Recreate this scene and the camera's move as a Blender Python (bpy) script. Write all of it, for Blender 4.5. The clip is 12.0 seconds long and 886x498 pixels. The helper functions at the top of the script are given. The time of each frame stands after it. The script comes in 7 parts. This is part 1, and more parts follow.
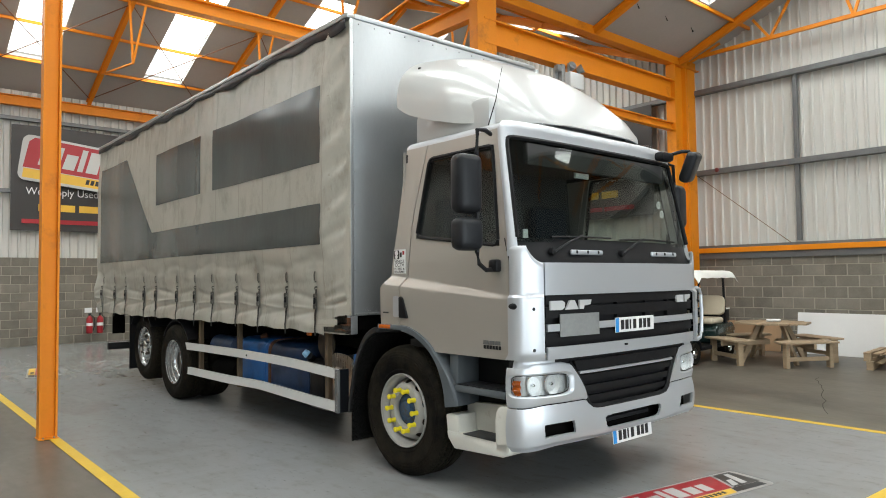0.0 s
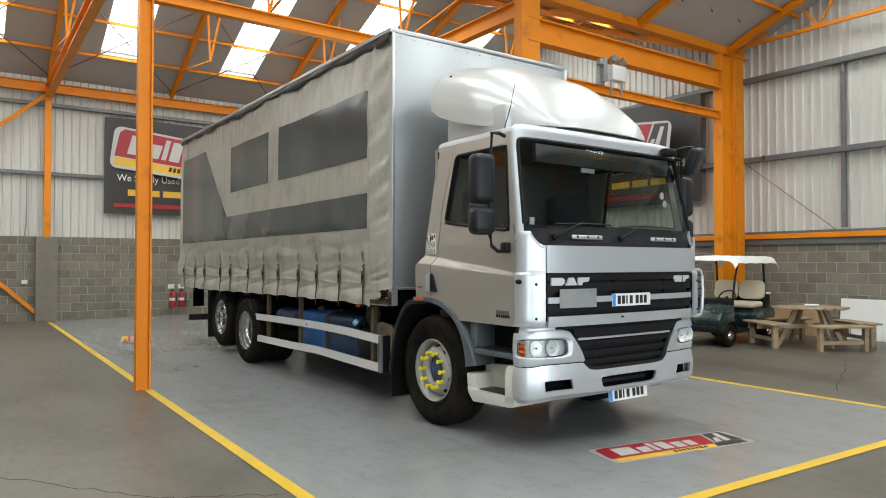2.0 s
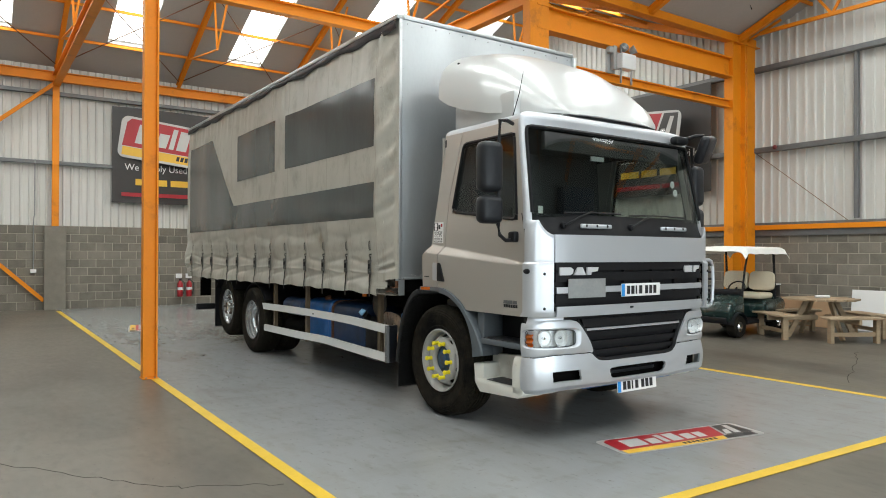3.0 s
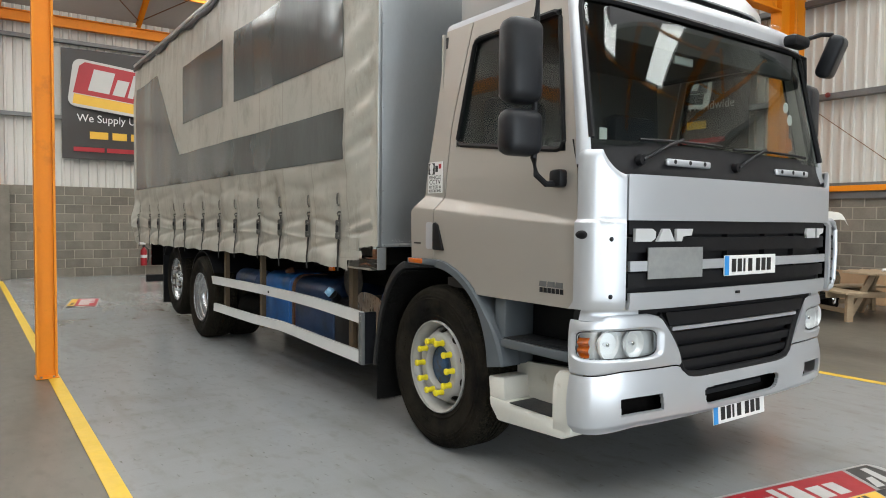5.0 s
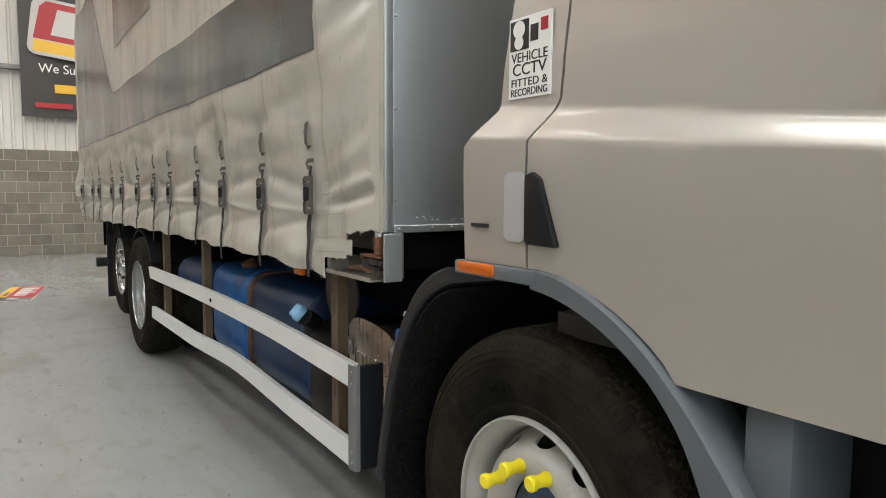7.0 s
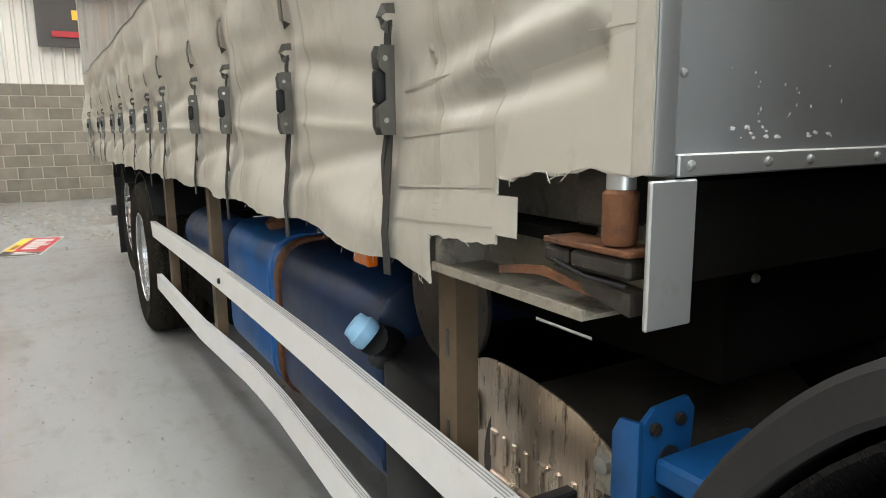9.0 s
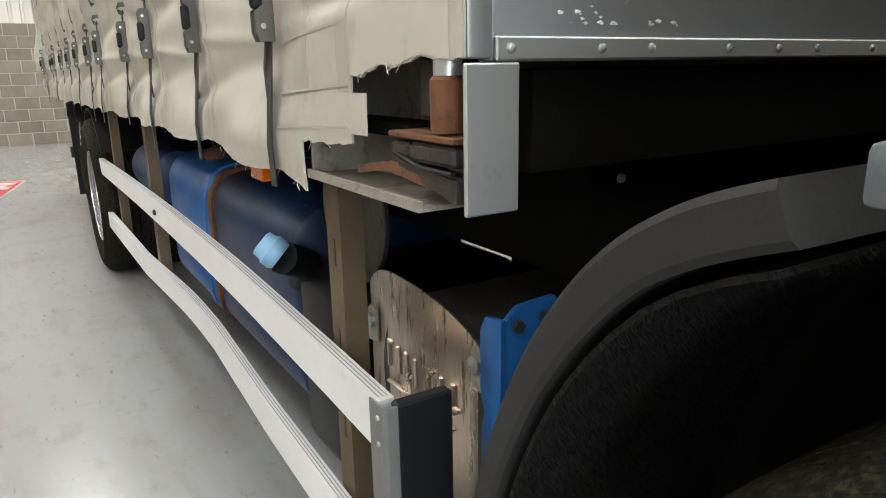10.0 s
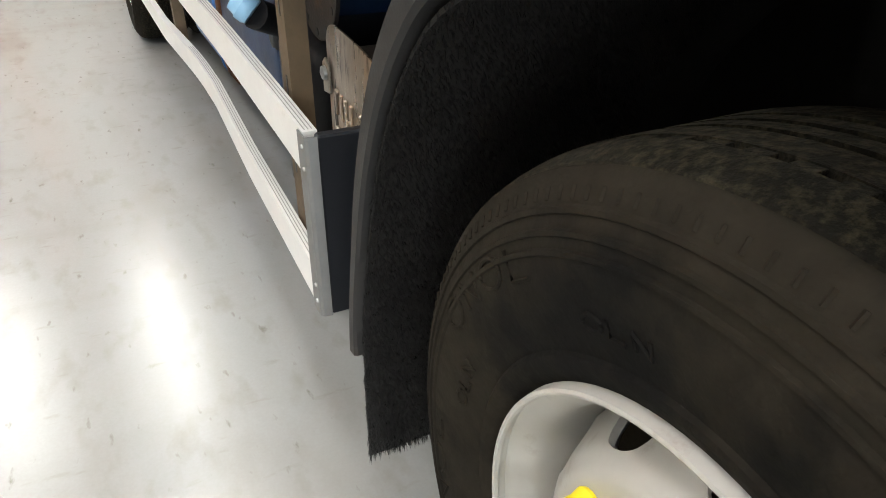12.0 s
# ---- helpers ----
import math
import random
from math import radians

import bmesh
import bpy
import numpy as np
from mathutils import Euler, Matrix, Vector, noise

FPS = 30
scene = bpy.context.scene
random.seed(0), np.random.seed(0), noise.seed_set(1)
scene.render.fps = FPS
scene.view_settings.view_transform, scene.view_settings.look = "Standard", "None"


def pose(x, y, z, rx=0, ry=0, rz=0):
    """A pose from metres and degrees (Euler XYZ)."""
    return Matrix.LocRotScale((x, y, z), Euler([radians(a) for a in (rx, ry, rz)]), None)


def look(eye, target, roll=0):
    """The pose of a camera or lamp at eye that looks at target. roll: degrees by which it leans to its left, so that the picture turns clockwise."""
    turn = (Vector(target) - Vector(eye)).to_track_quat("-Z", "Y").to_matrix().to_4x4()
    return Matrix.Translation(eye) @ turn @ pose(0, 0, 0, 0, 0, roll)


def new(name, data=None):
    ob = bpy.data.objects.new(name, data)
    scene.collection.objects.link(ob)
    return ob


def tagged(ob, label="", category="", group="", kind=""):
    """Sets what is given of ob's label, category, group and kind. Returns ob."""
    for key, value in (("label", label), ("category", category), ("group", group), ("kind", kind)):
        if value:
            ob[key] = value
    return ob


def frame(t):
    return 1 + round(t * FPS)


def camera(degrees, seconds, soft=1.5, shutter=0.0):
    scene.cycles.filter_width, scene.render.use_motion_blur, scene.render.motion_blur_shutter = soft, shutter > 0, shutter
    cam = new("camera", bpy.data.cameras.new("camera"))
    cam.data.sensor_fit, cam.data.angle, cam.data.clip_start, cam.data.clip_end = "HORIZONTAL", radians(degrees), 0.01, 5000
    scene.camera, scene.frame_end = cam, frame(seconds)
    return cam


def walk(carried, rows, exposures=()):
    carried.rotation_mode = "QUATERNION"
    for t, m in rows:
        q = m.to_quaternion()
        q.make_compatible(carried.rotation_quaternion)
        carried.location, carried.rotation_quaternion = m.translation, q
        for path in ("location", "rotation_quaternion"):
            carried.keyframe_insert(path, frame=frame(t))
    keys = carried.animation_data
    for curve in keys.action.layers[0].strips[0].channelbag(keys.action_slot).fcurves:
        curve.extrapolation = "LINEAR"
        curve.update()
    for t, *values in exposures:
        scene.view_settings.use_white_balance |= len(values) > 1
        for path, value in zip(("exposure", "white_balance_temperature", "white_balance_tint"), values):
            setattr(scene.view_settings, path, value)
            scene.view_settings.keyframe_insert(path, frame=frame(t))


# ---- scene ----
cam = camera(65.9, 12.0, soft=1.0)
METRES, EYE, TILT, LEAN, TURN = 8.2, 1.62, 0.0, 0.0, -40.65
ROWS = [
    (0.0, 0.0, 0.0, 0.0, 0.03, 2.47, 0.64),
    (0.5, 0.0147, -0.0443, -0.0018, 1.91, 2.54, 0.4),
    (1.0, 0.0362, -0.074, -0.0058, 3.72, 2.31, 0.36),
    (1.5, 0.0465, -0.0983, -0.0059, 4.83, 1.73, 0.22),
    (2.0, 0.048, -0.1132, -0.0048, 5.54, 1.14, -0.05),
    (2.5, 0.0484, -0.1144, -0.005, 6.07, 0.66, -0.1),
    (3.0, 0.0475, -0.1057, -0.0063, 6.16, 0.35, -0.2),
    (5.0, 0.0161, 0.1578, -0.0167, 5.74, -2.31, -0.51),
    (5.5, 0.0041, 0.2374, -0.015, 5.7, -2.92, -0.59),
    (6.0, -0.0053, 0.3175, -0.0209, 5.71, -3.39, -0.75),
    (6.5, -0.0252, 0.3974, -0.0222, 6.26, -3.99, -0.81),
]
LATE = [
    (8.3, (2.937, 4.485, 1.398), (3.941, 6.193, 1.131), -1.3),
    (8.5, (2.942, 4.581, 1.397), (3.935, 6.294, 1.111), -1.2),
    (9, (2.84, 4.708, 1.345), (3.823, 6.415, 0.998), -0.6),
    (9.5, (2.932, 4.728, 1.35), (3.943, 6.4, 0.925), -0.3),
    (10, (2.981, 4.608, 1.283), (3.986, 6.261, 0.775), -1.1),
    (10.5, (3.076, 4.344, 1.252), (3.977, 5.992, 0.564), 0.2),
    (11, (3.079, 4.318, 1.255), (3.917, 5.918, 0.396), 0.5),
    (11.5, (3.072, 4.314, 1.254), (3.877, 5.871, 0.29), 0.8),
    (12, (3.097, 4.32, 1.258), (3.863, 5.847, 0.219), 0.8),
]
EXPOSE = [(0.0, -0.33, 6450, 6), (3.0, -0.36, 6400, 5), (5.0, -0.22, 6450, 8), (6.5, -0.12, 6600, 8), (8.5, 0.36, 6600, 8), (10.0, 0.5, 6600, 8), (10.5, 0.76, 6700, 8), (11.0, 1.0, 6760, 9), (12.0, 0.76, 6800, 10)]
walk(cam, [(t, pose(0, 0, EYE, TILT, LEAN, TURN) @ pose(METRES * x, METRES * y, METRES * z, 90 + pitch, roll, yaw)) for t, x, y, z, yaw, pitch, roll in ROWS] + [(t, look(eye, target, roll)) for t, eye, target, roll in LATE], EXPOSE)

# ---- daylight: overcast sky above the rooflights ----
world = bpy.data.worlds.new("world")
scene.world = world
world.use_nodes = True
wn = world.node_tree
sky = wn.nodes.new("ShaderNodeTexSky")
sky.sky_type, sky.sun_disc, sky.sun_elevation, sky.sun_rotation = "NISHITA", False, radians(45), radians(200)
wn.links.new(sky.outputs[0], wn.nodes["Background"].inputs[0])
wn.nodes["Background"].inputs[1].default_value = 0.12
SKYLIGHT_WATTS = 122.0
DOOR_WATTS = (430.0, 560.0)


# ---- building helpers ----
def mat(name, col, rough=0.6, metal=0.0, var=0.12, scale=3.0, fine=60.0, bump=0.15, stain=None, stain_at=0.62, stain_scale=1.3, coat=0.0, rand=0.0, spec=0.5, trans=0.0, rough_var=0.12, soft=0.16, island=0.0, stretch=(1, 1, 1)):
    """A procedural surface: base colour with grain and blotches, optional stains, fine relief, uneven gloss."""
    m = bpy.data.materials.new(name)
    m.use_nodes = True
    nt = m.node_tree
    N, L = nt.nodes, nt.links
    b = N["Principled BSDF"]
    geo = N.new("ShaderNodeNewGeometry")
    mp = N.new("ShaderNodeMapping")
    mp.inputs["Scale"].default_value = stretch
    L.new(geo.outputs["Position"], mp.inputs[0])

    def nz(s, detail=4.0, rough_=0.6):
        n = N.new("ShaderNodeTexNoise")
        n.inputs["Scale"].default_value, n.inputs["Detail"].default_value, n.inputs["Roughness"].default_value = s, detail, rough_
        L.new(mp.outputs[0], n.inputs["Vector"])
        return n.outputs["Fac"]

    def math_(op, a, c):
        n = N.new("ShaderNodeMath")
        n.operation = op
        for i, v in enumerate((a, c)):
            if isinstance(v, (int, float)):
                n.inputs[i].default_value = v
            else:
                L.new(v, n.inputs[i])
        return n.outputs[0]
    big, small = nz(scale), nz(fine, 3.0)
    f = math_("ADD", math_("MULTIPLY", math_("SUBTRACT", big, 0.5), 2.2 * var), math_("MULTIPLY", math_("SUBTRACT", small, 0.5), 1.2 * var))
    if rand:
        oi = N.new("ShaderNodeObjectInfo")
        f = math_("ADD", f, math_("MULTIPLY", math_("SUBTRACT", oi.outputs["Random"], 0.5), rand))
    if island:
        f = math_("ADD", f, math_("MULTIPLY", math_("SUBTRACT", geo.outputs["Random Per Island"], 0.5), island))
    f = math_("ADD", f, 1.0)
    mul = N.new("ShaderNodeVectorMath")
    mul.operation = "SCALE"
    mul.inputs[0].default_value = col[:3]
    L.new(f, mul.inputs["Scale"])
    out = mul.outputs[0]
    if stain:
        rmp = N.new("ShaderNodeMapRange")
        rmp.inputs["From Min"].default_value, rmp.inputs["From Max"].default_value = stain_at, stain_at + soft
        L.new(nz(stain_scale, 6.0 if soft < 0.3 else 3.0, 0.68 if soft < 0.3 else 0.5), rmp.inputs["Value"])
        mx = N.new("ShaderNodeMix")
        mx.data_type = "RGBA"
        L.new(rmp.outputs[0], mx.inputs["Factor"])
        L.new(out, mx.inputs["A"])
        mx.inputs["B"].default_value = (*stain[:3], 1)
        out = mx.outputs["Result"]
    L.new(out, b.inputs["Base Color"])
    if rough_var:
        r = math_("ADD", math_("MULTIPLY", math_("SUBTRACT", nz(scale * 2.3), 0.5), rough_var * 2), rough)
        cl = N.new("ShaderNodeClamp")
        cl.inputs["Min"].default_value = 0.04
        L.new(r, cl.inputs[0])
        L.new(cl.outputs[0], b.inputs["Roughness"])
    else:
        b.inputs["Roughness"].default_value = rough
    b.inputs["Metallic"].default_value = metal
    b.inputs["Specular IOR Level"].default_value = spec
    b.inputs["Coat Weight"].default_value = coat
    b.inputs["Coat Roughness"].default_value = 0.06
    b.inputs["Transmission Weight"].default_value = trans
    if bump:
        bp = N.new("ShaderNodeBump")
        bp.inputs["Strength"].default_value, bp.inputs["Distance"].default_value = bump, 0.004
        L.new(small, bp.inputs["Height"])
        L.new(bp.outputs[0], b.inputs["Normal"])
    return m


def glass(name, col=(0.9, 0.95, 0.93), mix=0.85, gloss=0.04):
    """A thin pane: clear with a mirror-like surface gloss."""
    m = bpy.data.materials.new(name)
    m.use_nodes = True
    nt = m.node_tree
    nt.nodes.clear()
    o, g, tr, mx, lw = (nt.nodes.new("ShaderNode" + k) for k in ("OutputMaterial", "BsdfGlossy", "BsdfTransparent", "MixShader", "LayerWeight"))
    g.inputs["Roughness"].default_value = 0.015
    tr.inputs[0].default_value = (*[c * mix for c in col], 1)
    lw.inputs[0].default_value = 0.5
    pw, ad = nt.nodes.new("ShaderNodeMath"), nt.nodes.new("ShaderNodeMath")
    pw.operation, ad.operation = "POWER", "MULTIPLY_ADD"
    pw.inputs[1].default_value = 4.0
    ad.inputs[1].default_value, ad.inputs[2].default_value = 0.5, gloss
    nt.links.new(lw.outputs["Facing"], pw.inputs[0])
    nt.links.new(pw.outputs[0], ad.inputs[0])
    nt.links.new(ad.outputs[0], mx.inputs[0])
    nt.links.new(tr.outputs[0], mx.inputs[1])
    nt.links.new(g.outputs[0], mx.inputs[2])
    nt.links.new(mx.outputs[0], o.inputs[0])
    return m


def part(name, bm, material, parent=None, label="", m=None, smooth=True, angle=35):
    me = bpy.data.meshes.new(name)
    bm.normal_update()
    if smooth:
        for f in bm.faces:
            f.smooth = True
        for e in bm.edges:
            if len(e.link_faces) == 2 and e.calc_face_angle(0) > radians(angle):
                e.smooth = False
    bm.to_mesh(me)
    bm.free()
    me.materials.append(material)
    ob = new(name, me)
    ob.parent = parent
    if m is not None:
        ob.matrix_basis = m
    if label:
        ob["label"] = label
    return ob


def thing(name, label, category, m=None, group="", kind=""):
    ob = new(name)
    if m is not None:
        ob.matrix_basis = m
    return tagged(ob, label, category, group, kind)


def alike(name, mesh, parent, m):
    """One more object on a shared mesh."""
    ob = new(name, mesh)
    ob.parent, ob.matrix_basis = parent, m
    return ob


def box(x0, x1, y0, y1, z0, z1, bevel=0.0, seg=2, bm=None, m=None):
    bm = bm or bmesh.new()
    vs = [bm.verts.new((x, y, z)) for x in (x0, x1) for y in (y0, y1) for z in (z0, z1)]
    fs = [bm.faces.new([vs[i] for i in q]) for q in ((0, 1, 3, 2), (4, 6, 7, 5), (0, 4, 5, 1), (2, 3, 7, 6), (0, 2, 6, 4), (1, 5, 7, 3))]
    if m is not None:
        bmesh.ops.transform(bm, matrix=m, verts=vs)
    if bevel:
        es = list({e for f in fs for e in f.edges})
        bmesh.ops.bevel(bm, geom=es, offset=bevel, segments=seg, affect="EDGES", profile=0.5)
    return bm


def prism(pts, d, axis="x", at=0.0, bevel=0.0, bm=None):
    """A flat plate of outline pts (two coordinates each), d thick, across the given axis."""
    bm = bm or bmesh.new()

    def p3(a, b, c):
        return (c, a, b) if axis == "x" else ((a, c, b) if axis == "y" else (a, b, c))
    lo = [bm.verts.new(p3(a, b, at)) for a, b in pts]
    hi = [bm.verts.new(p3(a, b, at + d)) for a, b in pts]
    n = len(pts)
    fs = [bm.faces.new(lo[::-1]), bm.faces.new(hi)] + [bm.faces.new((lo[i], lo[(i + 1) % n], hi[(i + 1) % n], hi[i])) for i in range(n)]
    bmesh.ops.recalc_face_normals(bm, faces=fs)
    if bevel:
        bmesh.ops.bevel(bm, geom=list({e for f in fs for e in f.edges}), offset=bevel, segments=2, affect="EDGES", profile=0.5)
    return bm


def rounded(x0, x1, y0, y1, r, n=4):
    """Outline of a rectangle with round corners."""
    out = []
    for cx, cy, a in ((x1 - r, y1 - r, 0), (x0 + r, y1 - r, 90), (x0 + r, y0 + r, 180), (x1 - r, y0 + r, 270)):
        out += [(cx + r * math.cos(radians(a + 90 * i / n)), cy + r * math.sin(radians(a + 90 * i / n))) for i in range(n + 1)]
    return out


def lathe(prof, n=48, axis="x", bm=None, close=False):
    """Turns a profile of (along, radius) about an axis."""
    bm = bm or bmesh.new()
    rings = []
    for a, r in prof:
        ring = []
        for i in range(n):
            c, s = r * math.cos(2 * math.pi * i / n), r * math.sin(2 * math.pi * i / n)
            ring.append(bm.verts.new((a, c, s) if axis == "x" else ((c, a, s) if axis == "y" else (c, s, a))))
        rings.append(ring)
    fs = []
    for q in range(len(rings) - 1 + (1 if close else 0)):
        r0, r1 = rings[q], rings[(q + 1) % len(rings)]
        for i in range(n):
            fs.append(bm.faces.new((r0[i], r0[(i + 1) % n], r1[(i + 1) % n], r1[i])))
    if not close:
        for ring in (rings[0], rings[-1]):
            fs.append(bm.faces.new(ring))
    bmesh.ops.recalc_face_normals(bm, faces=fs)
    return bm


def tube(pts, r, n=8, bm=None, flat=None):
    """A round bar along points; flat=(w, h) makes a rectangular one."""
    bm = bm or bmesh.new()
    pts = [Vector(p) for p in pts]
    rings = []
    for i, p in enumerate(pts):
        d = (pts[min(i + 1, len(pts) - 1)] - pts[max(i - 1, 0)]).normalized()
        ref = Vector((0, 0, 1)) if abs(d.z) < 0.9 else Vector((0, 1, 0))
        a = d.cross(ref).normalized()
        b = a.cross(d).normalized()
        if flat:
            rings.append([bm.verts.new(p + a * sx * flat[0] / 2 + b * sy * flat[1] / 2) for sx, sy in ((1, 1), (-1, 1), (-1, -1), (1, -1))])
        else:
            rr = r[i] if isinstance(r, (list, tuple)) else r
            rings.append([bm.verts.new(p + rr * (a * math.cos(2 * math.pi * k / n) + b * math.sin(2 * math.pi * k / n))) for k in range(n)])
    fs = []
    for r0, r1 in zip(rings, rings[1:]):
        for k in range(len(r0)):
            fs.append(bm.faces.new((r0[k], r0[(k + 1) % len(r0)], r1[(k + 1) % len(r0)], r1[k])))
    fs += [bm.faces.new(rings[0]), bm.faces.new(rings[-1])]
    bmesh.ops.recalc_face_normals(bm, faces=fs)
    return bm


def ibeam(p0, p1, h, w, web=0.012, fl=0.02, up=(0, 0, 1), bm=None):
    """An I-section steel beam from p0 to p1; h is its depth along up."""
    bm = bm or bmesh.new()
    p0, p1 = Vector(p0), Vector(p1)
    d = (p1 - p0).normalized()
    u = Vector(up)
    u = (u - d * u.dot(d)).normalized()
    s = d.cross(u)
    prof = [(-w / 2, -h / 2), (w / 2, -h / 2), (w / 2, -h / 2 + fl), (web / 2, -h / 2 + fl), (web / 2, h / 2 - fl), (w / 2, h / 2 - fl), (w / 2, h / 2), (-w / 2, h / 2), (-w / 2, h / 2 - fl), (-web / 2, h / 2 - fl), (-web / 2, -h / 2 + fl), (-w / 2, -h / 2 + fl)]
    a = [bm.verts.new(p0 + s * x + u * y) for x, y in prof]
    b = [bm.verts.new(p1 + s * x + u * y) for x, y in prof]
    n = len(prof)
    fs = [bm.faces.new((a[i], a[(i + 1) % n], b[(i + 1) % n], b[i])) for i in range(n)] + [bm.faces.new(a), bm.faces.new(b)]
    bmesh.ops.recalc_face_normals(bm, faces=fs)
    return bm


def sheet(fn, us, vs, thick=0.0, skip=None, bm=None):
    """A surface fn(u, v) over a grid of values, with cells left out where skip says so, thickened inwards."""
    bm = bm or bmesh.new()
    vv = {}

    def at(i, j):
        if (i, j) not in vv:
            vv[i, j] = bm.verts.new(fn(us[i], vs[j]))
        return vv[i, j]
    fs = []
    for i in range(len(us) - 1):
        for j in range(len(vs) - 1):
            if skip and skip((us[i] + us[i + 1]) / 2, (vs[j] + vs[j + 1]) / 2):
                continue
            fs.append(bm.faces.new((at(i, j), at(i + 1, j), at(i + 1, j + 1), at(i, j + 1))))
    if thick:
        bm.normal_update()
        bmesh.ops.solidify(bm, geom=fs, thickness=thick)
    return bm


def steps(a, b, n):
    return [a + (b - a) * i / n for i in range(n + 1)]


def words(text, size, m, material, parent, name="lettering", depth=0.002, label="", width=None):
    """Raised lettering in the built-in font, turned into a mesh."""
    cu = bpy.data.curves.new(name, "FONT")
    cu.body, cu.size, cu.extrude, cu.align_x, cu.align_y = text, size, depth, "CENTER", "CENTER"
    tmp = bpy.data.objects.new(name, cu)
    scene.collection.objects.link(tmp)
    me = bpy.data.meshes.new_from_object(tmp.evaluated_get(bpy.context.evaluated_depsgraph_get()))
    bpy.data.objects.remove(tmp)
    bpy.data.curves.remove(cu)
    if width:
        xs = [v.co.x for v in me.vertices]
        k = width / (max(xs) - min(xs))
        me.transform(Matrix.Diagonal((k, 1, 1, 1)))
    me.materials.clear()
    me.materials.append(material)
    ob = new(name, me)
    ob.parent, ob.matrix_basis = parent, m
    if label:
        ob["label"] = label
    return ob


def lerp(a, b, t):
    return a + (b - a) * t


def ramp(x, pts):
    """Straight lines through (x, value) points."""
    if x <= pts[0][0]:
        return pts[0][1]
    for (x0, v0), (x1, v1) in zip(pts, pts[1:]):
        if x <= x1:
            return lerp(v0, v1, (x - x0) / (x1 - x0))
    return pts[-1][1]


def glide(x, pts):
    """A smooth curve through (x, value) points."""
    n = len(pts)
    i = max(0, min(n - 2, sum(1 for p in pts if p[0] <= x) - 1))
    (x0, v0), (x1, v1) = pts[i], pts[i + 1]
    t = max(0.0, min(1.0, (x - x0) / (x1 - x0)))
    s0 = (v1 - pts[i - 1][1]) / (x1 - pts[i - 1][0]) if i else (v1 - v0) / (x1 - x0)
    s1 = (pts[i + 2][1] - v0) / (pts[i + 2][0] - x0) if i + 2 < n else (v1 - v0) / (x1 - x0)
    h = x1 - x0
    return (2 * t ** 3 - 3 * t * t + 1) * v0 + (t ** 3 - 2 * t * t + t) * h * s0 + (3 * t * t - 2 * t ** 3) * v1 + (t ** 3 - t * t) * h * s1


def smooth(x, a, b):
    t = max(0.0, min(1.0, (x - a) / (b - a)))
    return t * t * (3 - 2 * t)


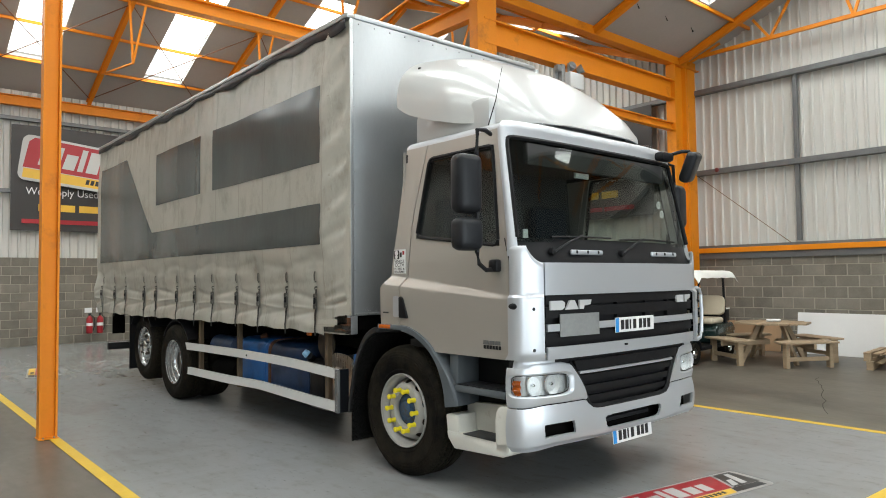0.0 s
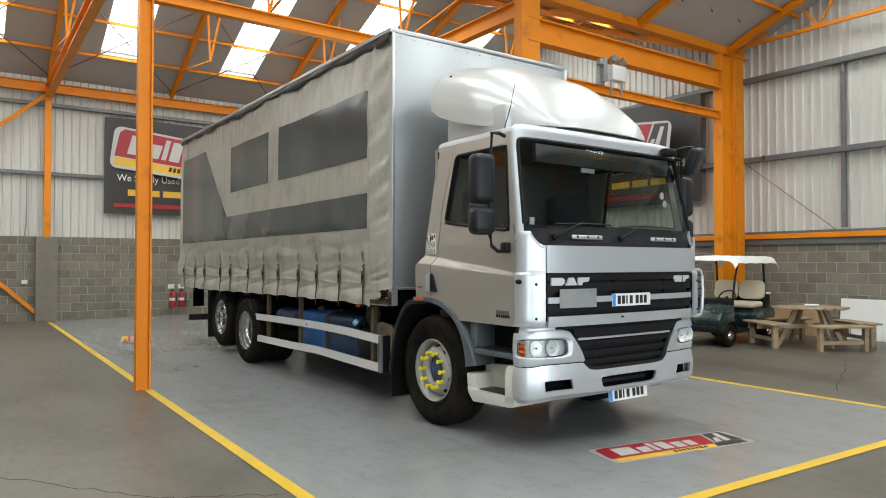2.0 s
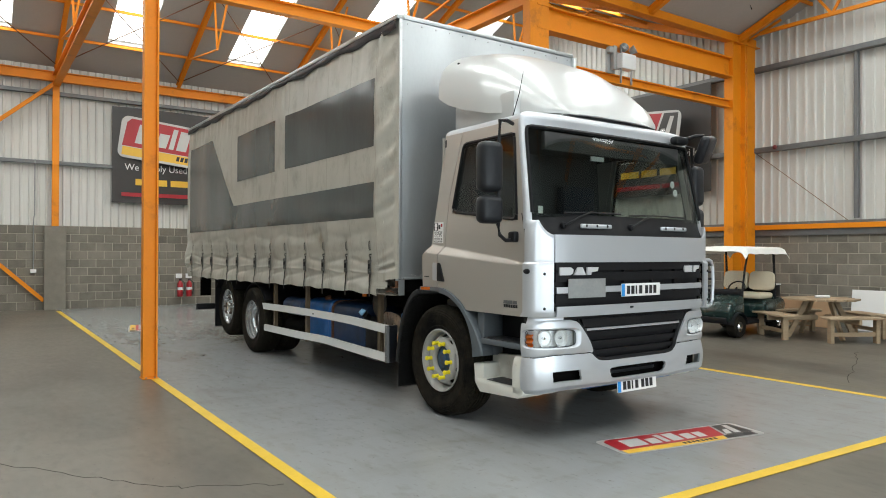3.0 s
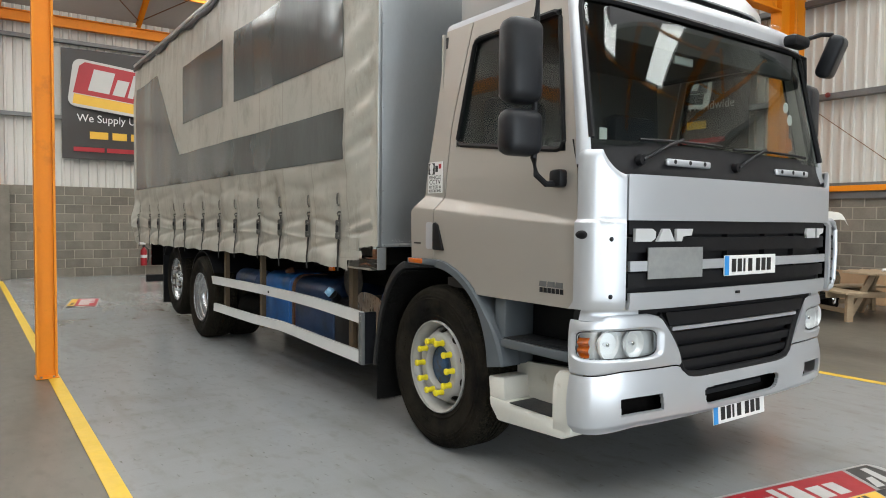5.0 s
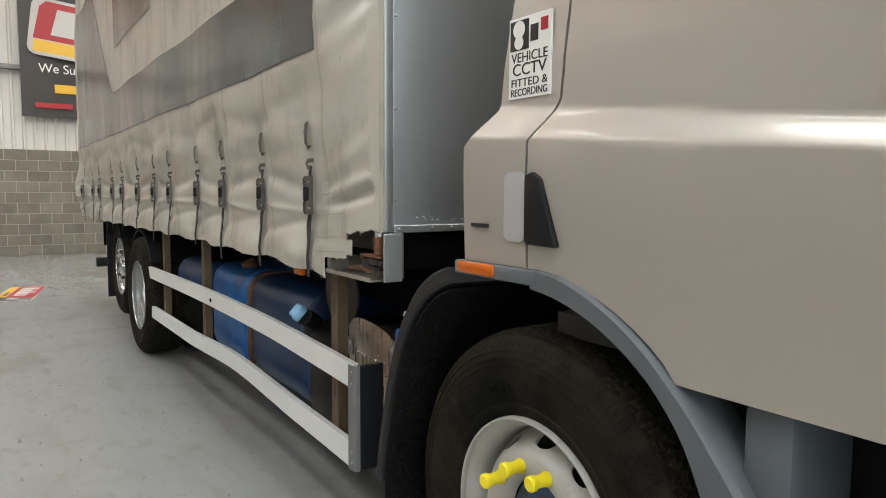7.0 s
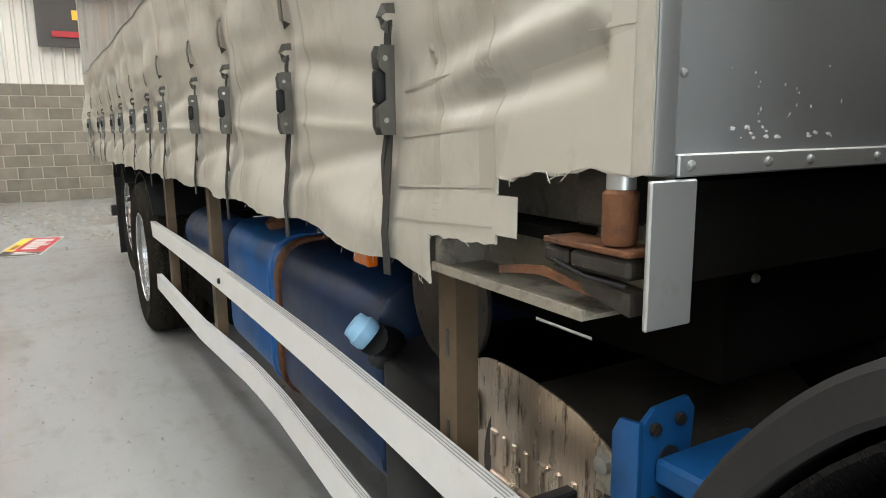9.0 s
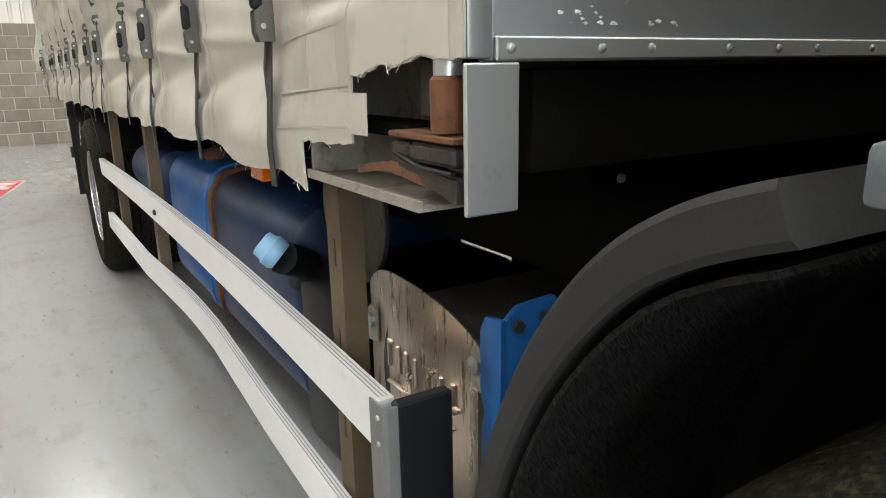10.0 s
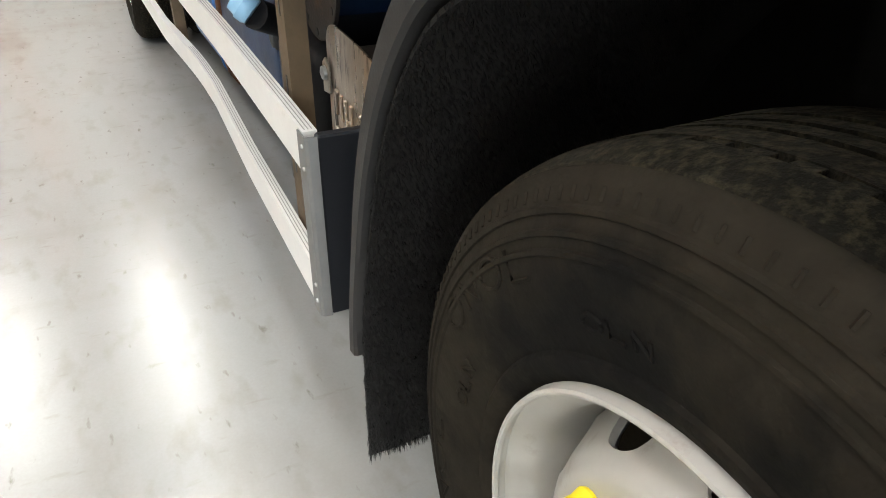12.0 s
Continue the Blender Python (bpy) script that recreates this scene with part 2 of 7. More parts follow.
# ---- materials ----
ORANGE = mat("orange_steel_paint", (0.72, 0.235, 0.006), 0.5, spec=0.3, var=0.1, scale=1.5, fine=40, bump=0.08, stain=(0.42, 0.13, 0.015), stain_at=0.6)
def worn_floor(name, col, dirt, speck, rough, spill=0.0, blot=None):
    """Rolled floor paint: slow tone drift, scuffed smears, sparse grit marks, wavy gloss."""
    m = bpy.data.materials.new(name)
    m.use_nodes = True
    N, L = m.node_tree.nodes, m.node_tree.links
    b = N["Principled BSDF"]
    pos = N.new("ShaderNodeNewGeometry").outputs["Position"]

    def nz(s, detail, stretch=(1, 1, 1), turn=0.0, dist=0.0):
        mp = N.new("ShaderNodeMapping")
        mp.inputs["Scale"].default_value = stretch
        mp.inputs["Rotation"].default_value = (0, 0, radians(turn))
        L.new(pos, mp.inputs[0])
        n = N.new("ShaderNodeTexNoise")
        n.inputs["Scale"].default_value, n.inputs["Detail"].default_value, n.inputs["Distortion"].default_value = s, detail, dist
        L.new(mp.outputs[0], n.inputs["Vector"])
        return n.outputs["Fac"]

    def rng(v, a, c, lo, hi):
        r = N.new("ShaderNodeMapRange")
        r.clamp = True
        for k, q in zip(("From Min", "From Max", "To Min", "To Max"), (a, c, lo, hi)):
            r.inputs[k].default_value = q
        L.new(v, r.inputs["Value"])
        return r.outputs[0]

    def mixed(fac, a, c):
        x = N.new("ShaderNodeMix")
        x.data_type = "RGBA"
        L.new(fac, x.inputs["Factor"])
        for k, q in (("A", a), ("B", c)):
            if isinstance(q, tuple):
                x.inputs[k].default_value = (*q, 1)
            else:
                L.new(q, x.inputs[k])
        return x.outputs["Result"]
    scuff = rng(nz(5.0, 8, (1, 0.25, 1), -35, 0.25), 0.54, 0.74, 0, 0.26)
    smear = rng(nz(3.6, 9, (0.2, 1, 1), 15, 0.3), 0.54, 0.76, 0, 0.26)
    worn = rng(nz(1.5, 9, (1, 0.6, 1), 50, 0.25), 0.54, 0.70, 0, 0.32)
    track = rng(nz(1.1, 8, (1, 0.12, 1), 4, 0.5), 0.54, 0.72, 0, 0.30)
    c = mixed(scuff, col, dirt)
    c = mixed(smear, c, dirt)
    c = mixed(worn, c, dirt)
    c = mixed(track, c, dirt)
    c = mixed(rng(nz(30.0, 4, (1, 0.35, 1), 20), 0.66, 0.74, 0, 0.55), c, speck)
    c = mixed(rng(nz(26.0, 6, (0.3, 1, 1), -50), 0.64, 0.76, 0, 0.45), c, dirt)
    c = mixed(rng(nz(11.0, 9, (1, 0.5, 1), 70), 0.55, 0.75, 0, 0.4), c, dirt)
    c = mixed(rng(nz(140.0, 2), 0.3, 0.7, 0, 0.06), c, speck)
    if spill:
        c = mixed(rng(nz(0.55, 7, (1, 0.8, 1), 30, 0.4), 0.50, 0.68, 0, spill), c, dirt)
    if blot:
        # one dried muddy spill with a ragged edge
        mp = N.new("ShaderNodeMapping")
        mp.inputs["Location"].default_value = (-blot[0] / blot[2], -blot[1] / blot[3], 0)
        mp.inputs["Scale"].default_value = (1 / blot[2], 1 / blot[3], 0)
        L.new(pos, mp.inputs[0])
        far = N.new("ShaderNodeVectorMath")
        far.operation = "LENGTH"
        L.new(mp.outputs[0], far.inputs[0])
        both = N.new("ShaderNodeMath")
        both.operation = "MULTIPLY"
        L.new(rng(far.outputs["Value"], 0.15, 1.0, 0.8, 0.0), both.inputs[0])
        L.new(rng(nz(5.0, 9, (1, 0.6, 1), 10), 0.36, 0.58, 0, 1), both.inputs[1])
        c = mixed(both.outputs[0], c, speck)
    L.new(c, b.inputs["Base Color"])
    dull = N.new("ShaderNodeMath")
    dull.operation = "MULTIPLY_ADD"
    L.new(nz(14.0, 5, (1, 0.4, 1), -20), dull.inputs[0])
    dull.inputs[1].default_value = 0.11
    dull.inputs[2].default_value = rough - 0.035
    L.new(dull.outputs[0], b.inputs["Roughness"])
    bp = N.new("ShaderNodeBump")
    bp.inputs["Strength"].default_value, bp.inputs["Distance"].default_value = 0.008, 0.004
    L.new(nz(8.0, 3, (1, 0.6, 1), 30), bp.inputs["Height"])
    L.new(bp.outputs[0], b.inputs["Normal"])
    return m


FLOORPAINT = worn_floor("grey_floor_paint", (0.252, 0.260, 0.262), (0.158, 0.146, 0.118), (0.09, 0.075, 0.052), 0.20, blot=(4.0, 16.3, 0.95, 1.1))
CONCRETE = worn_floor("worn_concrete", (0.126, 0.113, 0.092), (0.050, 0.044, 0.036), (0.035, 0.03, 0.024), 0.38, 0.75)
YELLOW = mat("yellow_line_paint", (0.64, 0.42, 0.03), 0.45, var=0.15, scale=3, fine=30, bump=0.1, stain=(0.5, 0.36, 0.08), stain_at=0.6)
BLOCK = mat("concrete_block", (0.182, 0.166, 0.136), 0.9, var=0.3, scale=3.5, fine=55, bump=0.8, rand=0.35)
MORTAR = mat("mortar", (0.33, 0.30, 0.245), 0.95, var=0.15, fine=60, bump=0.5)
CLAD = mat("white_cladding", (0.56, 0.55, 0.515), 0.5, var=0.06, scale=0.6, fine=12, bump=0.03, rand=0.06, stain=(0.52, 0.5, 0.46), stain_at=0.62, stretch=(3, 3, 0.4))
ROOFSHEET = mat("grey_roof_lining", (0.40, 0.40, 0.385), 0.7, var=0.08, scale=0.8, fine=15, bump=0.05)
GALV = mat("galvanised_steel", (0.33, 0.34, 0.34), 0.5, metal=0.6, var=0.2, scale=4, fine=40, bump=0.08)
SILVER = mat("silver_truck_paint", (0.545, 0.565, 0.60), 0.38, metal=0.55, var=0.015, scale=1.5, fine=150, bump=0.0, coat=0.35, rough_var=0.0)
SILVER2 = mat("champagne_silver_paint", (0.42, 0.395, 0.36), 0.36, metal=0.4, var=0.02, scale=1.2, fine=120, bump=0.0, coat=0.35, rough_var=0.0, stain=(0.60, 0.59, 0.56), stain_at=0.735, stain_scale=30, soft=0.01)
BLACKPL = mat("black_plastic", (0.010, 0.010, 0.0115), 0.45, spec=0.2, var=0.15, fine=200, bump=0.12)
RAILGREY = mat("weathered_grey_rail", (0.16, 0.165, 0.165), 0.55, metal=0.4, var=0.2, scale=4, fine=40, bump=0.08)
DARKGREY = mat("dark_grey_plastic", (0.012, 0.013, 0.016), 0.42, spec=0.28, var=0.12, fine=200, bump=0.15)
GREYPL = mat("grey_blue_plastic", (0.085, 0.098, 0.11), 0.55, var=0.1, fine=150, bump=0.12, stain=(0.2, 0.21, 0.21), stain_at=0.66, stain_scale=4)
RUBBER = mat("tyre_rubber", (0.0165, 0.0138, 0.0102), 0.85, spec=0.08, var=0.55, scale=9, fine=45, bump=0.6, stain=(0.0055, 0.0052, 0.005), stain_at=0.48, stain_scale=4.2, soft=0.16)
TREAD = mat("dusty_tread_rubber", (0.008, 0.0072, 0.0055), 0.9, spec=0.1, var=0.4, scale=14, fine=110, bump=0.9, stain=(0.046, 0.039, 0.025), stain_at=0.46, stain_scale=85, soft=0.26)
DRUM = mat("grimy_brake_drum", (0.035, 0.027, 0.017), 0.85, var=0.4, scale=12, fine=80, bump=0.5, stain=(0.09, 0.075, 0.04), stain_at=0.62, stain_scale=14)
GUARDLIP = mat("faded_guard_plastic", (0.024, 0.0235, 0.024), 0.6, spec=0.2, var=0.12, fine=150, bump=0.15, stain=(0.042, 0.040, 0.038), stain_at=0.58, stain_scale=7)
BRISTLE = mat("black_bristle", (0.009, 0.0088, 0.009), 0.3, spec=0.7, var=0.3, scale=30, fine=200, bump=0)
STEEL = mat("worn_buckle_steel", (0.13, 0.125, 0.115), 0.48, metal=0.7, var=0.2, scale=30, fine=160, bump=0.1, stain=(0.10, 0.085, 0.07), stain_at=0.6, stain_scale=24)
WEBBING = mat("dark_strap_webbing", (0.022, 0.021, 0.02), 0.75, var=0.2, scale=12, fine=300, bump=0.3)
DEFLECT = mat("pale_silver_paint", (0.50, 0.505, 0.50), 0.30, metal=0.15, var=0.01, scale=1.2, fine=120, bump=0.0, coat=0.4, rough_var=0.0)
BULK = mat("chipped_grey_headboard", (0.38, 0.40, 0.415), 0.36, metal=0.55, var=0.08, scale=1.0, fine=30, bump=0.03, stain=(0.60, 0.60, 0.58), stain_at=0.72, stain_scale=22, soft=0.02, stretch=(1.6, 1, 0.6))
PATCH = mat("pale_repair_fabric", (0.42, 0.405, 0.355), 0.42, var=0.08, scale=3, fine=30, bump=0.05, stain=(0.30, 0.28, 0.23), stain_at=0.6, stain_scale=5)
DARKSTEEL = mat("oily_dark_steel", (0.04, 0.035, 0.03), 0.55, metal=0.3, var=0.4, scale=10, fine=80, bump=0.4, stain=(0.10, 0.05, 0.025), stain_at=0.58, stain_scale=9)
WHITEPL = mat("white_step_plastic", (0.66, 0.65, 0.60), 0.45, var=0.06, scale=4, fine=80, bump=0.06, stain=(0.42, 0.38, 0.31), stain_at=0.66, stain_scale=6)
RIMW = mat("white_wheel_paint", (0.37, 0.365, 0.348), 0.4, var=0.08, scale=8, fine=60, bump=0.06, stain=(0.24, 0.215, 0.18), stain_at=0.60, stain_scale=11)
RIMS = mat("silver_wheel_paint", (0.42, 0.43, 0.43), 0.23, metal=0.75, var=0.18, scale=8, fine=60, bump=0.03, rough_var=0.0)
CURTAIN = mat("beige_curtain_fabric", (0.40, 0.39, 0.345), 0.36, var=0.12, scale=2.0, fine=25, bump=0.08, stain=(0.215, 0.195, 0.155), stain_at=0.50, stain_scale=3.0, soft=0.28, stretch=(1, 1.25, 0.8))
SEAM = mat("curtain_seam_fabric", (0.33, 0.315, 0.27), 0.42, var=0.08, scale=2, fine=25, bump=0.04)
PRINT = mat("dark_curtain_print", (0.062, 0.074, 0.074), 0.2, var=0.25, scale=1.2, fine=14, bump=0.05, stretch=(1, 2.5, 0.6))
ALU = mat("aluminium_panel", (0.50, 0.52, 0.53), 0.36, metal=0.75, var=0.06, scale=1.0, fine=30, bump=0.03, stain=(0.34, 0.34, 0.33), stain_at=0.60, stain_scale=8)
RAILW = mat("white_aluminium_rail", (0.66, 0.67, 0.67), 0.4, metal=0.15, var=0.06, scale=5, fine=50, bump=0.06, stain=(0.4, 0.39, 0.37), stain_at=0.68, stain_scale=6)
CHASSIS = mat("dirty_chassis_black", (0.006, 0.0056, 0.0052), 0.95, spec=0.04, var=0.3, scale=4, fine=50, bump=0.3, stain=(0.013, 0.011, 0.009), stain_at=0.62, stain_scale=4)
RUST = mat("rusty_steel", (0.115, 0.045, 0.018), 0.85, var=0.45, scale=14, fine=90, bump=0.5, stain=(0.03, 0.022, 0.018), stain_at=0.5, stain_scale=18)
LINER = mat("dusty_black_liner", (0.008, 0.0075, 0.007), 0.9, spec=0.2, var=0.4, scale=12, fine=120, bump=0.6, stain=(0.022, 0.017, 0.012), stain_at=0.60, stain_scale=6)
BRACKET = mat("grimy_steel_bracket", (0.095, 0.066, 0.038), 0.7, metal=0.2, var=0.3, scale=6, fine=60, bump=0.2)
BLUE = mat("blue_chassis_paint", (0.010, 0.105, 0.33), 0.42, var=0.3, scale=4, fine=40, bump=0.08, stain=(0.022, 0.03, 0.045), stain_at=0.48, stain_scale=3.5, soft=0.3)
SHIELD = mat("brushed_heat_shield", (0.50, 0.42, 0.34), 0.30, metal=0.85, var=0.35, scale=6, fine=90, bump=0.2, stain=(0.11, 0.075, 0.055), stain_at=0.55, stain_scale=16, stretch=(1, 2.2, 0.35), soft=0.07)
GRIME = mat("grimy_pale_steel", (0.26, 0.24, 0.20), 0.6, metal=0.2, var=0.35, scale=12, fine=90, bump=0.3, stain=(0.07, 0.058, 0.046), stain_at=0.52, stain_scale=16)
YCAP = mat("yellow_cap_plastic", (0.80, 0.66, 0.02), 0.4, var=0.05, bump=0.03)
AMBER = mat("amber_lens", (0.50, 0.10, 0.004), 0.15, var=0.2, scale=40, fine=160, bump=0.2, coat=0.6)
LENS = glass("clear_lens", (0.97, 0.98, 0.98), 0.98, 0.03)
PANE = glass("window_glass", (0.86, 0.90, 0.88), 0.90, 0.035)
ROOFPANE = glass("rooflight_pane", (1, 1, 1), 0.98, 0.0)
LAMPBOWL = mat("lamp_reflector", (0.84, 0.85, 0.86), 0.3, metal=0.25, var=0.1, scale=30, fine=120, bump=0.1)
BADGE = mat("badge_metal", (0.62, 0.63, 0.64), 0.35, metal=0.3, var=0.03, bump=0.0)
CHROME = mat("reflector_chrome", (0.75, 0.76, 0.78), 0.12, metal=1.0, var=0.1, scale=20, fine=80, bump=0.1)
WHITE = mat("white_print", (0.75, 0.75, 0.74), 0.45, var=0.04, bump=0.02)
BLACK = mat("black_print", (0.015, 0.015, 0.016), 0.5, var=0.1, bump=0.02)
RED = mat("red_print", (0.34, 0.014, 0.022), 0.45, var=0.08, bump=0.03)
GOLD = mat("gold_print", (0.70, 0.42, 0.04), 0.45, var=0.08, bump=0.03)
BANNER = mat("dark_banner_vinyl", (0.035, 0.032, 0.03), 0.45, var=0.15, scale=1.5, fine=30, bump=0.06)
PALEPR = mat("faded_white_print", (0.46, 0.455, 0.44), 0.45, var=0.06, bump=0.03)
GREYPR = mat("grey_print", (0.30, 0.29, 0.28), 0.45, var=0.06, bump=0.03)
WOOD = mat("weathered_pine", (0.33, 0.245, 0.155), 0.75, var=0.3, scale=4, fine=50, bump=0.3, stretch=(1, 1, 4))
CARD = mat("brown_cardboard", (0.36, 0.23, 0.13), 0.85, var=0.1, bump=0.1)
DKGREEN = mat("dark_green_gloss", (0.012, 0.028, 0.026), 0.25, var=0.1, bump=0.03, coat=0.4)
CREAM = mat("cream_vinyl", (0.62, 0.55, 0.42), 0.5, var=0.08, scale=6, fine=80, bump=0.15)
COVER = mat("white_canvas", (0.72, 0.72, 0.68), 0.7, var=0.08, scale=4, fine=70, bump=0.15)
RODS = mat("brown_rod_paint", (0.16, 0.07, 0.03), 0.6, var=0.2, bump=0.1)
INTERIOR = mat("dark_cab_trim", (0.035, 0.034, 0.034), 0.8, var=0.15, bump=0.15)
SEAT = mat("blue_grey_seat_cloth", (0.012, 0.016, 0.026), 0.9, var=0.2, bump=0.2)


# ---- the hall ----
XL, XR, YF, YB = -5.2, 14.9, -8.5, 20.4     # inner faces of the walls
EAVE, PITCH, VALLEY = 6.6, math.tan(radians(22)), 8.17
RIDGES = (14.3, 2.0)
BLOCK_H, COURSE = 2.28, 0.228



def roof_z(y):
    if y > VALLEY:
        return EAVE + PITCH * min(YB - y, y - VALLEY)
    return EAVE + PITCH * min(VALLEY - y, abs(y - (2 * RIDGES[1] - VALLEY)))


floor = tagged(part("floor", box(XL - 0.3, XR + 0.3, YF - 0.3, YB + 0.3, -0.3, 0.0), CONCRETE), "worn brown-grey concrete hall floor with stains", "floor", kind="structure")
paint = tagged(part("floor_paint", prism([(1.60, 1.95), (7.95, 1.65), (7.95, 20.39), (1.60, 20.39)], 0.003, "z", 0.0005), FLOORPAINT), "pale blue-grey painted parking bay on the concrete floor", "floor", kind="structure")


def line(a, b, w=0.1):
    a, b = Vector((*a, 0)), Vector((*b, 0))
    n = Vector((-(b - a).y, (b - a).x, 0)).normalized() * w / 2
    return tagged(part("floor_line", prism([tuple((a - n).xy), tuple((b - n).xy), tuple((b + n).xy), tuple((a + n).xy)], 0.003, "z", 0.004), YELLOW), "painted yellow bay line on the floor", "floor marking", kind="structure", group="yellow bay lines")


# hairline cracks in the concrete
crk = random.Random(8)
for a, b in (((-0.12, 5.15), (0.8, 3.9)), ((0.8, 3.9), (1.5, 3.5)), ((-3.0, 7.4), (-0.12, 5.15)), ((8.6, 3.2), (11.5, 4.4))):
    pts = [(lerp(a[0], b[0], k / 14) + crk.uniform(-0.03, 0.03), lerp(a[1], b[1], k / 14) + crk.uniform(-0.03, 0.03), 0.0) for k in range(15)]
    tagged(part("floor_crack", tube(pts, 0, flat=(0.007, 0.002)), mat("crack_dirt", (0.03, 0.027, 0.022), 0.9)), "hairline crack in the concrete floor", "floor", kind="structure", group="floor cracks")
line((1.60, 1.95), (1.58, 19.7))
line((7.95, 1.7), (7.97, 19.7))
line((1.55, 1.95), (8.0, 1.66))

# lower walls: blocks with recessed joints, on a mortar core
blk = box(-0.2, 0.2, -0.05, 0.0, -0.107, 0.107, 0.006, 1)
blk_mesh = part("block", blk, BLOCK, None).data
bpy.data.objects.remove(bpy.data.objects["block"])


def block_wall(name, x0, x1, m, near, label):
    """A block wall along local x facing local -y; single blocks within near, the rest joined."""
    w = tagged(part(name, box(x0 - 0.2, x1 + 0.2, 0.006, 0.2, 0, BLOCK_H), MORTAR, None, m=m), label, "wall", kind="structure")
    rest = bmesh.new()
    for k in range(10):
        x = x0 + (0.21 if k % 2 else 0.0)
        while x < x1 - 0.1:
            z = 0.114 + k * COURSE
            if near[0] < x < near[1]:
                alike("block", blk_mesh, w, Matrix.Translation((x + 0.21, 0.05, z)) @ Matrix.Diagonal((1, 1, 1, 1)))
            else:
                box(x + 0.01, x + 0.41, 0.0, 0.04, z - 0.107, z + 0.107, bm=rest)
            x += 0.42
    if rest.verts:
        tagged(part("far_blocks", rest, BLOCK, w, smooth=False), kind="stuff")
    return w


wall_back = block_wall("wall_back", XL, XR, pose(0, YB, 0), (-0.2, 6.2), "grey concrete block wall with pale joints")
wall_right = block_wall("wall_right", -YB, -YF, pose(XR, 0, 0, 0, 0, -90), (-10.2, -3.6), "grey concrete block wall with pale joints")
wall_left = tagged(part("wall_left", box(XL - 0.2, XL, YF, YB, 0, BLOCK_H), BLOCK), "plain grey block wall", "wall", kind="structure")
# front wall truck doors open to daylight; the left one is an added, unseen fill
DOORS, DZ = ((-4.2, 0.6), (2.2, 7.2)), 5.0
for a, b in ((XL, DOORS[0][0]), (DOORS[0][1], DOORS[1][0]), (DOORS[1][1], XR)):
    tagged(part("wall_front", box(a, b, YF - 0.2, YF, 0, BLOCK_H), BLOCK), "plain grey block wall", "wall", kind="structure")
# the first lamp is made-up fill for the truck's left side
for (a, b), watts in zip(DOORS, DOOR_WATTS):
    door_lamp = bpy.data.lights.new("doorway_daylight", "AREA")
    door_lamp.shape, door_lamp.size, door_lamp.size_y, door_lamp.energy, door_lamp.color = "RECTANGLE", b - a, DZ, watts, (0.84, 0.92, 1.0)
    new("doorway_daylight", door_lamp).matrix_basis = pose((a + b) / 2, YF - 0.1, DZ / 2, 90, 0, 0)


def clad_sheet(x0, x1, z0, ztop, m, parent):
    """A ribbed metal sheet in local x z, ribs standing out towards -y."""
    xs, ys = [], []
    n = round((x1 - x0) / 0.2)
    for i in range(n):
        a = x0 + i * (x1 - x0) / n
        for dx, dy in ((0.0, 0.0), (0.125, 0.0), (0.145, -0.042), (0.18, -0.042)):
            xs.append(a + dx)
            ys.append(dy)
    xs.append(x1)
    ys.append(0.0)
    bm = bmesh.new()
    lo = [bm.verts.new((x, y, z0)) for x, y in zip(xs, ys)]
    hi = [bm.verts.new((x, y, ztop(x))) for x, y in zip(xs, ys)]
    fs = [bm.faces.new((lo[i], lo[i + 1], hi[i + 1], hi[i])) for i in range(len(xs) - 1)]
    bm.normal_update()
    bmesh.ops.solidify(bm, geom=fs, thickness=0.004)
    return part("cladding_sheet", bm, CLAD, parent, m=m, smooth=False)


def cladding(name, x0, x1, m, top, label):
    c = tagged(part(name, box(x0 - 0.25, x1 + 0.25, 0.12, 0.2, BLOCK_H, EAVE + 0.1), CLAD, None, m=m), label, "wall", kind="structure")
    x = x0
    while x < x1 - 0.05:
        e = min(x + 1.0, x1)
        clad_sheet(x, e, BLOCK_H - 0.03, top, pose(0, 0.06, 0), c)
        x = e
    return c


clad_back = cladding("wall_cladding_back", XL, XR, pose(0, YB, 0), lambda x: EAVE + 0.11, "white ribbed metal wall cladding")
clad_right = cladding("wall_cladding_right", -YB, -YF, pose(XR, 0, 0, 0, 0, -90), lambda x: roof_z(-x) + 0.05, "white ribbed metal gable cladding")
tagged(part("wall_cladding_left", box(XL - 0.2, XL, YF, YB, BLOCK_H, 10.2), CLAD), "white metal cladding", "wall", kind="structure")
for a, b, z in ((XL, DOORS[0][0], BLOCK_H), (*DOORS[0], DZ), (DOORS[0][1], DOORS[1][0], BLOCK_H), (*DOORS[1], DZ), (DOORS[1][1], XR, BLOCK_H)):
    tagged(part("wall_cladding_front", box(a, b, YF - 0.2, YF, z, 10.2), CLAD), "white metal cladding", "wall", kind="structure")
tagged(part("wall_gable_back", box(XR + 0.14, XR + 0.2, YF, YB, EAVE - 0.1, 10.2), CLAD), "white metal gable backing", "wall", kind="structure")

# roof: two pitched bays with rooflights
SKY_X = [1.55 + 3.16 * (k + 0.5) for k in range(-2, 4)]


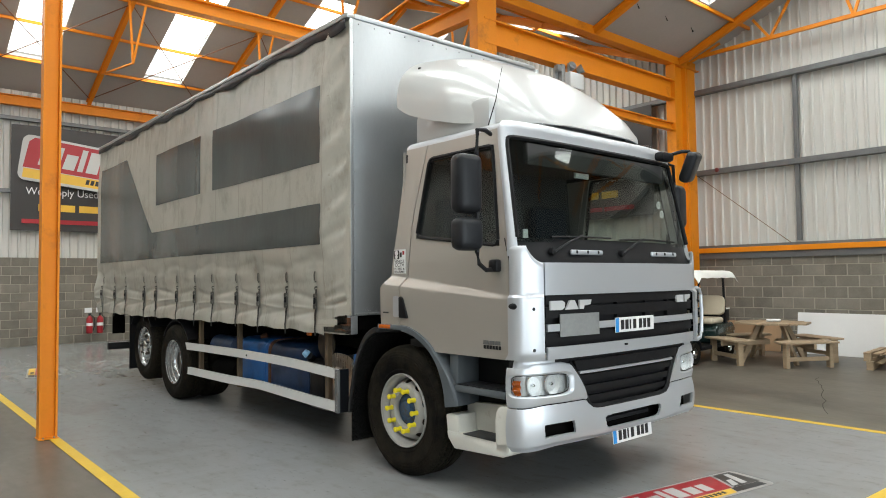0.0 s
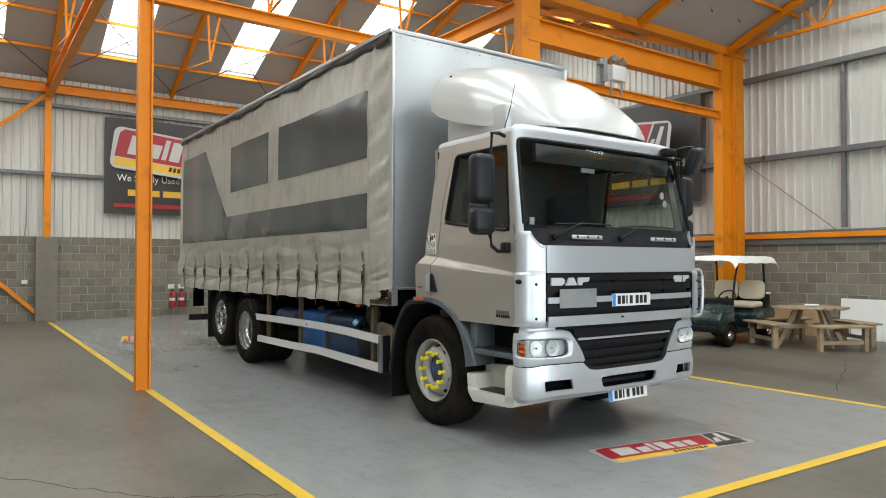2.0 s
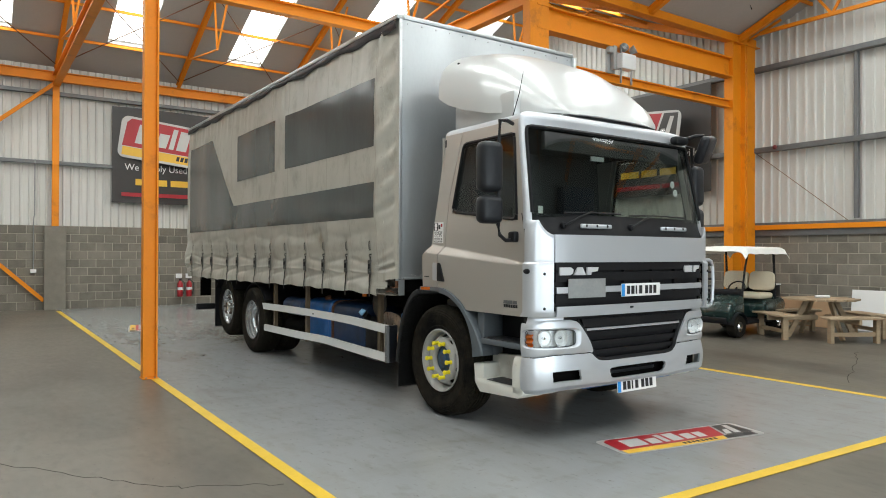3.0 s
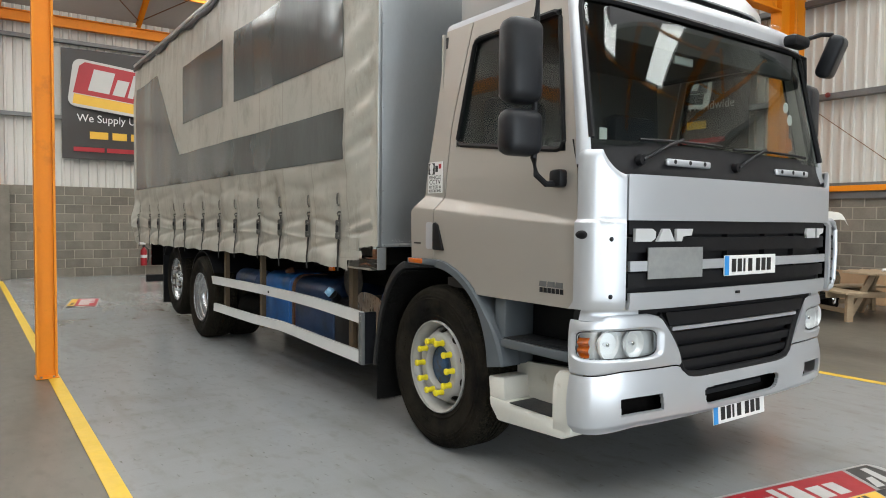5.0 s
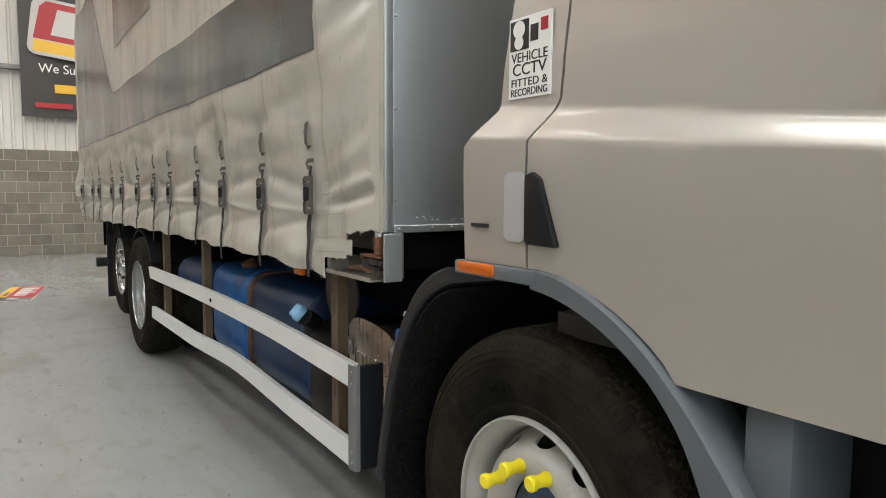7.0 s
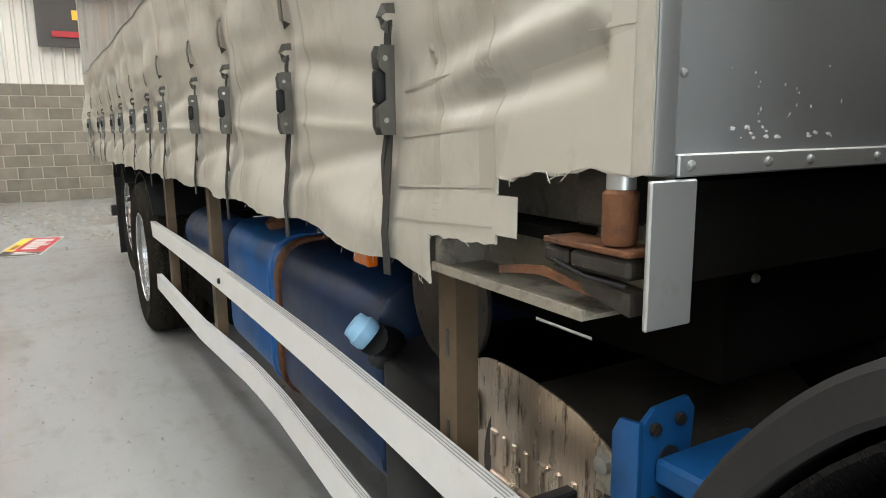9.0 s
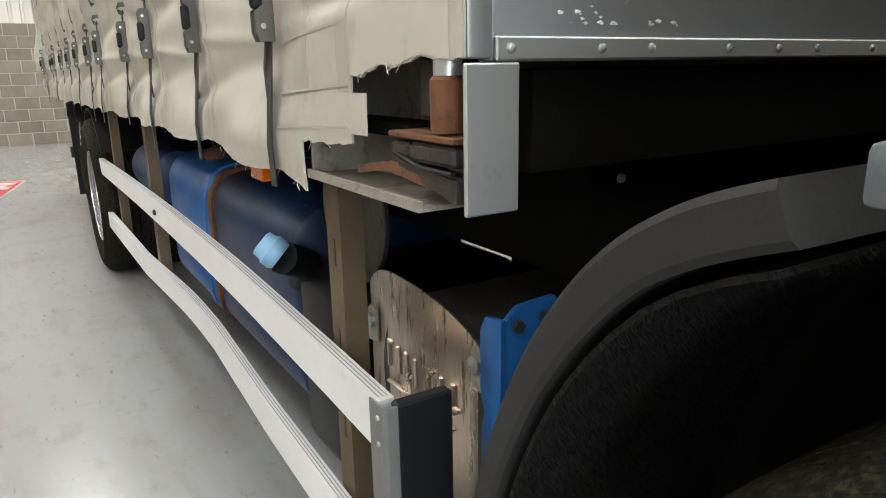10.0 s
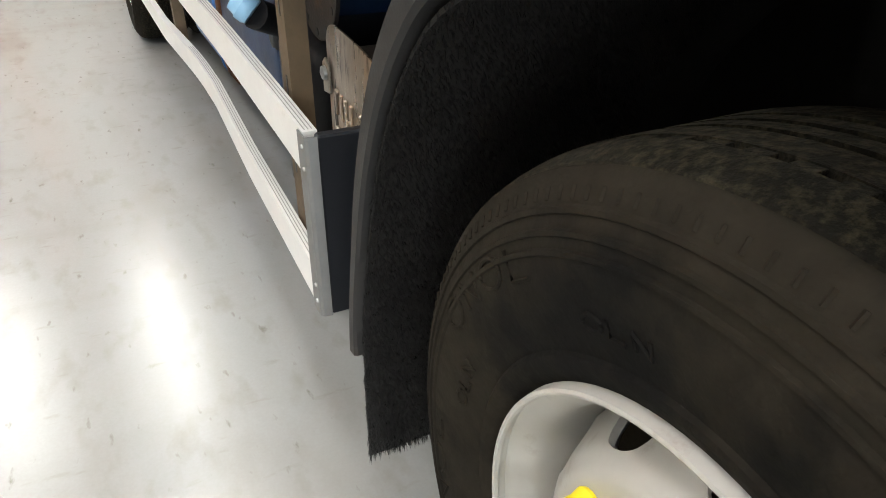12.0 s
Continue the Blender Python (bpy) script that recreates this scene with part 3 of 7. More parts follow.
def slope(y_low, y_high, name):
    """One roof slope from its low edge to its ridge, with openings for the rooflights."""
    sgn = 1 if y_high > y_low else -1
    L = abs(y_high - y_low) / math.cos(math.atan(PITCH))
    a, b = 0.215 * L, 0.90 * L
    xs = [XL - 0.1]
    for c in SKY_X:
        xs += [c - 0.5, c + 0.5]
    xs.append(XR + 0.1)
    vs = [0, a, b, L]
    ca, sa = math.cos(math.atan(PITCH)), math.sin(math.atan(PITCH))

    def fn(u, v):
        return (u, y_low + sgn * v * ca, EAVE + v * sa)
    bm = bmesh.new()
    for i in range(len(xs) - 1):
        for j in range(3):
            if i % 2 == 1 and j == 1:
                continue
            p = [Vector(fn(u, v)) for u, v in ((xs[i], vs[j]), (xs[i + 1], vs[j]), (xs[i + 1], vs[j + 1]), (xs[i], vs[j + 1]))]
            lo = [bm.verts.new(q) for q in p]
            hi = [bm.verts.new(q + Vector((0, 0, 0.12))) for q in p]
            fs = [bm.faces.new(lo), bm.faces.new(hi)] + [bm.faces.new((lo[k], lo[(k + 1) % 4], hi[(k + 1) % 4], hi[k])) for k in range(4)]
            bmesh.ops.recalc_face_normals(bm, faces=fs)
    tagged(part(name, bm, ROOFSHEET, None, smooth=False), "pale grey lined sheet roof", "ceiling", kind="structure")
    for k, c in enumerate(SKY_X):
        mid = Vector(fn(c, (a + b) / 2))
        m = Matrix.Translation(mid) @ Matrix.Rotation(sgn * math.atan(PITCH), 4, "X")
        pane = tagged(part("rooflight", box(-0.5, 0.5, -(b - a) / 2, (b - a) / 2, 0.10, 0.105), ROOFPANE, None, m=m), "bright translucent rooflight panel", "rooflight", kind="structure", group="rooflights")
        pane.visible_shadow = False
        lamp = bpy.data.lights.new("rooflight_daylight", "AREA")
        lamp.shape, lamp.size, lamp.size_y, lamp.energy, lamp.color = "RECTANGLE", 0.98, (b - a) - 0.02, SKYLIGHT_WATTS, (0.95, 0.985, 0.985)
        ob = new("rooflight_daylight", lamp)
        ob.matrix_basis = m @ Matrix.Translation((0, 0, 0.06))


slope(YB, RIDGES[0], "ceiling_back_bay_rear")
slope(VALLEY, RIDGES[0], "ceiling_back_bay_front")
slope(VALLEY, RIDGES[1], "ceiling_front_bay_rear")
slope(2 * RIDGES[1] - VALLEY, RIDGES[1], "ceiling_front_bay_front")
tagged(part("ceiling_behind", box(XL - 0.1, XR + 0.1, YF - 0.2, 2 * RIDGES[1] - VALLEY, EAVE, EAVE + 0.1), ROOFSHEET), "plain grey roof", "ceiling", kind="structure")


sky_glow = bpy.data.materials.new("overcast_sky")
sky_glow.use_nodes = True
sky_glow.node_tree.nodes["Principled BSDF"].inputs["Base Color"].default_value = (0.8, 0.8, 0.8, 1)
sky_glow.node_tree.nodes["Principled BSDF"].inputs["Emission Color"].default_value = (1.0, 0.99, 0.97, 1)
sky_glow.node_tree.nodes["Principled BSDF"].inputs["Emission Strength"].default_value = 4.0
tagged(part("backdrop", box(XL - 40, XR + 40, YF - 30, YB + 30, 11.0, 11.1), sky_glow), "white overcast sky above the rooflights", "sky", kind="structure")


# steel frame
def steel(name, bm, label, category="beam", group=""):
    return tagged(part(name, bm, ORANGE, None, smooth=False), label, category, group, "structure")


for i, x in enumerate([1.55 + 3.16 * k for k in range(-2, 5)]):
    if x > XR:
        x = XR - 0.15
    for y0, y1 in ((YB - 0.1, RIDGES[0]), (VALLEY, RIDGES[0]), (VALLEY, RIDGES[1]), (2 * RIDGES[1] - VALLEY, RIDGES[1])):
        steel("roof_rafter", ibeam((x, y0, EAVE - 0.12), (x, y1, EAVE + PITCH * abs(y1 - y0) - 0.12), 0.16, 0.1), "orange painted steel roof rafter", "rafter", "orange rafters")
for y0, sgn in ((YB, -1), (VALLEY, 1), (VALLEY, -1), (2 * RIDGES[1] - VALLEY, 1)):
    for k in range(1, 5):
        y = y0 + sgn * (0.0 + 1.3 * k)
        z = EAVE + PITCH * abs(y - y0) - 0.07
        steel("purlin", box(XL, XR, y - 0.022, y + 0.022, z - 0.02, z + 0.05), "thin orange steel purlin", "purlin", "orange purlins")
steel("eaves_beam", ibeam((XL, YB - 0.16, EAVE - 0.30), (XR, YB - 0.16, EAVE - 0.30), 0.26, 0.16), "orange steel eaves beam along the wall head", "beam")
steel("valley_beam", ibeam((XL, VALLEY, 6.53), (XR, VALLEY, 6.53), 0.30, 0.2), "heavy orange steel valley beam", "beam")
steel("crane_beam", ibeam((7.9, VALLEY, 5.78), (13.795, VALLEY, 5.78), 0.44, 0.22, 0.02, 0.03), "deep orange steel crane beam", "beam")
steel("tie_beam", ibeam((1.55, VALLEY, 4.96), (13.795, VALLEY, 4.96), 0.17, 0.14), "orange steel tie beam between the columns", "beam")
for x in (-4.75, 1.55, 7.95):
    steel("cross_beam", ibeam((x, VALLEY, 6.2), (x, YB - 0.1, 6.2), 0.3, 0.18), "orange steel cross beam", "beam", "orange cross beams")
post = steel("column", ibeam((1.54, VALLEY, 0), (1.54, VALLEY, 6.375), 0.17, 0.14, 0.012, 0.02, up=(1, 0, 0)), "orange painted steel column standing on the bay line", "column", "orange columns")
steel("column", box(7.74, 8.18, VALLEY - 0.1, VALLEY + 0.1, 0, 6.5), "thick orange steel column behind the truck", "column", "orange columns")
part("base_plate", box(1.445, 1.635, VALLEY - 0.105, VALLEY + 0.105, 0.004, 0.014, 0.003, 1), ORANGE, post, "orange painted base plate")
for dx in (-0.05, 0.05):
    for dy in (-0.09, 0.09):
        part("anchor_bolt", lathe([(0.014, 0.009), (0.028, 0.009), (0.029, 0.0001)], 8, "z"), GALV, post, m=pose(1.54 + dx, VALLEY + dy, 0))
col = steel("column", ibeam((14.05, VALLEY, 0), (14.05, VALLEY, 6.375), 0.5, 0.22, 0.02, 0.035, up=(1, 0, 0)), "wide orange steel column beside the gable wall", "column", "orange columns")
part("flange_plate", box(14.45, 14.78, VALLEY - 0.05, VALLEY + 0.12, 0, 6.4, 0.004, 1), ORANGE, col, smooth=False)
# roof bracing: hung struts and crossed rods under the slopes
for x in (1.55, 4.71, 7.87, 11.03):
    for yn, zn in ((16.3, 6.62), (12.3, 6.62)):
        b = tube([(x, yn, zn), (x - 0.06, yn + 0.1, EAVE + PITCH * min(YB - yn - 0.1, yn + 0.1 - VALLEY) - 0.1)], 0, flat=(0.05, 0.03))
        tube([(x, yn, zn), (x + 0.25, yn - 0.35, EAVE + PITCH * min(YB - yn + 0.35, yn - 0.35 - VALLEY) - 0.1)], 0, flat=(0.05, 0.03), bm=b)
        tube([(x, yn, zn), (x, YB - 1.3 if yn > 14 else VALLEY + 1.3, EAVE + PITCH * 1.3 - 0.12)], 0, flat=(0.05, 0.03), bm=b)
        steel("roof_strut", b, "thin orange steel roof strut", "strut", "orange roof struts")
for x in (-1.6, 1.55, 4.71, 7.87):
    za, zb = EAVE - 0.02, EAVE + PITCH * 3.9 - 0.15
    for xa, xb in ((x, x + 3.16), (x + 3.16, x)):
        tagged(part("brace_rod", tube([(xa, YB - 0.3, za), (xb, YB - 4.0, zb)], 0.014, 6), RODS), "thin brown steel roof brace rod", "brace", "roof brace rods", "structure")
truss = bmesh.new()
for k in range(7):
    y0 = VALLEY - 0.3 - k * 1.6
    z0 = 6.62
    y1 = y0 - 1.6
    zt = lambda y: roof_z(y) - 0.12
    if y1 > RIDGES[1] - 5.8:
        tube([(XR - 0.35, y0, z0), (XR - 0.35, y1, z0)], 0, flat=(0.06, 0.08), bm=truss)
        tube([(XR - 0.35, y0, z0), (XR - 0.35, (y0 + y1) / 2 + 0.3, zt((y0 + y1) / 2 + 0.3))], 0, flat=(0.04, 0.05), bm=truss)
        tube([(XR - 0.35, y0, z0), (XR - 0.35, y0 + 0.35, zt(y0 + 0.35))], 0, flat=(0.04, 0.05), bm=truss)
steel("gable_truss", truss, "orange steel lattice truss by the gable wall", "truss")
for x in (9.2, 10.2, 11.2, 12.2, 13.2):
    tagged(part("gutter_strap", tube([(x, VALLEY - 0.25, 6.72), (x + 0.05, VALLEY - 0.3, 6.90), (x + 0.2, VALLEY - 0.75, 6.93), (x + 0.2, VALLEY - 0.8, 6.80)], 0.012, 6), CHASSIS), "thin dark gutter strap", "strap", "gutter straps", "structure")
for x in (-4.75, 1.55):
    steel("wall_column", ibeam((x, YB - 0.1, 0), (x, YB - 0.1, 6.3), 0.16, 0.16, up=(0, 1, 0)), "slim orange steel wall column", "column", "orange wall columns")
    steel("wall_brace", tube([(x - 0.05, YB - 0.2, 6.1), (x - 1.5, YB - 0.2, 4.8)], 0.04, 4, flat=(0.07, 0.1)), "orange steel knee brace", "brace")
    tagged(part("wall_pier", box(x - 0.26, x + 0.26, YB - 0.22, YB, 0, BLOCK_H - 0.02, 0.01, 1), BLOCK, None, smooth=False), "grey concrete block pier", "pier", kind="structure")
steel("wall_brace", tube([(1.3, YB - 0.1, 0.25), (-3.5, YB - 0.1, 4.9)], 0.04, 4, flat=(0.05, 0.1)), "orange flat steel diagonal brace", "brace")
steel("sill_rail", box(XR - 0.12, XR - 0.06, YF, YB - 0.3, 2.13, 2.24, 0.006, 1), "orange steel rail above the block wall", "rail")
tagged(part("wall_flashing", box(XR - 0.058, XR - 0.008, YF, YB - 0.3, 1.99, 2.30, 0.004, 1), RAILGREY, None, smooth=False), "grey metal flashing over the block wall", "flashing", kind="structure")
tagged(part("brace_rod", tube([(XR - 0.03, 8.4, 4.13), (XR - 0.03, 6.05, 2.25)], 0.008, 6), RODS), "thin wall brace rod on the cladding", "brace", "roof brace rods", "structure")
for z in (3.98, 5.86):
    tagged(part("cladding_rail", box(XR - 0.16, XR - 0.0, YF, YB, z - 0.06, z + 0.06, 0.008, 1), RAILGREY, None, smooth=False), "grey galvanised cladding rail", "rail", kind="structure", group="cladding rails")
    tagged(part("cladding_rail", box(XL, XR, YB - 0.12, YB - 0.0, z - 0.05, z + 0.05, 0.008, 1), RAILGREY, None, smooth=False), "grey galvanised cladding rail", "rail", kind="structure", group="cladding rails")
for y in (5.92, 1.5, -3.0):
    tagged(part("cladding_post", box(XR - 0.1, XR - 0.01, y - 0.04, y + 0.04, 2.33, 5.8, 0.006, 1), RAILGREY, None, smooth=False), "grey galvanised cladding post", "post", kind="structure")


# ---- the truck ----
truck = thing("truck", "silver curtain-sided box truck with dark panels printed on its beige curtain", "truck", pose(4.64, 3.08, 0, 0, 0, 0.35))
HB, HBR = 1.245, 1.30            # the body's reach to either side
BY0, BY1, BZ0, BZ1 = 2.147, 10.32, 1.29, 4.05


def smooth01(t):
    t = max(0.0, min(1.0, t))
    return t * t * (3 - 2 * t)


STRAPS = (2.75, 3.37, 3.99, 4.59, 5.23, 5.84, 6.47, 7.38, 7.86, 8.78, 9.42, 10.0)


def bay(y):
    """The curtain bay between two straps: its number, how far along, and the distance to a strap."""
    near = min(abs(y - q) for q in STRAPS)
    i = sum(1 for q in STRAPS if q < y)
    a = STRAPS[i - 1] if i else BY0
    b = STRAPS[i] if i < len(STRAPS) else BY1
    return i, (y - a) / (b - a), near


def dip(v, w):
    return math.exp(-(v / w) ** 2)


def fold(y, z):
    """How far the curtain stands out from the flat, with its folds and slack skirt."""
    d = 0.006 * math.sin(y * 5.1) + 0.006 * math.sin(y * 2.3 + 1.0)
    d += 0.03 * smooth01((z - 1.5) / 0.45) * smooth01((y - BY0) / 0.4) * (1 - smooth01((z - 3.3) / 0.6))
    d += 0.10 * smooth01((y - BY1 + 0.55) / 0.45) * dip(z - 1.42, 0.26)
    if z < 2.35:
        i, u, near = bay(y)
        low = smooth01((2.30 - z) / 0.6)
        slack = smooth01((y - BY0 - 0.16) / 0.42)
        side = 1 if i % 2 else -1
        bell = math.sin(math.pi * u)
        n1 = noise.noise((y * 1.3, z * 5.0, 3.0))
        n2 = noise.noise((y * 5.0, z * 16.0, 9.0))
        tilt = (u - 0.5) * side
        held = smooth01((2.25 - z) / 0.7)
        s = 0.010 + 0.014 * bell * dip(z - 1.66 - 0.06 * tilt, 0.09) + 0.016 * n1 + 0.004 * n2
        s -= (0.024 + 0.026 * dip(near, 0.11)) * held * (1 - 0.35 * smooth01((1.30 - z) / 0.15))
        s -= 0.022 * dip(z - 1.47 - 0.08 * tilt - 0.02 * n1, 0.035) * (0.25 + 0.75 * bell)
        s -= 0.012 * dip(z - 1.79 + 0.12 * tilt, 0.05) * dip(near, 0.35)
        crease = 1.352 + 0.006 * math.sin(y * 3.0) + 0.05 * tilt * math.sin(i * 2.4)
        s += 0.018 * math.exp(-abs(z - crease) / 0.016) * (0.3 + 0.7 * bell)
        s -= 0.015 * dip(z - 1.275 + 0.08 * tilt * side, 0.024) * (0.3 + 0.7 * abs(math.sin(i * 1.7)))
        s += 0.014 * smooth01((1.28 - z) / 0.12) * (1 + math.sin(y * 9.0 + i))
        s -= 0.010 * dip(near, 0.04) * smooth01((1.72 - z) / 0.1)
        d += 0.8 * low * slack * s
        q = y - BY0
        line = z - 1.43 + 0.17 * (q - 0.06)
        reach = smooth01((q - 0.05) / 0.03) * smooth01((0.55 - q) / 0.3)
        d += reach * (0.012 * dip(line - 0.045, 0.026) - 0.020 * dip(line, 0.024))
        d += 0.008 * reach * dip(z - 1.62 + 0.3 * q, 0.04)
    high = max(0.0, min(1.0, (z - 3.45) / 0.4))
    d += high * (0.006 * math.sin(y * 19 + 0.8 * math.sin(z * 3)) + 0.004 * math.sin(y * 31))
    front = max(0.0, 1 - (y - BY0) / 0.55)
    d += front * smooth01((y - BY0 - 0.015) / 0.10) * smooth01((z - 1.75) / 0.3) * (0.017 * math.sin(z * 17 + 9 * (y - BY0) + math.sin(z * 5)) + 0.006 * math.sin(z * 41 + 14 * y))
    return d


def hem(y):
    if y < BY0 + 0.26:
        return 1.298 - 0.07 * (y - BY0) + 0.003 * math.sin(y * 60) + 0.003 * math.sin(y * 23)
    if y < BY0 + 0.445:
        return 1.186 - 0.05 * (y - BY0 - 0.26)
    return 1.122 - 0.034 * math.exp(-(y - BY0 - 0.445) / 0.11) + 0.007 * math.sin(y * 10.3) - 0.03 * smooth01((y - 4.5) / 4.0)


zs = steps(1.06, 1.40, 34) + steps(1.412, 1.80, 32) + steps(1.82, 2.12, 15) + steps(2.17, BZ1 - 0.05, 34)
rag = random.Random(3)
bm = bmesh.new()
for y0_, y1_, n_ in ((BY0 - 0.005, BY0 + 0.2599, 24), (BY0 + 0.26, BY0 + 0.4449, 14), (BY0 + 0.445, BY1 - 0.02, 300)):
    def hang(y, v):
        low = hem(y) + rag.uniform(-0.0025, 0.0025) * (v == 0)
        z = lerp(low, BZ1 - 0.05, v)
        return (-HB - 0.012 - fold(y, z), y, z)
    sheet(hang, steps(y0_, y1_, n_), [(z - 1.06) / (BZ1 - 1.11) for z in zs], 0, None, bm)
bmesh.ops.remove_doubles(bm, verts=[v for v in bm.verts if abs(v.co.y - BY0 - 0.26) < 0.001 or abs(v.co.y - BY0 - 0.445) < 0.001], dist=0.0006)
bm.normal_update()
bmesh.ops.solidify(bm, geom=bm.faces[:], thickness=-0.004)
part("curtain", bm, CURTAIN, truck, "beige tarpaulin curtain, creased and stained, with slack skirt", angle=85)
# welded seams between the curtain's lengths
for y in steps(BY0 + 0.42, BY1 - 0.3, 12):
    part("curtain_seam", sheet(lambda a, z: (-HB - 0.0128 - fold(y + a, z), y + a, z), [-0.009, 0.0, 0.009], [v for v in zs if v > hem(y) + 0.03], -0.0007), SEAM, truck)


# welded joins across the skirt's corner
for z_ in (1.425, 1.345, 1.262, 1.205):
    part("curtain_seam", sheet(lambda y, v: (-HB - 0.0129 - fold(y, z_ + v - 0.06 * (y - BY0)), y, z_ + v - 0.06 * (y - BY0) + 0.02), steps(BY0 + 0.265, 2.73, 24), [-0.002, 0.002], -0.0006), SEAM, truck)


# repair patches and frayed threads on the torn corner
def pieced(y0, y1, z0, z1, lean, mt, lift):
    def fn(a, v):
        y = lerp(y0, lerp(y1, y1 - lean, v), a)
        z = lerp(hem(min(y, BY0 + 0.25)) + 0.002 if z0 is None else z0, z1 - 0.03 * a, v)
        return (-HB - 0.0127 - lift - fold(y, z), y, z)
    return part("repair_patch", sheet(fn, steps(0, 1, 24), steps(0, 1, 18), -0.0008), mt, truck, "pale fabric patch welded on the curtain", angle=85)


pieced(BY0 + 0.02, BY0 + 0.255, None, 1.445, 0.05, PATCH, 0.0004)
pieced(BY0 + 0.02, BY0 + 0.09, 1.45, 2.3, 0.0, PATCH, 0.0003)
for y0, y1, z0, z1 in ((2.36, 2.67, 1.20, 1.255),):
    part("repair_patch", sheet(lambda y, z: (-HB - 0.0128 - fold(y, z), y, z), steps(y0, y1, 24), steps(z0, z1, 10), -0.0006), CURTAIN, truck)
part("flap_edge", sheet(lambda y, z: (-HB - 0.0127 - fold(y, z), y + 0.02 * smooth(z, 1.2, 2.0), z), steps(BY0 + 0.262, BY0 + 0.30, 3), [v for v in zs if 1.21 < v < 3.4], -0.0005), SEAM, truck, angle=85)
rnd = random.Random(12)
bm = bmesh.new()
for k in range(22):
    y = rnd.uniform(BY0 + 0.42, 4.2) if k > 9 else rnd.uniform(BY0 + 0.08, BY0 + 0.6)
    z, x = hem(y) + 0.004, -HB - 0.014 - fold(y, hem(y) + 0.01)
    tube([(x, y, z), (x - rnd.uniform(0, 0.004), y + rnd.uniform(-0.008, 0.008), z - rnd.uniform(0.003, 0.007)), (x - 0.004, y + rnd.uniform(-0.015, 0.015), z - rnd.uniform(0.006, 0.016))], 0.0005, 3, bm)
tagged(part("frayed_threads", bm, PATCH, truck), kind="stuff")


def printed(y0, y1, zlo, zhi, n=60):
    def fn(y, v):
        lo, hi = zlo(y), zhi(y)
        z = lo + (hi - lo) * v
        return (-HB - 0.0175 - fold(y, z), y, z)
    return part("printed_panel", sheet(fn, steps(y0, y1, n), steps(0, 1, 16), -0.002), PRINT, truck, "dark glossy printed panel")


printed(2.59, 5.14, lambda y: 2.735, lambda y: 3.48)
printed(5.53, 7.24, lambda y: 2.735, lambda y: 3.48)
printed(2.59, 10.1, lambda y: 1.955, lambda y: 2.345 if y < 7.4 else min(3.6, 2.345 + (y - 7.4) * 1.02), 150)
part("roof_rail", box(-HB - 0.034, -HB + 0.05, BY0 - 0.01, BY1 + 0.01, BZ1 - 0.035, BZ1 + 0.012, 0.008), ALU, truck, "bare aluminium roof edge rail")
part("curtain_head", sheet(lambda y, v: (-HB - 0.028 - 0.006 * math.sin(y * 7) - 0.010 * math.sin(v * math.pi), y, lerp(BZ1 - 0.12 - 0.018 * math.sin(y * 3.1) - 0.014 * math.sin(y * 8.3 + 1) - 0.02 * math.exp(-((y - 3.2) / 0.5) ** 2), BZ1 - 0.036, v)), steps(BY0 + 0.02, BY1, 160), steps(0, 1, 6), -0.006), DARKGREY, truck, "dark rolled curtain head hanging from its track")
part("roof", box(-HB + 0.052, HBR, BY0 - 0.01, BY1 + 0.02, BZ1 - 0.03, BZ1 + 0.02, 0.012), ALU, truck, "grey aluminium body roof")
bulk = part("bulkhead", box(-HB + 0.036, HBR, BY0, BY0 + 0.03, BZ0, BZ1 - 0.032, 0.004), BULK, truck, "grey headboard panel with chipped paint")
part("corner_post", box(-HB, -HB + 0.034, BY0 - 0.007, BY0 + 0.014, BZ0 + 0.003, BZ1 - 0.03, 0.005), ALU, truck, "worn aluminium corner edging")
part("corner_post", box(HBR - 0.03, HBR + 0.02, BY0 - 0.045, BY0 + 0.05, BZ0 + 0.02, BZ1 - 0.03, 0.01), ALU, truck)
part("corner_leg", box(-HB - 0.004, -HB + 0.067, BY0 - 0.009, BY0 - 0.002, 1.127, BZ0 - 0.001, 0.002, 1), ALU, truck, "bare aluminium corner leg under the headboard")
part("bottom_strip", box(-HB + 0.0365, HBR - 0.03, BY0 - 0.008, BY0 - 0.0005, BZ0 + 0.001, BZ0 + 0.026, 0.002, 1), ALU, truck, "riveted aluminium bottom strip")
part("far_side", box(HBR - 0.02, HBR, BY0 + 0.05, BY1, 1.15, BZ1 - 0.04), CURTAIN, truck)
part("rear_frame", box(-HB, HBR, BY1 - 0.02, BY1 + 0.03, 1.1, BZ1 - 0.032, 0.01), ALU, truck)
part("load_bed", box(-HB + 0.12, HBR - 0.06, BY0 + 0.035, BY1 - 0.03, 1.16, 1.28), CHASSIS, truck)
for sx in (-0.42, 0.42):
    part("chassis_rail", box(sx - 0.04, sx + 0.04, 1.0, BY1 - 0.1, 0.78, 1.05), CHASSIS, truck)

# wheels
PLATEBLUE = mat("pale_plate_blue", (0.035, 0.26, 0.66), 0.4, var=0.05, fine=60, bump=0.0)
HUBBLUE = mat("dirty_hub_blue", (0.03, 0.075, 0.15), 0.6, var=0.3, scale=12, fine=60, bump=0.3, stain=(0.05, 0.045, 0.04), stain_at=0.48, stain_scale=14)
AXLES = (1.48, 6.58, 8.07)
REAR_R, TAG_Z = 0.512, 0.62     # smaller rear tyres; the tag axle is lifted off the floor
TYRE_R = 0.535


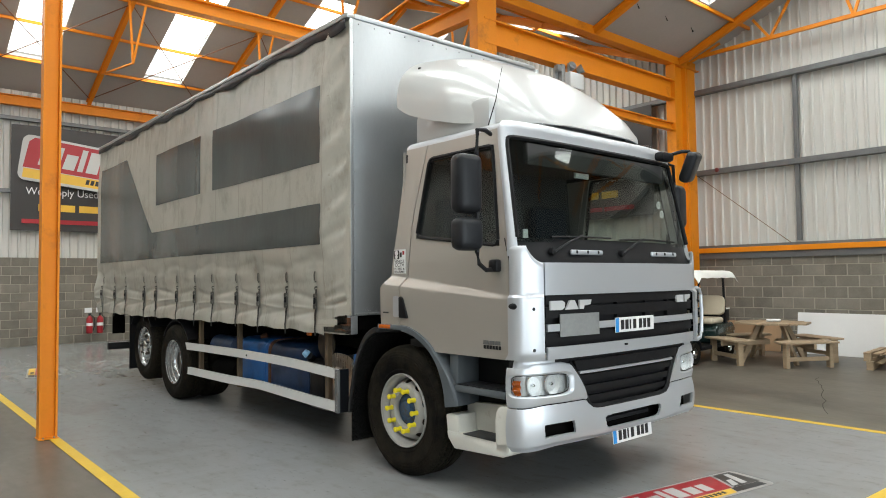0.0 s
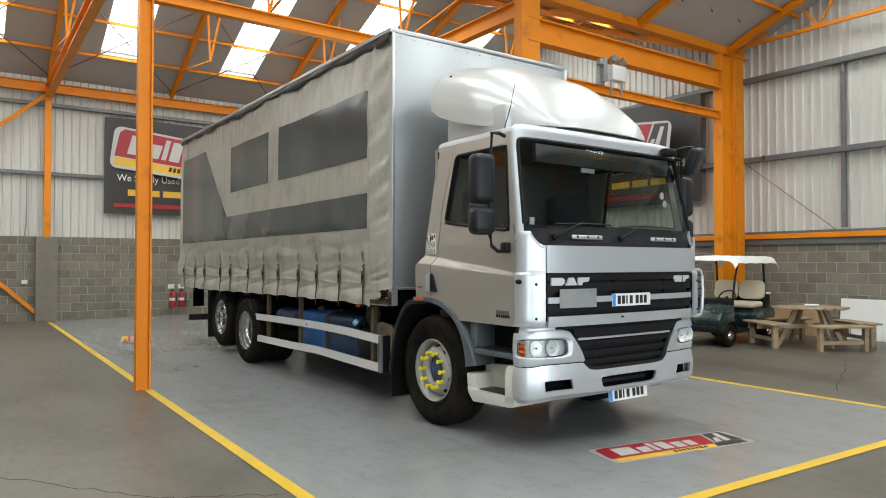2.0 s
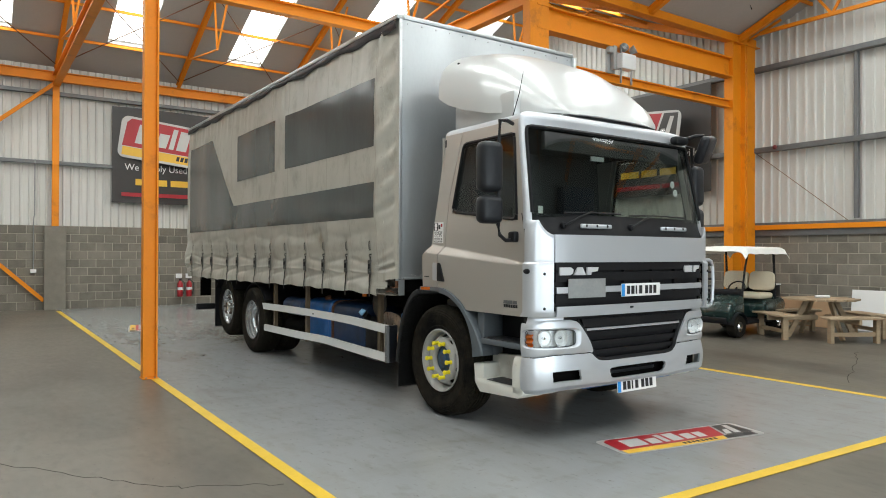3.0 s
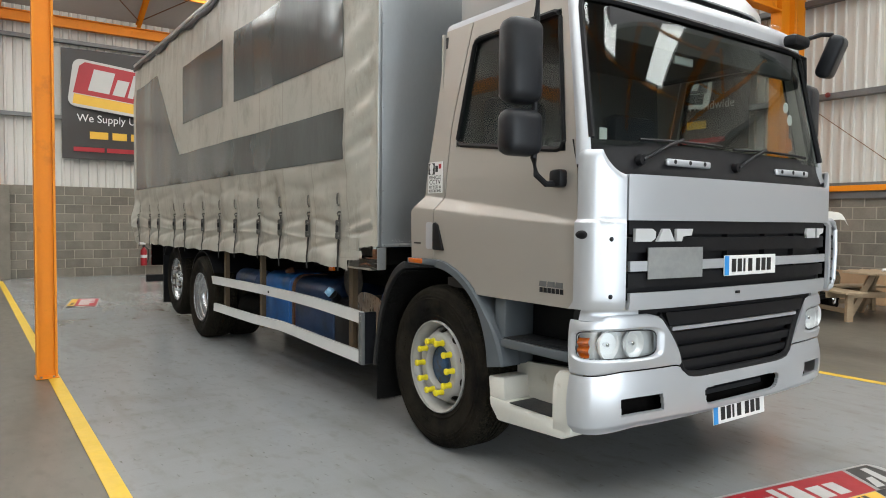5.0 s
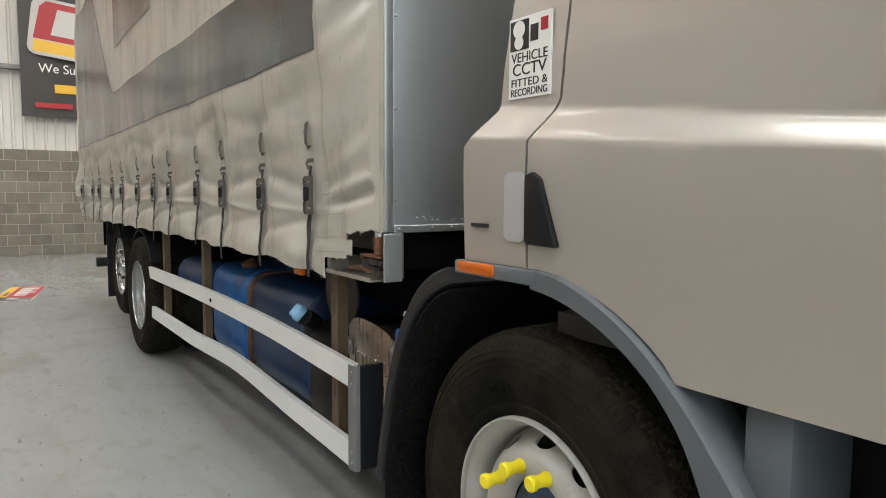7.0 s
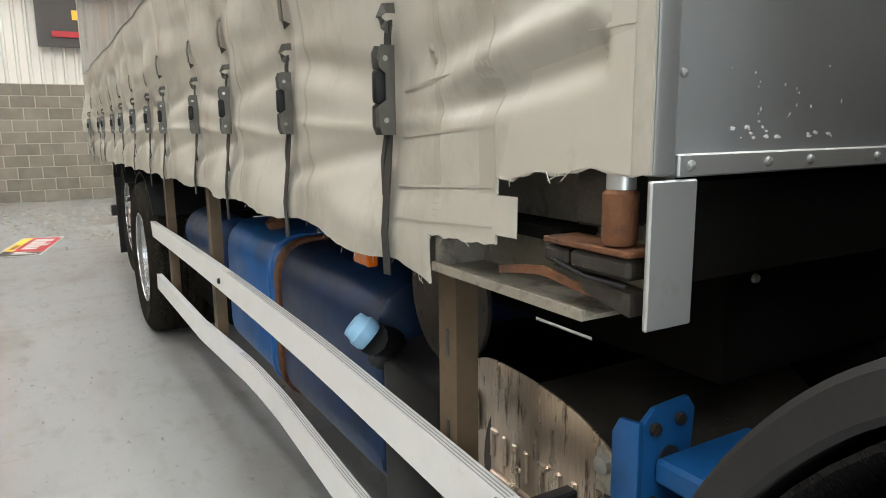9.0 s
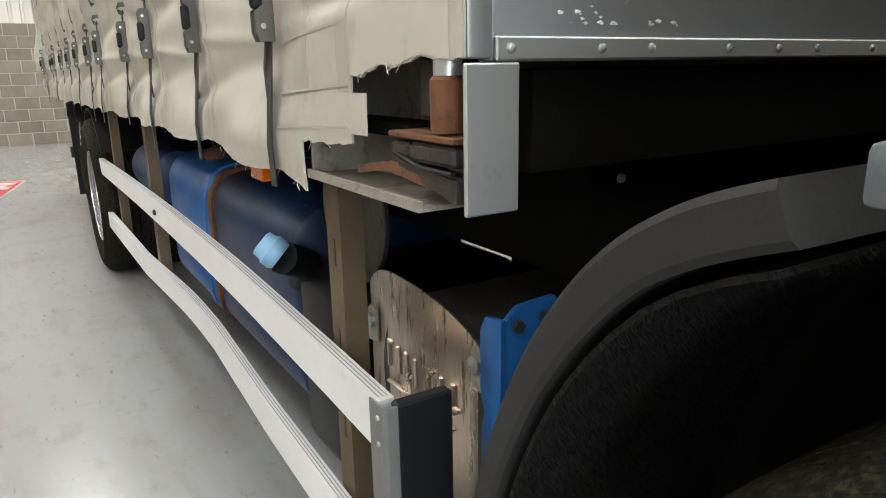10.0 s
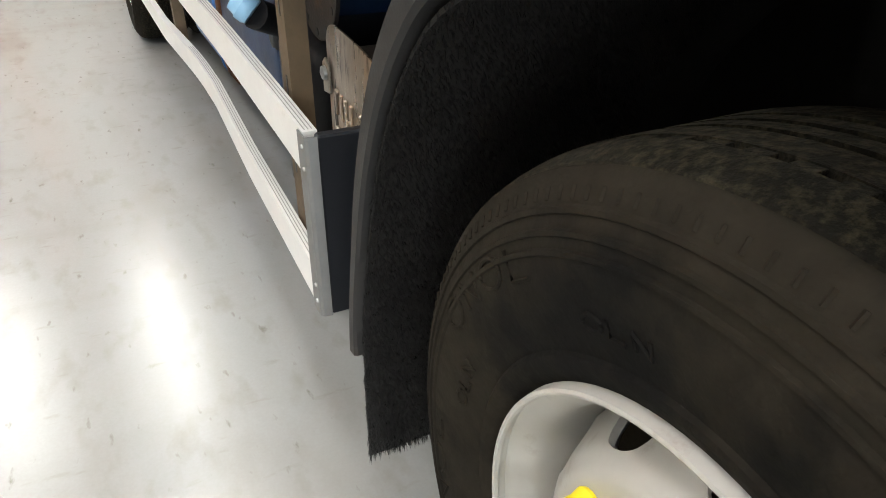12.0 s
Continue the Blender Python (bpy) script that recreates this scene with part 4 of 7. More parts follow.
def tyre_bm(size=TYRE_R):
    R, w = 0.505, 0.15
    prof = [(-w + 0.01, 0.30), (-w - 0.004, 0.318), (-w - 0.006, 0.33), (-w - 0.002, 0.338), (-w - 0.012, 0.36), (-w - 0.019, 0.385), (-w - 0.021, 0.392), (-w - 0.0185, 0.395), (-w - 0.022, 0.41), (-w - 0.0215, 0.423), (-w - 0.0235, 0.4245), (-w - 0.0235, 0.429), (-w - 0.020, 0.431), (-w - 0.0185, 0.441), (-w - 0.020, 0.4425), (-w - 0.019, 0.447), (-w - 0.014, 0.449), (-w - 0.010, 0.460), (-w - 0.010, 0.464), (-w - 0.004, 0.466), (-w + 0.002, 0.478), (-w + 0.01, 0.487), (-w + 0.03, 0.500), (-0.1, R - 0.002)]
    for g in (-0.07, -0.025, 0.025, 0.07):
        prof += [(g - 0.006, R), (g - 0.005, R - 0.013), (g + 0.005, R - 0.013), (g + 0.006, R)]
    prof += [(0.1, R - 0.002), (w - 0.03, 0.5), (w - 0.01, 0.487), (w + 0.008, 0.44), (w + 0.012, 0.40), (w, 0.33), (w - 0.01, 0.30)]
    return lathe([(a, 0.3 + (r - 0.3) * (size - 0.3) / (R - 0.3)) for a, r in prof], 72, close=True)


def grow(r, R=TYRE_R):
    return 0.3 + (r - 0.3) * (R - 0.3) / 0.205


def carcass_bm(size):
    w = 0.15
    half = [(0.30, -0.01), (0.318, 0.004), (0.324, 0.007), (0.330, 0.007), (0.334, 0.003), (0.338, 0.004), (0.36, 0.0125), (0.385, 0.019), (0.398, 0.0215), (0.410, 0.0225), (0.4215, 0.0225), (0.423, 0.0255), (0.427, 0.0255), (0.4285, 0.0215), (0.4375, 0.020), (0.439, 0.0225), (0.443, 0.022), (0.4445, 0.0175), (0.455, 0.0135), (0.4565, 0.016), (0.461, 0.015), (0.463, 0.0105), (0.478, 0.002), (0.489, -0.008), (0.4905, -0.012)]
    prof = [(-w - o, grow(r, size)) for r, o in half] + [(w + o, grow(r, size)) for r, o in reversed(half)]
    return lathe(prof, 96, close=True)


def tread_bm(size):
    """Worn shoulders, ribs with open grooves, and short cuts along the outer groove."""
    w, R = 0.15, 0.505
    prof = [(-w + 0.011, 0.4895), (-w + 0.0125, 0.4925), (-w + 0.030, 0.4985), (-w + 0.052, 0.5035), (-w + 0.056, 0.5035), (-w + 0.058, 0.491), (-w + 0.066, 0.491), (-w + 0.068, R)]
    for g in (-0.035, 0.0, 0.035):
        prof += [(g - 0.006, R), (g - 0.005, R - 0.013), (g + 0.005, R - 0.013), (g + 0.006, R)]
    prof += [(-a, r) for a, r in reversed(prof[:8])]
    bm = lathe([(a, grow(r, size)) for a, r in prof + [(0.12, 0.485), (-0.12, 0.485)]], 96, close=True)
    for k in range(84):
        a = 360 / 84 * k
        for sx in (-1, 1):
            box(sx * 0.088 - 0.006, sx * 0.088 + 0.006, -0.011, 0.011, grow(0.489, size), grow(0.5035, size), 0.0, 1, bm, Matrix.Rotation(radians(a), 4, "X"))
    return bm


def disc_bm(prof, holes):
    """A dished steel disc; ten oval hand holes when asked for."""
    bm = bmesh.new()
    idx = list(range(len(prof)))

    def at(th, s):
        a, r = ramp(s, [(k, prof[k][0]) for k in idx]), ramp(s, [(k, prof[k][1]) for k in idx])
        return bm.verts.new((a, r * math.cos(th), r * math.sin(th)))

    def band(ss, n=160):
        rings = [[at(2 * math.pi * i / n, s) for i in range(n)] for s in ss]
        for r0, r1 in zip(rings, rings[1:]):
            for i in range(n):
                bm.faces.new((r0[i], r0[(i + 1) % n], r1[(i + 1) % n], r1[i]))
    last = len(prof) - 1
    if not holes:
        band(steps(0, last, last * 2))
    else:
        sa, sb, W = 0.2, 2.8, math.pi / 10
        band(steps(0, sa, 1))
        band([sb] + [k for k in idx if k > sb])
        for k in range(10):
            c0 = 2 * math.pi * (k + 0.5) / 10
            rim_ = [(t, sa) for t in steps(-W, W, 16)[:-1]] + [(W, s) for s in steps(sa, sb, 8)[:-1]] + [(t, sb) for t in steps(W, -W, 16)[:-1]] + [(-W, s) for s in steps(sb, sa, 8)[:-1]]
            rings = []
            for f in (0.0, 0.35, 0.7, 0.92, 1.0):
                ring = []
                for t, s in rim_:
                    ang = math.atan2((s - 1.45) / 1.3, t / W)
                    ring.append(at(c0 + lerp(t, 0.155 * math.cos(ang), f), lerp(s, 1.45 + 0.80 * math.sin(ang), f)))
                rings.append(ring)
            for r0, r1 in zip(rings, rings[1:]):
                for i in range(len(r0)):
                    bm.faces.new((r0[i], r0[(i + 1) % len(r0)], r1[(i + 1) % len(r0)], r1[i]))
        bmesh.ops.remove_doubles(bm, verts=bm.verts[:], dist=0.0003)
    bmesh.ops.recalc_face_normals(bm, faces=bm.faces[:])
    bm.normal_update()
    if sum(f.normal.x for f in bm.faces) > 0:
        bmesh.ops.reverse_faces(bm, faces=bm.faces[:])
        bm.normal_update()
    bmesh.ops.solidify(bm, geom=bm.faces[:], thickness=0.010)
    return bm


def side_x(r):
    """Bulge of the sidewall at a radius."""
    return -0.15 - ramp(r, [(grow(0.36), 0.0125), (grow(0.385), 0.019), (grow(0.41), 0.0225), (grow(0.4215), 0.0225)])


def mark_bm(kind, r, h, wid):
    """A raised moulding on the sidewall: an oval outline, a stroke or a row of ribs."""
    bm = bmesh.new()
    if kind == "oval":
        pts = [(wid / 2 * math.cos(q), h / 2 * math.sin(q)) for q in [2 * math.pi * i / 20 for i in range(21)]]
    else:
        pts = [(-wid / 2, -h / 2), (-wid / 2, h / 2), (wid / 2, -h / 2), (wid / 2, h / 2)] if kind == "stroke" else [(-wid / 2, h / 2), (-wid / 2, -h / 2), (wid / 2, -h / 2)]
    return tube([(side_x(r + b) - 0.0003, -(r + b) * math.sin(a / r), (r + b) * math.cos(a / r)) for a, b in pts], 0.0028, 6, bm)


def wheel(name, y, x, kind, size=TYRE_R, z=TYRE_R):
    """kind: steer (bulging disc with yellow nut caps), drive (deep dish), tag (bulging disc)."""
    w = part(name, carcass_bm(size), RUBBER, truck, "dusty black truck tyre on a painted steel rim", pose(x, y, z))
    part("tread", tread_bm(size), TREAD, w, "dusty worn tread", angle=25)
    rimm = RIMW if kind == "steer" else RIMS
    part("rim", lathe([(-0.149, 0.301), (-0.157, 0.299), (-0.1585, 0.2955), (-0.157, 0.2925), (-0.150, 0.2915), (-0.146, 0.2955), (-0.134, 0.2955), (-0.126, 0.281), (-0.092, 0.277), (-0.080, 0.262), (-0.03, 0.258), (-0.015, 0.246), (0.10, 0.243), (0.14, 0.295), (0.15, 0.3), (0.1, 0.31), (-0.1, 0.31)] if kind == "drive" else [(-0.149, 0.301), (-0.157, 0.299), (-0.1585, 0.2955), (-0.157, 0.2925), (-0.152, 0.2915), (-0.148, 0.2965), (-0.138, 0.2965), (-0.128, 0.285), (-0.10, 0.266), (0.10, 0.260), (0.14, 0.295), (0.15, 0.3), (0.1, 0.31), (-0.1, 0.31)], 96, close=True), rimm, w)
    if kind == "drive":
        prof = [(0.03, 0.244), (0.085, 0.235), (0.115, 0.20), (0.125, 0.15), (0.125, 0.11)]
    else:
        prof = [(0.0, 0.266), (-0.055, 0.255), (-0.108, 0.226), (-0.130, 0.203), (-0.134, 0.192), (-0.132, 0.145), (-0.120, 0.135), (-0.09, 0.13)]
    d0 = 0.06 if kind == "drive" else -0.132
    part("wheel_disc", disc_bm(prof, kind != "drive"), rimm, w)
    if kind == "drive":
        part("hub", lathe([(0.13, 0.125), (0.02, 0.118), (0.01, 0.11), (-0.035, 0.10), (-0.05, 0.085), (-0.052, 0.0001)], 32), DRUM, w, "grimy axle hub")
    else:
        part("brake_drum", lathe([(-0.03, 0.2), (-0.03, 0.05), (0.12, 0.05), (0.12, 0.24), (0.0, 0.24)], 32), DRUM, w, "grimy brake drum")
    if kind != "drive":
        part("hub", lathe([(0.0, 0.128), (-0.085, 0.128), (-0.095, 0.12), (-0.10, 0.075), (-0.12, 0.07), (-0.125, 0.06), (-0.125, 0.0001)], 32), HUBBLUE if kind == "steer" else DRUM, w, "dirty blue painted wheel hub" if kind == "steer" else "grimy wheel hub")
    if kind == "tag":
        part("hub_cap", lathe([(-0.12, 0.095), (-0.15, 0.09), (-0.165, 0.07), (-0.168, 0.0001)], 24), CHROME, w, "dull bright hub cap")
    if kind == "steer" and x < 0:
        for q, (mk, r, h, wid) in enumerate((("oval", 0.435, 0.034, 0.05), ("stroke", 0.435, 0.034, 0.04), ("oval", 0.435, 0.034, 0.05), ("corner", 0.435, 0.034, 0.036), ("oval", 0.38, 0.018, 0.026), ("corner", 0.38, 0.018, 0.02), ("stroke", 0.38, 0.018, 0.02))):
            for turn in (-62, 28, 150, 240):
                part("sidewall_mark", mark_bm(mk, r, h, wid), RUBBER, w, m=Matrix.Rotation(radians(turn + q * 8.5 if q < 4 else turn + 40 + (q - 4) * 5), 4, "X"))
        ribs = bmesh.new()
        for k in range(150):
            tube([(-0.15 - 0.0095, 0, grow(0.466)), (-0.15 - 0.0035, 0, grow(0.4765))], 0.0022, 4, ribs)
            bmesh.ops.rotate(ribs, verts=ribs.verts[:], cent=(0, 0, 0), matrix=Matrix.Rotation(radians(2.4), 3, "X"))
        tagged(part("shoulder_ribs", ribs, RUBBER, w), kind="stuff")
    for k in range(10):
        a = 2 * math.pi * k / 10
        c, s = 0.1675 * math.cos(a), 0.1675 * math.sin(a)
        if kind == "steer":
            part("nut_cap", lathe([(0.0, 0.019), (-0.006, 0.021), (-0.018, 0.017), (-0.045, 0.0165), (-0.05, 0.021), (-0.062, 0.021), (-0.066, 0.016), (-0.066, 0.0001)], 20), YCAP, w, "yellow plastic nut cap", Matrix.Translation((d0, c, s)))
        elif kind == "tag":
            part("wheel_nut", lathe([(0.0, 0.024), (-0.008, 0.024), (-0.010, 0.019), (-0.034, 0.018), (-0.036, 0.0001)], 8), GALV if k % 3 else DRUM, w, m=Matrix.Translation((d0, c, s)))
    return w


wheel("front_wheel", AXLES[0], -1.03, "steer")
wheel("front_wheel", AXLES[0], 1.03, "tag")
for s in (-1, 1):
    wheel("drive_wheel", AXLES[1], s * 1.095, "drive", REAR_R, REAR_R)
    wheel("tag_wheel", AXLES[2], s * 1.01, "tag", REAR_R, TAG_Z)
for y, z in zip(AXLES, (TYRE_R, REAR_R, TAG_Z)):
    part("axle", lathe([(-0.95, 0.07), (0.95, 0.07)], 16), CHASSIS, truck, m=pose(0, y, z))


built_before = set(bpy.data.objects)
# cab skin
CW, AX, AZ = 1.235, AXLES[0], TYRE_R


def front_y(z):
    return ramp(z, [(0.4, 0.0), (1.735, 0.0), (1.80, 0.065), (1.88, 0.09), (2.65, 0.25)])


def bow(z):
    return ramp(z, [(1.04, 0.25), (1.10, 0.20), (1.74, 0.20), (1.80, 0.15), (1.88, 0.125), (2.65, 0.10)])


def half_w(z, y=0.0):
    low, high = 1.472 + 0.072 * (y - 0.25), 1.497 + 0.118 * (y - 0.25)
    k = max(0.0, min(1.0, (z - low) / max(0.01, high - low)))
    k = 0.8 * k + 0.2 * k * k * (3 - 2 * k)
    w = CW - 0.042 * k * smooth(y, 0.05, 0.7)
    crease = 1.49 + 0.13 * (y - 0.22)
    w -= 0.015 * smooth(crease - z, 0.15, 0.6)
    return w - max(0.0, z - 1.75) * 0.075


def fp(x, z, off=0.0):
    """The cab's bowed front at a given x and height."""
    W, f, D, n = CW, front_y(z) - off, bow(z), 3.0
    W = CW - max(0.0, z - 1.75) * 0.075 + off
    k = min(1.0, abs(x) / W)
    return (x, f + D * (1 - (1 - k ** n) ** (1 / n)), z)


def cp(u, z, off=0.0, at=None):
    """The front by turn: u from -1 at one side to 1 at the other; at sets how far back it lies."""
    W = CW - max(0.0, z - 1.75) * 0.075 + off
    th, n = abs(u) * math.pi / 2, 3.0
    sx, cy = math.sin(th) ** (2 / n), max(0.0, math.cos(th)) ** (2 / n)
    return ((-1 if u < 0 else 1) * W * sx, (front_y(z) if at is None else at) - off + (bow(z if at is None else min(z, 1.70)) + off) * (1 - cy), z)


def shoulder(x):
    """Top of the corner panel, sweeping up towards the door."""
    return 1.72 + 0.118 * (1 - (1 - max(0.0, min(1.0, (abs(x) - 1.03) / 0.145)) ** 1.9) ** 0.8)


def ux(x):
    return (2 / math.pi) * math.asin(min(1.0, (abs(x) / CW) ** 1.5)) * (-1 if x < 0 else 1)


def front(name, xs, zs, material, off=0.0, thick=0.012, skip=None, parent=None, label=""):
    return part(name, sheet(lambda x, z: fp(x, z, off), xs, zs, thick, skip), material, parent or truck, label)


def edge_a(z):
    return front_y(z) + bow(z)


def edge_d(z):
    return ramp(z, [(1.0, 1.446), (1.55, 1.442), (1.60, 1.40), (1.65, 1.368), (1.72, 1.36), (2.1, 1.335), (2.7, 1.18)])


def edge_r(z):
    return ramp(z, [(1.2, 1.715), (1.55, 1.71), (1.64, 1.60), (1.86, 1.57), (2.15, 1.525), (2.7, 1.46)])


def arch_z(y, R=0.712, top=1.241):
    d = R * R - (y - AX) ** 2
    return min(top, AZ + math.sqrt(d)) if d > 0 else 0.0


def side_fn(s, e0, e1, lower):
    def fn(u, v):
        y0 = lerp(e0(1.2), e1(1.2), u)
        lo, mid, top = lower(y0), lerp(1.845, 1.945, smooth(y0, 0.3, 1.2)), 2.59
        z = lerp(lo, mid, v) if v <= 1 else (lerp(mid, top, v - 1) if v <= 2 else lerp(top, 2.70, v - 2))
        y = lerp(e0(z), e1(z), u)
        return (s * half_w(z, y), y, z)
    return fn


def door_low(y):
    return max(1.052, arch_z(y))


for s in (-1, 1):
    w0, w1 = 0.075, 0.945
    us = [0, 0.03, w0] + steps(w0, w1, 28)[1:] + [0.975, 1.0]
    vs = steps(0, 0.44, 5) + steps(0.44, 0.78, 34)[1:] + steps(0.78, 1.0, 4)[1:] + steps(1, 2, 6)[1:] + [2.5, 3]
    door = part("door", sheet(side_fn(s, lambda z: edge_a(z) + 0.006, edge_d, door_low), us, vs, 0.03 * s, lambda u, v: w0 < u < w1 and 1 < v < 2), SILVER2, truck, "champagne silver cab door", angle=70)
    part("window_pane", sheet(lambda u, v: (lambda p: (p[0] - s * 0.018, p[1], p[2]))(side_fn(s, lambda z: edge_a(z) + 0.006, edge_d, door_low)(u, v)), steps(w0 - 0.01, w1 + 0.01, 8), steps(0.99, 2.02, 8), 0.004), PANE, door, "tinted side window")
    fnw = side_fn(s, lambda z: edge_a(z) + 0.006, edge_d, door_low)
    loop = [(w0 + 0.012, 1.06), (w0 + 0.03, 1.02), (w0 + 0.06, 1.012), (w1 - 0.06, 1.012), (w1 - 0.025, 1.03), (w1 - 0.012, 1.07), (w1 - 0.012, 1.93), (w1 - 0.025, 1.975), (w1 - 0.06, 1.99), (w0 + 0.06, 1.99), (w0 + 0.03, 1.98), (w0 + 0.012, 1.94), (w0 + 0.012, 1.06)]
    part("window_seal", tube([fnw(u, v) for u, v in loop], 0.016, 6), BLACKPL, door, "black rubber window seal")
    part("quarter_panel", sheet(side_fn(s, lambda z: edge_d(z) + 0.009, edge_r, lambda y: 1.241), steps(0, 1, 6), vs, 0.03 * s), SILVER2, truck, angle=70)
    # corner panel, pillar and lamp corner
    u0 = ux(1.035)
    part("corner_panel", sheet(lambda u, v: (lambda z: cp(s * u, z, 0.007 + 0.023 * (1 - smooth(z, 1.482, 1.505)) - 0.012 * smooth(z, shoulder(cp(u, 1.7)[0]) - 0.02, shoulder(cp(u, 1.7)[0])), 0.0))(lerp(1.06, shoulder(cp(u, 1.7)[0]), v)), steps(u0, 0.995, 26), steps(0, 1, 44), 0.02 * s), SILVER, truck, "silver corner wind panel")
    part("pillar", sheet(lambda u, z: cp(s * u, z, 0.005), steps(0.805, 1.0, 10), [1.77, 1.80] + steps(1.839, 2.70, 10), 0.03 * s), SILVER, truck)
    part("door_gap", sheet(lambda u, v: (lambda p: (p[0] - s * 0.04, p[1], p[2]))(side_fn(s, lambda z: edge_a(z) - 0.03, edge_r, lambda y: max(1.08, arch_z(y, 0.70)))(u, v)), steps(0, 1, 30), vs, 0.004, lambda u, v: 0.02 < u < 0.99 and 1.0 < v < 2), BLACK, truck)
    # corner lamp
    x, y, z = cp(s * 0.945, 1.425, 0.03)
    part("corner_lamp", lathe([(0.0, 0.03), (0.008, 0.034), (0.014, 0.03), (0.02, 0.02), (0.021, 0.0001)], 20), BLACKPL, truck, "small black corner lamp", Matrix.Translation((x + 0.015 * -s, y, z)) @ Matrix.Rotation(radians(180 if s < 0 else 0), 4, "Z") @ Matrix.Diagonal((1, 1.2, 0.7, 1)))
    for zz in (1.405, 1.126):
        x, y, z = cp(s * 0.665, zz, 0.028)
        part("bolt", lathe([(0.0, 0.012), (-0.008, 0.012), (-0.012, 0.006), (-0.012, 0.0001)], 8, "y"), DARKGREY, truck, m=Matrix.Translation((x, y, z)))
    # door handle and lock recess
    x = s * (CW - 0.006)
    part("door_handle", prism([(1.328, 1.30), (1.435, 1.302), (1.440, 1.32), (1.440, 1.47), (1.415, 1.478), (1.388, 1.462)], 0.022 * s, "x", s * (half_w(1.36, 1.36) - 0.004), 0.006), BLACKPL, door, "black lever door handle")
    part("handle_recess", prism(rounded(1.449, 1.53, 1.305, 1.478, 0.02), 0.004 * s, "x", s * (half_w(1.36, 1.45) + 0.001)), SILVER, truck)
    part("side_indicator", box(*sorted((s * (CW - 0.02), s * (CW + 0.014))), 1.560, 1.722, 1.206, 1.239, 0.006), AMBER, truck, "orange side indicator lamp")
    part("arch_trim_rear", box(*sorted((s * (CW - 0.03), s * (CW + 0.008))), 1.40, 1.742, 1.201, 1.2395, 0.006), GREYPL, truck)
    # wheel arch lip in grey plastic from the step up to the indicator
    arc = []
    for a in steps(169.5, 95, 24):
        arc.append((a, ramp(a, [(100, 0.715), (117, 0.709), (133, 0.702), (144, 0.708), (155, 0.73), (169, 0.75)]), ramp(a, [(100, 0.656), (130, 0.658), (140, 0.65), (155, 0.62), (169, 0.592)])))
    bm = bmesh.new()

    def lip(a, r, cap):
        return AX + r * math.cos(radians(a)), min(cap, AZ + r * math.sin(radians(a)))
    outer = []
    for k, xx in ((0, 1.10), (0, 1.226), (0.12, 1.24), (0.9, 1.24), (1.0, 1.226), (1.0, 0.80)):
        outer.append([bm.verts.new((s * xx, *lip(a, lerp(r0, r1, k), lerp(1.239, 1.199, k)))) for a, r0, r1 in arc])
    for r0, r1 in zip(outer, outer[1:]):
        for i in range(len(arc) - 1):
            bm.faces.new((r0[i], r0[i + 1], r1[i + 1], r1[i]))
    bmesh.ops.recalc_face_normals(bm, faces=bm.faces[:])
    part("front_arch", bm, GREYPL, truck, "grey-blue plastic wheel arch")
    # rear half of the guard, hung on the chassis
    bm = bmesh.new()
    arc = steps(66, -9, 60)
    prof = ((1.0, 0.70), (1.0, 1.228), (0.85, 1.234), (0.15, 1.234), (0.0, 1.228), (-0.5, 0.70))

    def guard_r(f, a):
        inner = glide(a, [(-9, 0.704), (8, 0.668), (19, 0.662), (29, 0.670), (38, 0.682), (47, 0.694), (55, 0.701), (66, 0.690)])
        outer = glide(a, [(-9, 0.736), (2, 0.707), (12, 0.693), (20, 0.697), (30, 0.709), (43, 0.734), (53, 0.749), (60, 0.748), (66, 0.739)])
        return lerp(inner, outer, f) if f >= 0 else inner - 0.008
    rings = [[bm.verts.new((s * xx, AX + 0.02 + guard_r(f, a) * math.cos(radians(a)), AZ + guard_r(f, a) * math.sin(radians(a)))) for a in arc] for f, xx in prof]
    for r0, r1 in zip(rings, rings[1:]):
        for i in range(len(arc) - 1):
            bm.faces.new((r0[i], r0[i + 1], r1[i + 1], r1[i]))
    for i in (0, len(arc) - 1):
        bm.faces.new([r[i] for r in rings])
    bmesh.ops.recalc_face_normals(bm, faces=bm.faces[:])
    guard = part("rear_mudguard", bm, GUARDLIP, truck, "faded dark grey plastic rear half of the wheel guard")
    def brush(a, lift=0.012):
        b = max(a, -8)
        r = guard_r(0.0, b) - lift
        return AX + 0.02 + r * math.cos(radians(b)), AZ + r * math.sin(radians(b)) - (b - a) * 0.0102
    part("spray_liner", sheet(lambda x, a: (s * x, *brush(a)), steps(0.60, 1.22, 4), steps(-34, 64, 26), 0.006), LINER, guard, "black brush-faced spray liner")
    part("upper_liner", sheet(lambda x, a: (s * x, AX + 0.66 * math.cos(radians(a)), min(1.185, AZ + 0.66 * math.sin(radians(a)))), steps(0.58, 0.98, 4), steps(70, 178, 24), 0.006), LINER, truck)
    # brush flap: many stiff bristles
    bm = bmesh.new()
    rnd = random.Random(5)
    for k in range(34000 if s < 0 else 1500):
        a = rnd.uniform(-34, 64) if k % 3 else rnd.uniform(-34, 10)
        x = rnd.uniform(0.74, 1.222)
        y, z = brush(a, 0.013)
        d = Vector((rnd.uniform(-0.006, 0.006), -0.008 * math.cos(radians(a)) - rnd.random() * 0.007, rnd.uniform(-0.015, -0.003) if a > -30 else rnd.uniform(-0.026, -0.010)))
        if x > 1.20:
            d.x += rnd.uniform(0, 0.006) * s
        w = 0.0011
        p = Vector((s * x, y, z))
